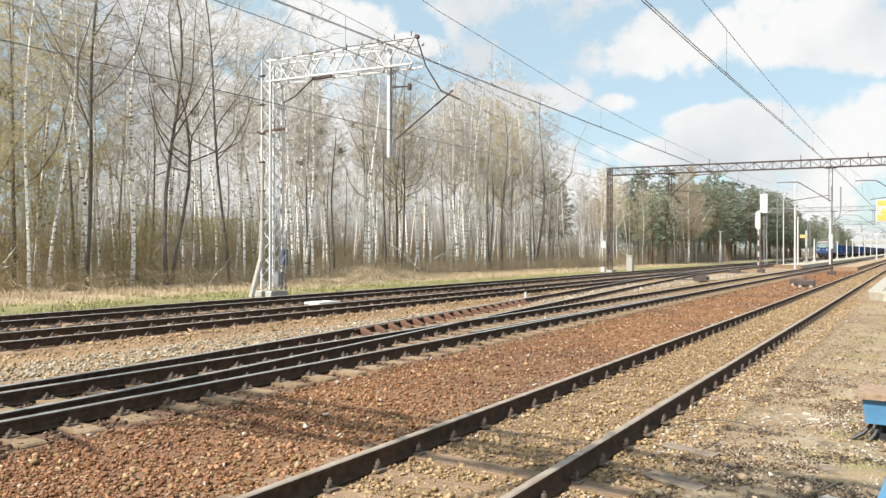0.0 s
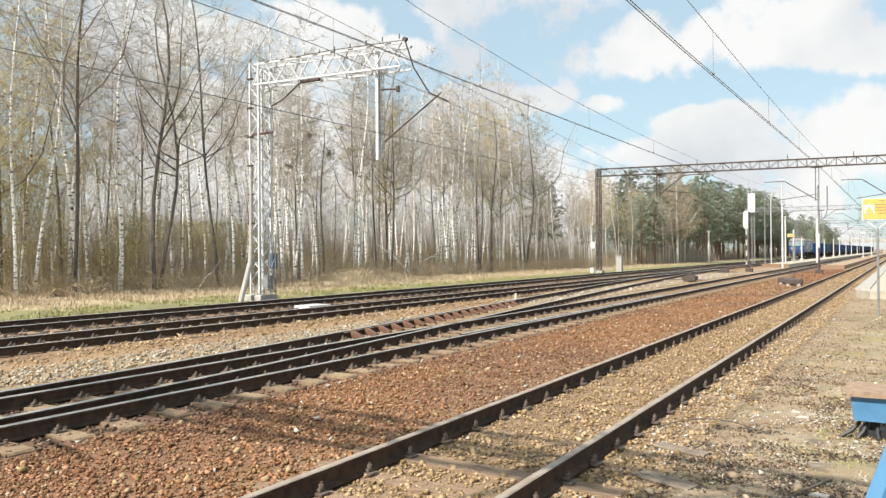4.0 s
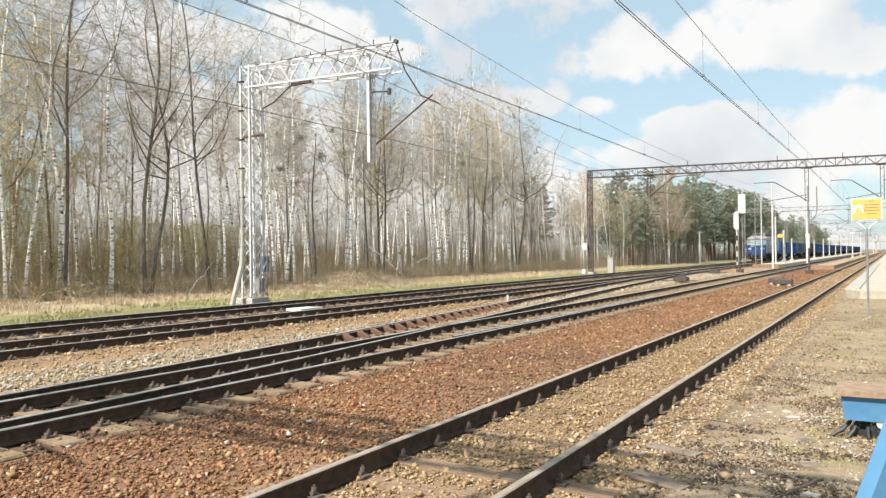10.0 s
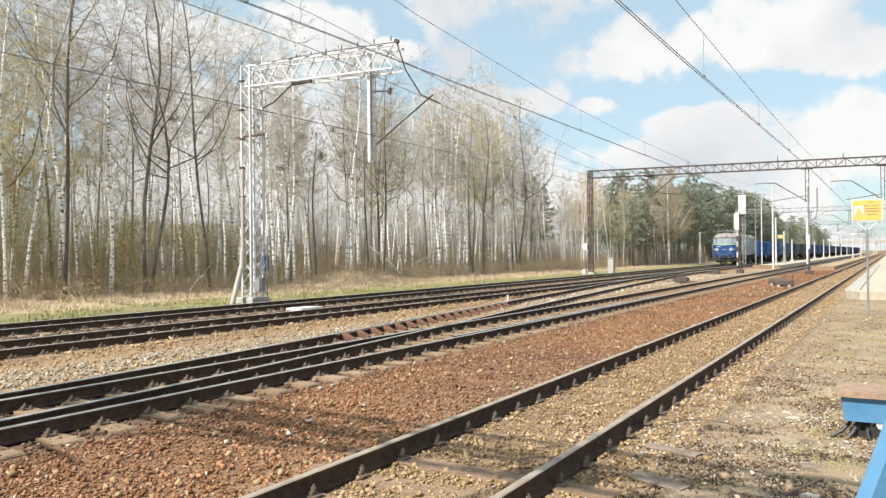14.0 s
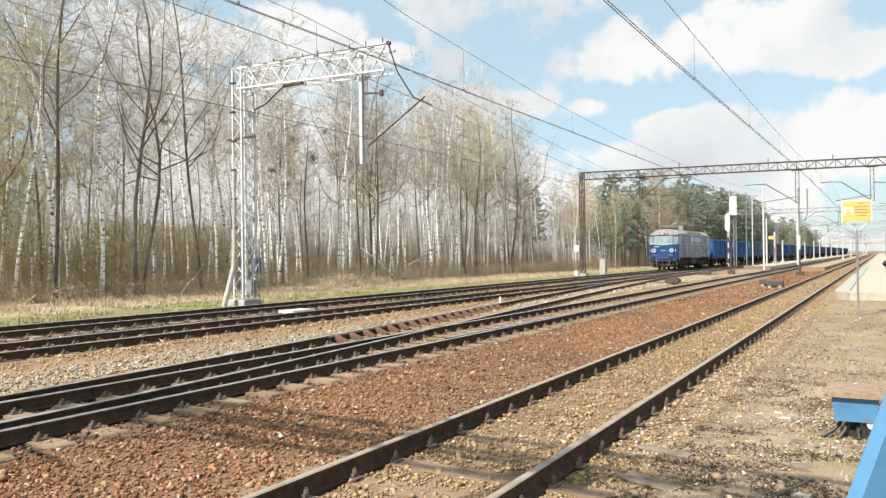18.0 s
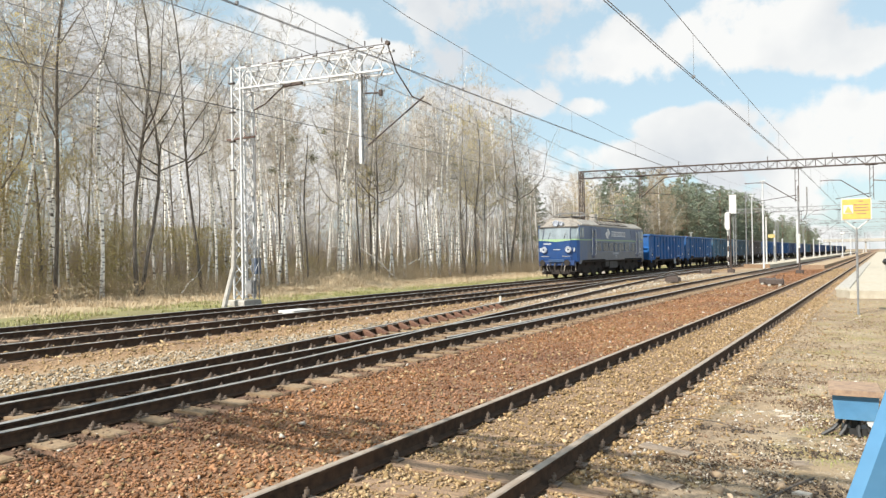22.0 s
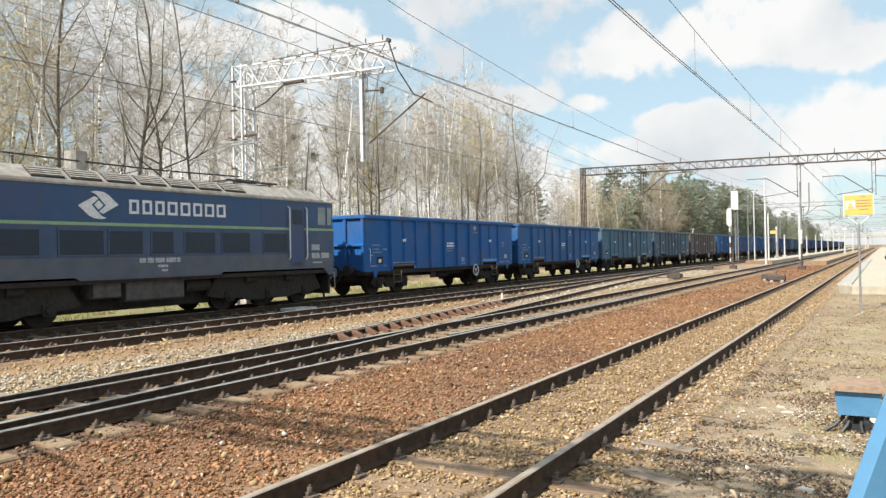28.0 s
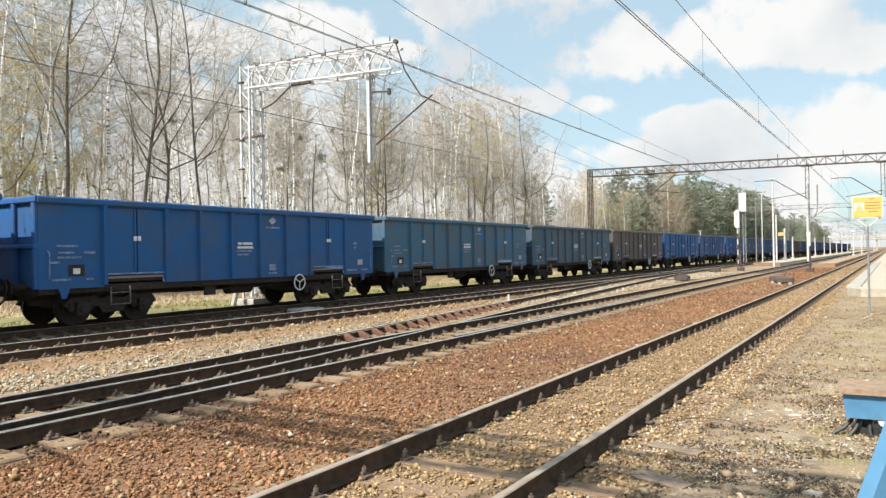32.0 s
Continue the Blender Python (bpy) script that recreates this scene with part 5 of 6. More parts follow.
# ---- small trackside things ----
tagged(new("concrete_slab", Shape().prism([(-0.38, -0.48), (0.34, -0.52), (0.38, 0.5), (-0.3, 0.53)], "z", -0.02, 0.1, (-17.0, 18.95, 0)).mesh("concrete_slab", MAT["white_paint"])), "white concrete slab lying between the rails", "slab")
peg = pole("marker_peg", "small white marker peg between the tracks", -14.05 + 1.9, 24.6, 0.32, 0.05, MAT["white_paint"], "post")
for x, y, w, h in ((-20.2, 60.5, 0.5, 1.35),):
    c = thing("relay_cabinet", "pale grey narrow relay cabinet", "cabinet", (x, y, 0))
    part("case", Shape().cbox((0, 0, h / 2), (w, 0.5, h), 0.03, "z"), MAT["concrete"], c)
    part("cap", Shape().cbox((0, 0, h + 0.04), (w + 0.08, 0.58, 0.08), 0.02, "x"), MAT["concrete"], c)
mb = thing("mast_box", "small white box hung on the portal mast", "electrical box", (-22.15, 59.6, 2.35))
part("case", Shape().cbox((0, 0, 0), (0.42, 0.25, 0.55), 0.03, "z"), MAT["white_paint"], mb)
part("bracket", Shape().cbox((0.25, 0.2, 0), (0.3, 0.06, 0.1), 0.01, "x"), MAT["brown_steel"], mb)
lb = thing("marker_stone", "small white stone at the mast's foot", "stone", (-22.2, 59.5, 0))
part("block", Shape().cbox((0, 0, 0.2), (0.35, 0.3, 0.5), 0.05, "z"), MAT["white_paint"], lb)


def point_machine(x, y, turn=0):
    g = thing("point_machine", "rusty brown point machine between the rails", "point machine", pose(x, y, 0, 0, 0, turn))
    part("body", Shape().cbox((0, 0, 0.2), (0.75, 1.1, 0.26), 0.06, "y"), MAT["brown_steel"], g)
    part("cover", Shape().cbox((0, 0.1, 0.36), (0.5, 0.6, 0.1), 0.04, "y"), MAT["brown_steel"], g)
    part("rod", Shape().tube((-1.1, -0.3, 0.12), (1.0, -0.3, 0.12), 0.025), MAT["brown_steel"], g)


point_machine(-10.75, 45, 4)
point_machine(-12.2, 62, 4)


def bond_box(x, y):
    g = thing("impedance_bond", "rusty track box on two feet", "electrical box", (x, y, 0))
    part("case", Shape().cbox((0, 0, 0.22), (0.8, 0.5, 0.3), 0.05, "x"), MAT["brown_steel"], g)
    for e in (-0.25, 0.25):
        part("foot", Shape().cbox((e, 0, 0.04), (0.14, 0.5, 0.16), 0.02, "y"), MAT["concrete"], g)
    part("lever", Shape().tube((0.3, 0, 0.3), (0.42, 0.05, 0.6), 0.02), MAT["brown_steel"], g)


bond_box(-4.75, 41.5)
bond_box(-5.3, 43.2)

# guard rail beside the main track and the rusty braces along the turnout
guard = thing("guard_rail", "short worn guard rail inside the main track", "rail")
part("rail", swept_rail(lambda y: MID + GAUGE - 0.11 - 0.06 * max(0, abs(y - 21) / 7 - 0.75), [13 + i for i in range(16)], RT - 0.15, True), None, guard)
braces = thing("rail_brace_row", "rusty iron braces along the turnout rail", "rail brace")
brace = Shape().prism([(0.0, 0.0), (0.34, 0.0), (0.34, 0.03), (0.06, 0.15), (0.0, 0.15)], "y", -0.06, 0.06).mesh("brace", MAT["frog_rust"])
for i in range(18):
    y = 12.6 + i * 0.6
    part("brace", brace, None, braces, at=(diverging(y) - GAUGE + 0.03, y, 0.015))
part("plate", swept_rail(lambda y: diverging(y) - GAUGE + 0.02, [12.3 + i for i in range(12)], RT - 0.185, False), None, braces)

# loose timber, cables and litter near the siding
for x, y, w, l, turn in ((-1.62, 5.95, 0.5, 0.17, -20), (-1.75, 6.95, 0.5, 0.14, -14), (-0.62, 7.0, 0.16, 0.12, 30)):
    tagged(new("loose_board", Shape().cbox((0, 0, 0), (w, l, 0.03), 0.008, "x").mesh("loose_board", MAT["old_board"])), "weathered board lying in the dirt", "board").matrix_basis = pose(x, y, 0.02, 1.5, 1, turn)
for pts, r in (([(-2.2, 7.75, 0.01), (-2.0, 8.05, 0.05), (-1.8, 8.2, 0.06), (-1.55, 8.22, 0.05), (-1.3, 8.1, 0.03), (-1.1, 7.95, 0.01)], 0.0055), ([(-1.0, 5.1, 0.0), (-0.80, 5.5, 0.02), (-0.76, 5.95, 0.015), (-0.60, 6.4, 0.02), (-0.42, 6.9, 0.0)], 0.010),
               ([(-4.3, 3.4, 0.02), (-4.15, 4.2, 0.04), (-4.02, 5.0, 0.05), (-3.96, 5.8, 0.03)], 0.009)):
    tagged(new("loose_cable", Shape().path(pts, r, 6).mesh("loose_cable", MAT["old_cable"])), "dark cable lying on the ground", "cable")
pipe = thing("old_pipe", "dusty grey pipe lying in the dirt", "pipe", (0, 0, 0))
part("tube", Shape().path([(-0.92, 4.55, 0.0), (-0.70, 4.85, 0.03), (-0.50, 5.2, 0.035), (-0.38, 5.55, 0.02)], 0.032, 8), MAT["old_board"], pipe)
for x, y, s in ((-0.5, 5.85, 0.10), (-0.95, 9.0, 0.07), (-1.2, 9.1, 0.06), (-1.05, 9.25, 0.05), (-0.55, 6.2, 0.07)):
    tagged(new("broken_stone", Shape().prism([(-s, -s * 0.5), (s * 0.8, -s * 0.6), (s, s * 0.3), (-s * 0.4, s * 0.6)], "z", -0.02, 0.02, (x, y, 0)).mesh("broken_stone", STONE["white"])), "pale broken piece of concrete on the path", "stone")


# ---- train ----
def train_materials():
    T = {}
    T["loco_blue"] = material("loco_blue_paint", (0.024, 0.072, 0.185), 0.32, 0, (0.028, 0.068, 0.16), 3, bump=0.03, grime=(0.08, 0.10, 0.14), grime_amount=0.35, gloss=0.35)
    T["loco_grey"] = material("loco_grey_blue_paint", (0.070, 0.090, 0.135), 0.4, 0, (0.056, 0.074, 0.11), 3, bump=0.03, grime=(0.13, 0.115, 0.10))
    T["loco_face"] = material("loco_bright_blue_paint", (0.011, 0.055, 0.19), 0.35, 0, (0.016, 0.052, 0.165), 4, grime=(0.05, 0.085, 0.16), grime_amount=0.4)
    T["roof"] = material("dusty_grey_roof", (0.37, 0.35, 0.315), 0.8, 0, (0.25, 0.23, 0.205), 4, bump=0.1, grime=(0.26, 0.20, 0.16))
    T["cab_roof"] = material("dark_grey_cab_roof", (0.27, 0.245, 0.215), 0.8, 0, (0.19, 0.17, 0.15), 4, bump=0.1)
    T["lime"] = material("lime_green_stripe", (0.25, 0.40, 0.20), 0.5, 0, (0.21, 0.33, 0.19), 4, grime=(0.22, 0.26, 0.22))
    T["loco_band"] = material("loco_dull_blue_paint", (0.038, 0.075, 0.155), 0.32, 0, (0.036, 0.068, 0.135), 3, bump=0.03, grime=(0.09, 0.10, 0.125), gloss=0.35)
    T["glass"] = material("dark_window_glass", (0.020, 0.030, 0.055), 0.2, gloss=0.3)
    T["cab_glass"] = material("milky_windscreen", (0.24, 0.285, 0.31), 0.2, 0.1, (0.18, 0.215, 0.235), 2)
    T["under"] = material("sooty_underframe", (0.030, 0.027, 0.027), 0.9, 0.0, (0.046, 0.039, 0.034), 9, bump=0.2, grime=(0.065, 0.052, 0.042), gloss=0.2)
    T["wheel"] = material("sooty_wheel_steel", (0.028, 0.023, 0.02), 0.7, 0.2, (0.045, 0.036, 0.03), 9, gloss=0.2)
    T["loco_dark"] = material("loco_dark_blue_paint", (0.022, 0.055, 0.17), 0.4, 0, (0.03, 0.06, 0.15), 4, grime=(0.05, 0.055, 0.07))
    T["loco_dark2"] = material("dirty_grey_case", (0.09, 0.085, 0.085), 0.8, 0, (0.06, 0.055, 0.05), 5, bump=0.1)
    T["black_steel"] = material("sooty_dark_steel", (0.05, 0.047, 0.045), 0.7, 0.2, (0.08, 0.07, 0.06), 8, bump=0.1)
    T["lamp"] = material("headlight_lens", (0.75, 0.78, 0.80), 0.1, 0.2)
    T["white"] = material("white_lettering", (0.72, 0.74, 0.76), 0.5, 0, (0.55, 0.58, 0.62), 12)
    T["bar_grey"] = material("pale_grey_lettering", (0.42, 0.45, 0.50), 0.6, 0, (0.25, 0.28, 0.35), 14, 0.42, 0.58)
    T["step_iron"] = material("dirty_step_iron", (0.17, 0.14, 0.115), 0.8, 0.1, (0.09, 0.075, 0.065), 9)
    T["grey_letter"] = material("faded_lettering", (0.22, 0.30, 0.45), 0.6, 0, (0.07, 0.14, 0.30), 9)
    blues = {"blue_deep": ((0.007, 0.100, 0.33), (0.012, 0.090, 0.28)), "blue": ((0.013, 0.098, 0.29), (0.020, 0.090, 0.24)), "blue_dull": ((0.026, 0.090, 0.25), (0.035, 0.085, 0.20)), "teal": ((0.040, 0.135, 0.245), (0.065, 0.125, 0.175)),
             "green": ((0.040, 0.105, 0.18), (0.065, 0.095, 0.115)), "brown": ((0.115, 0.09, 0.08), (0.075, 0.075, 0.085)), "dark": ((0.045, 0.08, 0.19), (0.05, 0.075, 0.14))}
    for k, (a, b) in blues.items():
        T[k] = material("wagon_paint_" + k, a, 0.6, 0, b, 2.2, 0.42, 0.6, gloss=0.3, bump=0.06, grime=(0.11, 0.10, 0.095), grime_scale=0.9, grime_amount=0.6 if k in ("brown", "green", "teal") else 0.32)
    return T


TM = train_materials()
WHEEL_R = 0.46


def wheelset():
    s = Shape().tube((-0.75, 0, 0), (0.75, 0, 0), 0.08, 0.08, 8)
    for e in (-1, 1):
        x = e * GAUGE
        s.tube((x - 0.045 * e, 0, 0), (x - 0.075 * e, 0, 0), WHEEL_R + 0.03, WHEEL_R + 0.03, 24)
        s.tube((x + 0.06 * e, 0, 0), (x - 0.05 * e, 0, 0), WHEEL_R - 0.005, WHEEL_R, 24)
        s.tube((x + 0.09 * e, 0, 0), (x + 0.05 * e, 0, 0), 0.15, 0.18, 12)
        for i in range(6):
            a = i * math.pi / 3
            s.box((x + 0.065 * e, 0.29 * math.cos(a), 0.29 * math.sin(a)), (0.02, 0.05, 0.05))
    return s.mesh("wheelset", TM["wheel"])


WHEELSET = wheelset()


def bogie(parent, y, axles, half, loco=False):
    """A bogie frame with its wheelsets, axle boxes and springs."""
    s = Shape()
    zc = 0.62 if loco else 0.55
    for e in (-1, 1):
        x = e * 1.02
        ring = [(-half, zc - 0.02), (-half + 0.15, zc + 0.18), (-0.5, zc + 0.2), (-0.35, zc + 0.12), (0.35, zc + 0.12), (0.5, zc + 0.2), (half - 0.15, zc + 0.18), (half, zc - 0.02),
                (half - 0.2, zc - 0.12), (0.4, zc - 0.06), (0.3, zc - 0.24), (-0.3, zc - 0.24), (-0.4, zc - 0.06), (-half + 0.2, zc - 0.12)]
        s.prism(ring, "x", x - 0.06, x + 0.06)
        for a in axles:
            s.cbox((e * 1.1, a, WHEEL_R), (0.2, 0.34, 0.32), 0.04, "x")
            s.disc((e * 1.22, a, WHEEL_R), "x", 0.11, 0.06, 10)
            for k in (-0.26, 0.26):
                s.disc((e * 1.06, a + k, zc - 0.03), "z", 0.07, 0.24, 8)
    s.cbox((0, 0, zc + 0.05), (2.1, 0.4, 0.26), 0.03, "x")
    b = part("bogie", s, TM["under"], parent, at=(0, y, 0))
    for a in axles:
        part("wheelset", WHEELSET, None, b, at=(0, a, WHEEL_R))
    return b


def buffers(parent, y, way):
    for e in (-1, 1):
        s = Shape().tube((e * 0.875, y, 1.05), (e * 0.875, y + way * 0.28, 1.05), 0.10, 0.085, 10)
        s.tube((e * 0.875, y + way * 0.28, 1.05), (e * 0.875, y + way * 0.43, 1.05), 0.06, 0.06, 8)
        s.tube((e * 0.875, y + way * 0.41, 1.05), (e * 0.875, y + way * 0.44, 1.05), 0.21, 0.2, 14)
        part("buffer", s, TM["under"], parent)


WAGON = 14.04
WALL_LEN, WALL_LOW, WALL_TOP = 13.08, 1.02, 3.2


def wagon(name_mat, full=True, emblem=7.72):
    """A four-axle open wagon; its front wall's corner at y = 0, rails at z = 0."""
    m = TM[name_mat]
    w = thing("open_wagon", "", "freight wagon", (0, 0, 0), "open wagons of the freight train")
    L, hw = WALL_LEN, 1.44
    stakes = (1.7, 3.57, 4.76, 5.95, 7.13, 8.32, 9.51, 11.38)
    for e in (-1, 1):
        side = part("side_wall", Shape().box((e * (hw - 0.05), L / 2, 2.25), (0.03, L, 1.7)), m, w)
        for y0, y1, low in ((0, 1.7, WALL_LOW - 0.04), (1.7, 3.57, 1.32), (3.57, 9.51, WALL_LOW), (9.51, 11.38, 1.32), (11.38, L, WALL_LOW - 0.04)):
            part("panel", Shape().box((e * (hw - 0.015), (y0 + y1) / 2, (low + WALL_TOP - 0.1) / 2), (0.03, y1 - y0 - 0.004, WALL_TOP - 0.1 - low)), m, side)
        part("top_rail", Shape().cbox((e * (hw + 0.03), L / 2, WALL_TOP - 0.075), (0.17, L + 0.12, 0.17), 0.035, "y"), m, side)
        for y in stakes:
            ring = [(e * (hw - 0.01), -0.085), (e * (hw + 0.10), -0.05), (e * (hw + 0.10), 0.05), (e * (hw - 0.01), 0.085)]
            part("stake", Shape().prism(ring if e < 0 else ring[::-1], "z", WALL_LOW + 0.02, WALL_TOP - 0.14, (0, y, 0)), m, side)
        if full:
            for y in (2.635, 10.445):
                for k in (-1, 1):
                    d = Shape().cbox((e * (hw + 0.016), y + k * 0.44, 2.16), (0.035, 0.82, 1.66), 0.012, "z")
                    d.cbox((e * (hw + 0.04), y + k * 0.05, 2.16), (0.05, 0.06, 1.66), 0.01, "z")
                    leafd = part("door", d, m, side)
                    part("latch", Shape().box((e * (hw + 0.07), y + k * 0.06, 2.22), (0.03, 0.09, 0.12)), TM["white"], leafd)
                part("door_hinge", Shape().cbox((e * (hw + 0.03), y, 1.3), (0.05, 1.7, 0.05), 0.01, "y"), TM["grey_letter"], side)
            for y in (0.62, L - 0.62):
                g = [(-0.16, 1.02), (0.16, 1.02), (0.05, 0.74), (-0.05, 0.74)]
                part("gusset", Shape().prism(g, "x", e * (hw - 0.02), e * (hw + 0.03), (0, y, 0)), m, side)
    for y, way in ((0.03, -1), (L - 0.03, 1)):
        s = Shape().box((0, y, (WALL_LOW + WALL_TOP) / 2), (2 * hw - 0.06, 0.06, WALL_TOP - WALL_LOW - 0.04))
        end = part("end_wall", s, m, w)
        part("end_rail", Shape().cbox((0, y + way * 0.04, WALL_TOP - 0.075), (2 * hw + 0.16, 0.2, 0.17), 0.035, "x"), m, end)
        part("end_rib", Shape().cbox((0, y + way * 0.07, 2.02), (2 * hw, 0.14, 0.1), 0.02, "x"), m, end)
        for x in (-1.36, -0.5, 0.5, 1.36):
            part("end_post", Shape().cbox((x, y + way * 0.06, 2.05), (0.14, 0.12, 2.1), 0.025, "z"), m, end)
        buffers(w, y + way * 0.03, way)
        part("coupling", Shape().path([(0, y + way * 0.1, 0.98), (0, y + way * 0.45, 0.9), (0, y + way * 0.62, 0.98)], 0.045, 6).path([(0.35, y + way * 0.1, 0.9), (0.3, y + way * 0.4, 0.55), (0.1, y + way * 0.6, 0.75)], 0.03, 6), TM["under"], w)
    part("floor", Shape().box((0, L / 2, 1.14), (2 * hw - 0.12, L - 0.14, 0.08)), TM["under"], w)
    s = Shape()
    for e in (-1, 1):
        s.cbox((e * 1.3, L / 2, 0.95), (0.1, L - 0.1, 0.2), 0.02, "y")
        s.cbox((e * 0.3, L / 2, 0.84), (0.14, L - 0.3, 0.32), 0.02, "y")
    for y in (0.14, L - 0.14):
        s.cbox((0, y, 0.98), (2.6, 0.2, 0.3), 0.02, "x")
    for y in (3.2, 4.9, 6.45, 8.0, 9.7):
        s.cbox((0, y, 0.92), (2.6, 0.14, 0.18), 0.02, "x")
    part("underframe", s, TM["under"], w)
    for y in (L / 2 - 4.35, L / 2 + 4.35):
        part("bogie_beam", Shape().cbox((0, y, 0.72), (1.7, 2.6, 0.44), 0.05, "y"), TM["under"], w)
    part("air_tank", Shape().disc((0.7, 6.9, 0.72), "y", 0.19, 0.95, 12), TM["under"], w)
    part("brake_gear", Shape().tube((0.95, 4.2, 0.72), (0.95, 8.6, 0.72), 0.025).tube((0.5, 5.3, 0.75), (1.2, 5.3, 0.75), 0.05).box((1.22, 5.3, 0.72), (0.06, 0.4, 0.3)), TM["under"], w)
    for y in (L / 2 - 4.35, L / 2 + 4.35):
        bogie(w, y, (-0.9, 0.9), 1.35)
    if full:
        hy = L / 2 + 2.42
        s = Shape().ring((1.46, hy, 0.80), "x", 0.26, 0.024, 18, 5)
        for a in (0.5, 2.6, 4.7):
            s.tube((1.46, hy, 0.80), (1.46, hy + 0.26 * math.cos(a), 0.80 + 0.26 * math.sin(a)), 0.018)
        part("handwheel", s, TM["white"], w, "grey brake handwheel")
        for y in (2.15, L - 2.15):
            st = Shape().path([(1.47, y - 0.28, 0.98), (1.47, y - 0.28, 0.52), (1.47, y + 0.28, 0.52), (1.47, y + 0.28, 0.98)], 0.024, 5).tube((1.47, y - 0.28, 0.82), (1.47, y + 0.28, 0.82), 0.018)
            part("step", st, TM["step_iron"], w, "brownish bent footstep")
        for y in (0.22, L - 0.22):
            part("handrail", Shape().path([(1.45, y, 1.2), (1.53, y, 1.25), (1.53, y, 1.85), (1.45, y, 1.9)], 0.016, 5), TM["grey_letter"], w)
        marks = [(0.72, 2.02, 0.55, 0.05, "grey_letter"), (0.68, 1.86, 0.42, 0.05, "grey_letter"), (0.78, 1.74, 0.62, 0.05, "grey_letter"), (0.40, 1.62, 0.24, 0.05, "grey_letter"), (1.30, 1.86, 0.3, 0.06, "grey_letter"),
                 (0.95, 1.40, 0.18, 0.14, "white"), (0.55, 1.2, 0.5, 0.05, "grey_letter"), (1.3, 1.2, 0.2, 0.05, "grey_letter"), (6.30, 2.10, 0.14, 0.07, "white"), (6.62, 2.10, 0.4, 0.07, "white"),
                 (6.28, 1.98, 0.16, 0.07, "white"), (6.62, 1.98, 0.46, 0.07, "white"), (6.48, 1.87, 0.66, 0.05, "grey_letter"), (6.42, 1.76, 0.5, 0.05, "grey_letter"), (7.7, 1.34, 0.3, 0.2, "grey_letter"),
                 (7.7, 1.15, 0.36, 0.05, "grey_letter"), (12.0, 2.12, 0.22, 0.09, "grey_letter"), (12.0, 1.98, 0.12, 0.08, "grey_letter"), (12.3, 1.42, 0.3, 0.2, "bar_grey"), (11.75, 1.14, 0.7, 0.06, "grey_letter"), (12.55, 1.14, 0.4, 0.06, "grey_letter")]
        marks += [(emblem + k, 2.62, 0.10, 0.06, "grey_letter") for k in (-0.26, -0.13, 0.0, 0.13, 0.26)]
        for y in (2.635, 10.445):
            marks += [(y - 0.35, 1.36, 0.16, 0.04, "white"), (y + 0.3, 1.37, 0.3, 0.035, "white")]
        for y, z, a, b, mt in marks:
            part("marking", Shape().box((hw + 0.014, y, z), (0.012, a, b)), TM[mt], w)
        part("emblem", Shape().prism([(-0.17, 2.84), (-0.02, 2.72), (0.17, 2.84), (0.02, 2.96)], "x", hw, hw + 0.02, (0, emblem, 0)), TM["bar_grey"], w)
        part("dirt_plate", Shape().box((hw + 0.006, 0.95, 1.42), (0.006, 0.42, 0.28)), TM["under"], w)
    return w


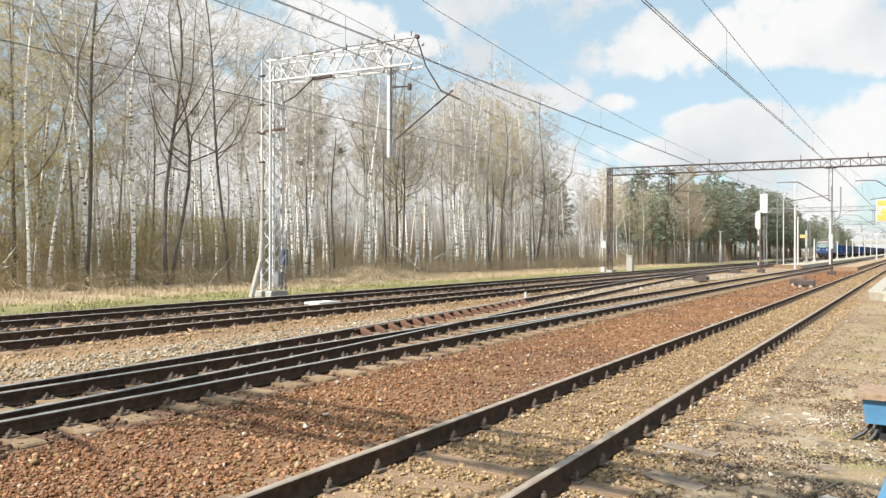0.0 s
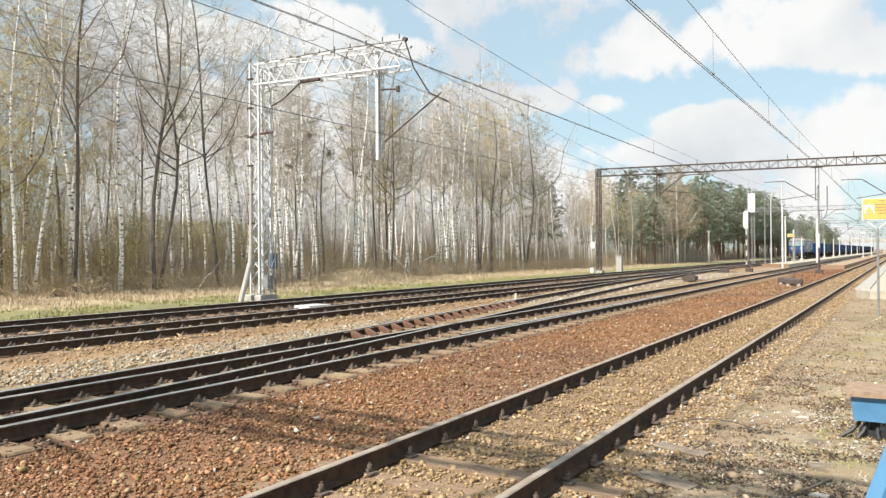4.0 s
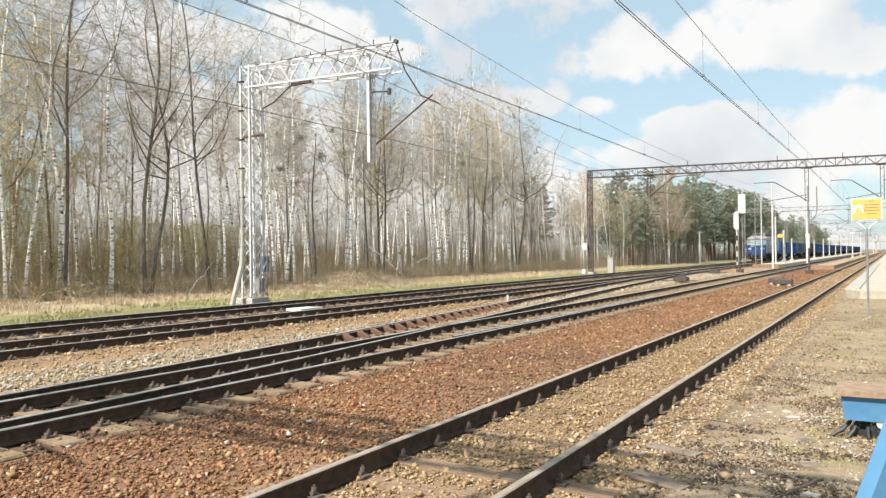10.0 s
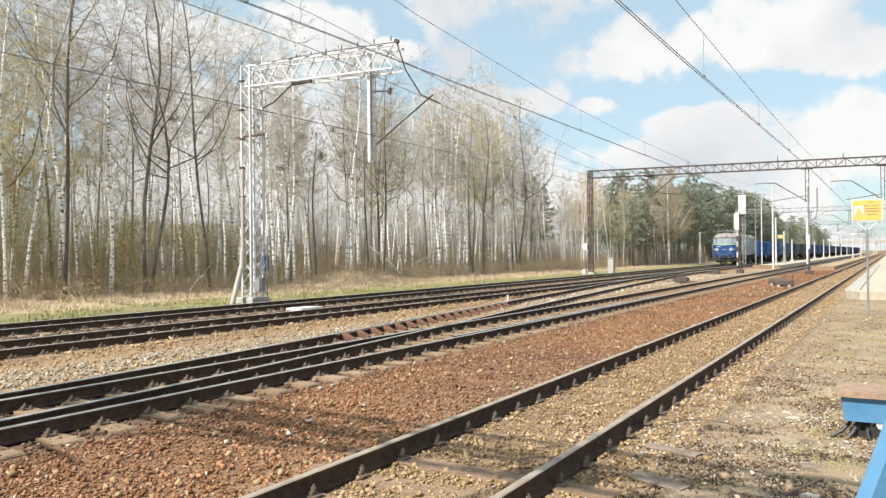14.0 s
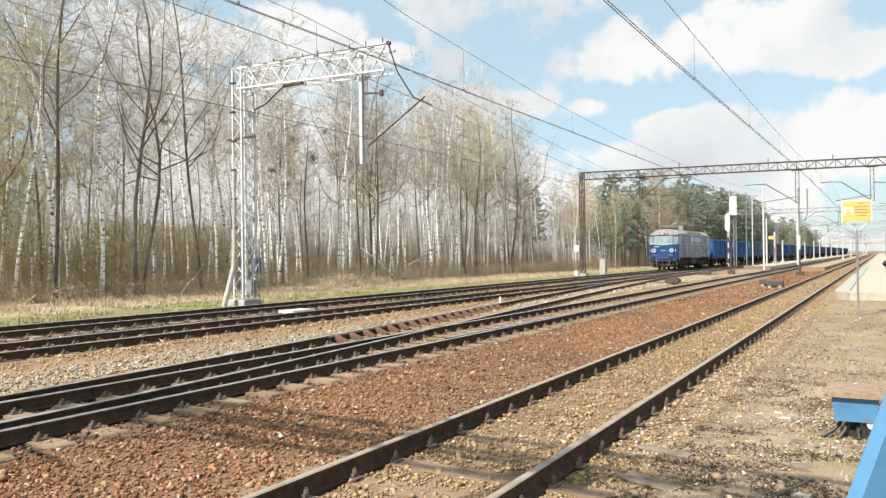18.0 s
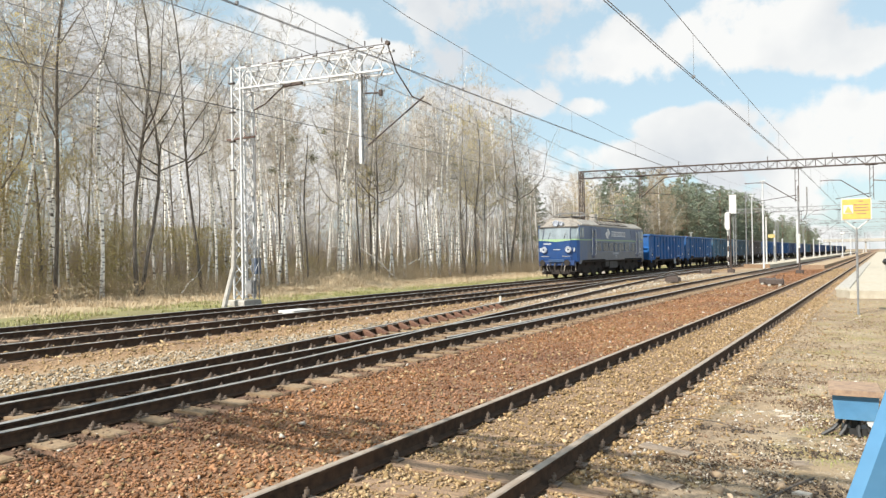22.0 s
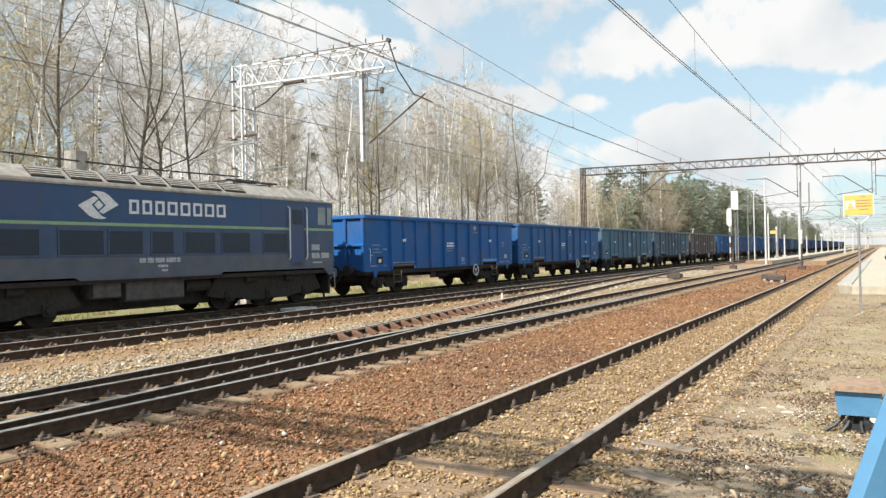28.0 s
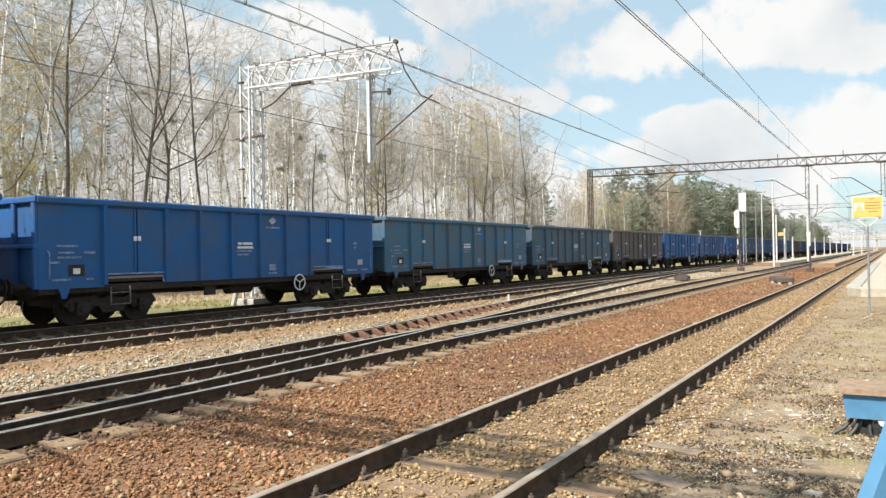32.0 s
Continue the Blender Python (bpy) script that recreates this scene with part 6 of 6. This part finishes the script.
def loco():
    """A six-axle electric locomotive; headlights at y = 0, it runs towards -y."""
    k = thing("electric_locomotive", "blue and grey six-axle electric locomotive with a lime stripe", "locomotive")
    y0, y1, hw, mid = 0.3, 15.7, 1.47, 8.0

    s0, s1 = y0 + 0.12, y1 - 0.12               # where the straight sides meet the rounded cabs

    def strip(name, lo, hi, mat, e, out=0.0, a=s0, b=s1, label=""):
        return part(name, Shape().box((e * (hw + out - 0.04), (a + b) / 2, (lo + hi) / 2), (0.08, b - a, hi - lo)), mat, k, label)

    for e in (-1, 1):
        # side wall: a lower skirt with arches over the bogies, window band, stripe, upper band
        ring = [(s0, 1.72), (s0, 0.98), (s0 + 0.25, 0.96), (0.95, 1.22), (5.6, 1.22), (5.75, 1.14), (10.25, 1.14), (10.4, 1.22), (15.05, 1.22), (15.33, 0.96), (s1, 0.98), (s1, 1.72)]
        x = sorted((e * (hw - 0.08), e * hw))
        part("skirt", Shape().prism(ring if e > 0 else ring, "x", x[0], x[1]), TM["loco_grey"], k, "grey-blue lower side")
        strip("cab_side", 1.21, 2.54, TM["loco_blue"], e, 0.004, s0, 1.9, "blue cab side")
        strip("window_band", 1.72, 2.54, TM["loco_band"], e)
        strip("stripe", 2.535, 2.615, TM["lime"], e, 0.008, s0, s1, "lime green stripe")
        strip("upper_wall", 2.61, 3.56, TM["loco_blue"], e)
        for a, b in ((3.56, 4.70), (5.20, 6.38), (6.55, 7.55), (7.85, 8.55), (8.97, 10.06), (10.35, 11.48), (12.1, 13.18)):
            f = part("window", Shape().box((e * (hw - 0.005), (a + b) / 2, 2.1), (0.04, b - a, 0.62)), TM["glass"], k, "dark side window")
            part("frame", Shape().box((e * (hw + 0.004), (a + b) / 2, 2.425), (0.03, b - a + 0.08, 0.04)).box((e * (hw + 0.004), (a + b) / 2, 1.775), (0.03, b - a + 0.08, 0.04)).box((e * (hw + 0.004), a - 0.02, 2.1), (0.03, 0.04, 0.62)).box((e * (hw + 0.004), b + 0.02, 2.1), (0.03, 0.04, 0.62)), TM["loco_band"], f)
        for a, b in ((3.56, 4.80), (12.0, 13.18)):
            strip("grille", 2.72, 3.4, TM["loco_dark"], e, 0.006, a, b, "dark blue intake panel")
        for a, b in ((2.8, 3.4), (13.35, 14.05)):
            d = part("door", Shape().cbox((e * (hw + 0.002), (a + b) / 2, 2.35), (0.03, b - a, 2.1), 0.01, "z"), TM["loco_dark"], k, "cab door with a window")
            part("door_window", Shape().box((e * (hw + 0.018), (a + b) / 2, 2.98), (0.012, b - a - 0.22, 0.5)), TM["glass"], d)
            for y in (a - 0.08, b + 0.08):
                part("handrail", Shape().path([(e * hw, y, 1.55), (e * (hw + 0.07), y, 1.6), (e * (hw + 0.07), y, 3.28), (e * hw, y, 3.33)], 0.024, 6), TM["white"], k, "pale grab rail")
            part("footstep", Shape().cbox((e * (hw - 0.04), (a + b) / 2, 1.4), (0.14, 0.36, 0.14), 0.02, "y"), TM["black_steel"], k)
        for a, b in ((0.50, 0.74), (0.84, 1.24), (14.76, 15.16), (15.26, 15.50)):
            part("cab_window", Shape().box((e * (hw + 0.002), (a + b) / 2, 3.05), (0.03, b - a, 0.62)), TM["cab_glass"], k, "cab side window")
        # emblem and lettering as plain shapes
        if e > 0:
            half = [(0.57, 0.03), (0.42, 0.15), (0.30, 0.26), (0.14, 0.34), (-0.06, 0.36), (-0.22, 0.33), (-0.08, 0.28), (-0.02, 0.22), (0.20, 0.0), (0.0, -0.17), (0.12, -0.22), (0.34, -0.10)]
            for q in (-1, 1):
                part("emblem", Shape().prism([(6.27 + q * u, 3.06 + q * v) for u, v in half], "x", hw, hw + 0.012), TM["white"], k, "white curved emblem shape")
            part("emblem_core", Shape().prism([(6.14, 3.06), (6.27, 2.94), (6.40, 3.06), (6.27, 3.18)], "x", hw, hw + 0.014), TM["white"], k)
            # the name as a row of plain hollow blocks
            y = 7.16
            for wide in (0.30, 0.30, 0.30, 0.33, 0.34, 0.32, 0.34, 0.34):
                block = Shape()
                for lo, hi, zl, zh in ((y, y + 0.075, 2.87, 3.25), (y + wide - 0.075, y + wide, 2.87, 3.25), (y + 0.075, y + wide - 0.075, 3.18, 3.25), (y + 0.075, y + wide - 0.075, 2.87, 2.94)):
                    block.box((hw + 0.005, (lo + hi) / 2, (zl + zh) / 2), (0.012, hi - lo, zh - zl))
                part("letter_block", block, TM["white"], k)
                y += wide + 0.11
            for y, z, w, h in ((7.55, 1.62, 0.2, 0.13), (7.80, 1.62, 0.2, 0.13), (8.10, 1.62, 0.3, 0.13), (8.48, 1.62, 0.34, 0.13), (8.74, 1.62, 0.1, 0.13), (8.2, 1.46, 0.34, 0.07), (8.25, 1.34, 0.2, 0.06), (14.62, 1.66, 0.40, 0.19), (15.13, 1.66, 0.44, 0.19), (14.62, 1.95, 0.42, 0.20), (14.7, 1.42, 0.5, 0.05)):
                part("number_bar", Shape().box((hw + 0.006, y, z), (0.014, w, h)), TM["bar_grey"], k)
    part("floor", Shape().box((0, 8, 1.1), (2.8, 15.3, 0.12)), TM["under"], k)
    ring = [(-1.5, 3.54), (-1.45, 3.64), (-0.98, 3.98), (-0.4, 4.06), (0.4, 4.06), (0.98, 3.98), (1.45, 3.64), (1.5, 3.54)]
    part("roof", Shape().prism(ring, "y", 0.9, 15.1), TM["roof"], k, "dusty grey roof")
    for e in (-1, 1):
        slope = math.degrees(math.atan2(0.34, 0.47))
        for i in range(7):
            y = 5.0 + i * 1.0
            g = part("louvre", Shape().box((0, 0, 0), (0.46, 0.84, 0.03)), TM["under"], k, "roof louvre", at=pose(e * 1.225, y, 3.822, 0, e * slope, 0))
            part("slat", Shape().box((-0.15, 0, 0.02), (0.05, 0.84, 0.03)).box((-0.05, 0, 0.02), (0.05, 0.84, 0.03)).box((0.05, 0, 0.02), (0.05, 0.84, 0.03)).box((0.15, 0, 0.02), (0.05, 0.84, 0.03)), TM["roof"], g)
    part("gutter", Shape().box((hw + 0.015, 8, 3.55), (0.03, 15.2, 0.05)).box((-hw - 0.015, 8, 3.55), (0.03, 15.2, 0.05)), TM["roof"], k)
    # roof gear
    for y in (2.9, 12.6):
        p = part("pantograph", Shape().cbox((-0.5, y, 4.16), (0.09, 2.3, 0.06), 0.02, "y").cbox((0.5, y, 4.16), (0.09, 2.3, 0.06), 0.02, "y").cbox((0, y - 1, 4.16), (1.1, 0.09, 0.06), 0.02, "x").cbox((0, y + 1, 4.16), (1.1, 0.09, 0.06), 0.02, "x").disc((0.2, y, 4.2), "y", 0.07, 0.9, 8), TM["black_steel"], k, "raised pantograph on insulators" if y > 8 else "folded pantograph on insulators")
        ar = Shape()
        up = y > 8                               # the rear one is raised to the wire
        knee, head, reach = (4.82, 5.48, 1.6) if up else (4.36, 4.46, 1.5)
        for e in (-0.5, 0.5):
            for q in (-1, 1):
                ar.path([(e, y - q * 0.35, 4.2), (e * 1.1, y + q * reach, knee), (e * 0.8, y + q * 0.2, head)], 0.015, 5)
        for q in (-1, 1):
            ar.tube((-0.55, y + q * reach, knee), (0.55, y + q * reach, knee), 0.02).tube((-0.5, y + q * reach, knee), (0.4, y + q * 0.2, head), 0.012)
            ar.path([(-1.0, y + q * 0.22, head - 0.12), (-0.75, y + q * 0.22, head + 0.04), (0.75, y + q * 0.22, head + 0.04), (1.0, y + q * 0.22, head - 0.12)], 0.025, 6)
        part("arm", ar, MAT["galv_grey"], p)
        for e in (-0.5, 0.5):
            for d in (-0.8, 0.8):
                part("insulator", insulator(Shape(), (e, y + d, 3.98), (e, y + d, 4.15), 3, 0.07), MAT["porcelain"], p)
    part("roof_box", Shape().disc((0.35, 6.4, 4.28), "z", 0.28, 0.5, 14), TM["roof"], k, "round roof tank")
    part("busbar", Shape().path([(0.6, 3.8, 4.3), (0.6, 6, 4.26), (0.55, 9, 4.24), (0.5, 12, 4.3)], 0.025, 6), TM["black_steel"], k)
    for y in (4.6, 7.6, 9.2, 10.7):
        part("insulator", insulator(Shape(), (0.58, y, 4.02), (0.58, y, 4.24), 3, 0.06), MAT["porcelain"], k)
    # the two cab fronts
    for way, yb in ((-1, y0), (1, y1)):
        def f(d):
            return yb + way * d

        def slab(zl, zh, dl, dh, il=0.0, ih=0.0, deep=0.12, vee=0.0):
            v = []
            for z, d, ins, dip in ((zl, dl, il, vee), (zh, dh, ih, 0)):
                v += [(-hw + ins, f(-deep), z), (-hw + 0.13 + ins, f(d - 0.24), z), (-hw + 0.50 + ins, f(d), z), (0, f(d + 0.05), z - dip), (hw - 0.50 - ins, f(d), z), (hw - 0.13 - ins, f(d - 0.24), z), (hw - ins, f(-deep), z)]
            q = [(i, i + 1, i + 8, i + 7) for i in range(6)] + [(6, 0, 7, 13), tuple(range(7))[::-1], tuple(range(7, 14))]
            return Shape().add(v, q if way < 0 else [i[::-1] for i in q])

        face = part("cab_front", slab(1.12, 2.56, 0.30, 0.34), TM["loco_face"], k, "bright blue cab front")
        part("cab_stripe", slab(2.54, 2.63, 0.352, 0.335, -0.004, -0.004, 0.12, 0.1), TM["lime"], k, "lime stripe with a point")
        ws = part("windscreen", slab(2.63, 3.40, 0.325, 0.13, 0.0, 0.05), TM["cab_glass"], k, "grey windscreen")
        for x0, x1 in ((-0.97, -0.93), (0.0, 0.0), (0.97, 0.93)):
            part("pillar", Shape().tube((x0, f(0.335), 2.63), (x1, f(0.14), 3.40), 0.035, 0.035, 6), TM["loco_grey"], ws)
        for x in (-0.55, 0.55):
            part("wiper", Shape().tube((x, f(0.36), 2.66), (x + 0.12, f(0.28), 3.1), 0.012, 0.01, 4), TM["black_steel"], ws)
        part("cab_brow", slab(3.40, 3.47, 0.18, 0.16, -0.02, 0.0), TM["black_steel"], k, "dark rain strip")
        part("cab_roof", slab(3.47, 3.98, 0.12, -0.75, 0.0, 0.42, 0.7), TM["cab_roof"], k, "rounded grey cab roof")
        part("roof_lamp", Shape().disc((-0.08, f(0.06), 3.68), "y", 0.19, 0.3, 16).ring((-0.08, f(0.21), 3.68), "y", 0.17, 0.04, 18, 5).disc((0.28, f(0.02), 3.66), "y", 0.12, 0.26, 14).ring((0.28, f(0.15), 3.66), "y", 0.11, 0.03, 16, 5), TM["bar_grey"], k, "round pale roof lamps")
        for e in (-1, 1):
            part("horn", Shape().tube((e * 0.34, f(-0.2), 3.62), (e * 0.34, f(0.14), 3.6), 0.03, 0.085, 10), TM["roof"], k)
            h = part("headlight", Shape().disc((e * 0.86, f(0.35), 1.93), "y", 0.19, 0.16, 20), TM["lamp"], k, "round white-rimmed headlight")
            part("rim", Shape().ring((e * 0.86, f(0.43), 1.93), "y", 0.185, 0.034, 24, 6), TM["bar_grey"], h)
            part("lens", Shape().disc((e * 0.86, f(0.435), 1.93), "y", 0.13, 0.02, 16), TM["bar_grey"], h)
            part("bulb", Shape().disc((e * 0.86, f(0.448), 1.93), "y", 0.055, 0.02, 12), TM["glass"], h)
            part("marker_light", Shape().cbox((e * 1.20, f(0.20), 1.93), (0.07, 0.08, 0.26), 0.02, "z"), TM["lamp"], k)
            part("grab_rail", Shape().path([(e * 1.0, f(0.3), 1.5), (e * 1.0, f(0.52), 1.48), (e * 0.5, f(0.55), 1.48), (e * 0.5, f(0.34), 1.5)], 0.02, 6), TM["roof"], k)
            part("air_hose", Shape().path([(e * 0.42, f(0.35), 1.0), (e * 0.44, f(0.55), 0.8), (e * 0.36, f(0.52), 0.5), (e * 0.3, f(0.4), 0.45)], 0.035, 6), TM["black_steel"], k)
            part("corner_step", Shape().path([(e * 1.28, f(0.15), 1.05), (e * 1.28, f(0.2), 0.48), (e * 0.98, f(0.2), 0.48), (e * 0.98, f(0.15), 1.05)], 0.022, 5), TM["roof"], k)
        part("number_bar", Shape().box((-0.62, f(0.365), 2.32), (0.55, 0.014, 0.1)), TM["bar_grey"], face)
        part("number_bar", Shape().box((0.05, f(0.385), 1.93), (0.5, 0.014, 0.06)), TM["bar_grey"], face)
        part("buffer_beam", Shape().cbox((0, f(0.2), 1.02), (2.5, 0.3, 0.34), 0.04, "x"), TM["loco_dark"], k, "dirty dark blue buffer beam")
        part("apron", Shape().cbox((0, f(0.42), 1.18), (1.1, 0.05, 0.2), 0.02, "x"), TM["loco_band"], k, "dull blue coupling apron")
        # added filler: a dark plate for the darkness under the buffer beam
        part("pilot_plate", Shape().cbox((0, f(0.02), 0.58), (2.3, 0.12, 0.62), 0.03, "x"), TM["under"], k, "added dark plate for the darkness below the cab")
        for e in (-1, 1):
            part("guard_iron", Shape().path([(e * 0.78, f(0.0), 0.6), (e * 0.78, f(0.12), 0.35), (e * 0.78, f(0.16), 0.12)], [0.06, 0.05, 0.035], 6), TM["under"], k)
            part("hose", Shape().path([(e * 0.62, f(0.33), 0.95), (e * 0.64, f(0.5), 0.78), (e * 0.6, f(0.5), 0.55), (e * 0.55, f(0.42), 0.5)], 0.03, 6), TM["roof"], k, "pale dusty brake hose")
        part("coupling_hook", Shape().path([(0, f(0.4), 1.02), (0, f(0.65), 1.0), (0.02, f(0.72), 0.85), (0, f(0.66), 0.6)], 0.05, 6), TM["black_steel"], k)
        buffers(k, f(0.3), way)
    for a in (3.35, 12.65):
        bogie(k, a, (-1.75, 0, 1.75), 2.55, True)
        for d in (-0.9, 0.9):
            part("brake_cylinder", Shape().disc((1.15, a + d, 0.95), "y", 0.13, 0.4, 10), TM["under"], k)
    # added dark box that stands for the shade beneath the floor
    part("underfloor", Shape().cbox((0, 8, 0.70), (1.5, 14.6, 0.84), 0.05, "y"), TM["under"], k)
    for e in (-1, 1):
        for a in (3.35, 12.65):
            part("bogie_side", Shape().prism([(-2.6, 0.5), (-2.3, 1.02), (2.3, 1.02), (2.6, 0.5), (2.2, 0.42), (1.2, 0.36), (0.9, 0.28), (-0.9, 0.28), (-1.2, 0.36), (-2.2, 0.42)], "x", min(e * 1.02, e * 1.14), max(e * 1.02, e * 1.14), (0, a, 0)), TM["under"], k)
    part("equipment_box", Shape().cbox((0, 8.1, 0.82), (2.6, 1.9, 0.6), 0.05, "y"), TM["loco_dark2"], k, "grey equipment case under the floor")
    part("battery_box", Shape().cbox((1.0, 6.6, 0.88), (0.6, 0.8, 0.46), 0.04, "y"), TM["loco_dark2"], k)
    part("air_tank", Shape().disc((1.0, 9.7, 0.85), "y", 0.2, 0.9, 12), TM["under"], k)
    return k


LOCO = loco()
COLOURS = ["blue", "blue", "teal", "green", "brown", "blue", "blue_dull", "blue"] + ["dark", "blue_dull", "dark", "teal", "brown", "dark", "blue_dull", "dark"] * 3
LABELS = {"blue_deep": "deep blue open wagon coupled behind the locomotive", "blue": "bright blue open wagon with ribbed steel sides", "blue_dull": "dull blue open wagon with ribbed steel sides", "teal": "weathered teal-blue open wagon with ribbed sides",
          "green": "grey-green weathered open wagon with ribbed sides", "brown": "brown-grey dirty open wagon with ribbed sides", "dark": "dark blue open wagon with ribbed steel sides"}
WAGONS = []
PROTO = {}
for i in range(29):
    key = (COLOURS[i], i < 10) if i else ("blue_deep", True)
    if key in PROTO:
        w = copy_thing(PROTO[key], pose(0, 0, 0))
    else:
        w = PROTO[key] = wagon(*key, 8.92 if i == 0 else 7.72)
    tagged(w, LABELS[COLOURS[i] if i else "blue_deep"])
    WAGONS.append(w)


# ---- what moves ----
HEAD = ((0, 194.6), (6, 154.2), (12, 114.2), (16.5, 84.4), (19, 67.3), (21, 53.3), (23, 39.5), (24, 32.75), (25, 25.9), (25.5, 22.4), (28, 5.46), (29, -1.32), (30, -8.15), (31, -14.92), (32, -21.65))


def way_at(t):
    for (t0, y0), (t1, y1) in zip(HEAD, HEAD[1:]):
        if t <= t1:
            return y0 + (y1 - y0) * (t - t0) / (t1 - t0)
    return HEAD[-1][1]


def motions():
    walk(LOCO, [(t, pose(FAR_B, y, RT)) for t, y in HEAD])
    for i, w in enumerate(WAGONS):
        walk(w, [(t, pose(FAR_B, y + 17.56 + WAGON * i, RT)) for t, y in HEAD])
    turn = [(k / 10, -math.degrees((way_at(k / 10) - HEAD[0][1]) / WHEEL_R)) for k in range(321)]
    for w in (LOCO, *WAGONS[:3]):
        for o in w.children_recursive:
            if o.name.startswith("wheelset"):
                y = o.matrix_basis.translation.y
                walk(o, [(t, pose(0, y, WHEEL_R, a)) for t, a in turn])


motions()
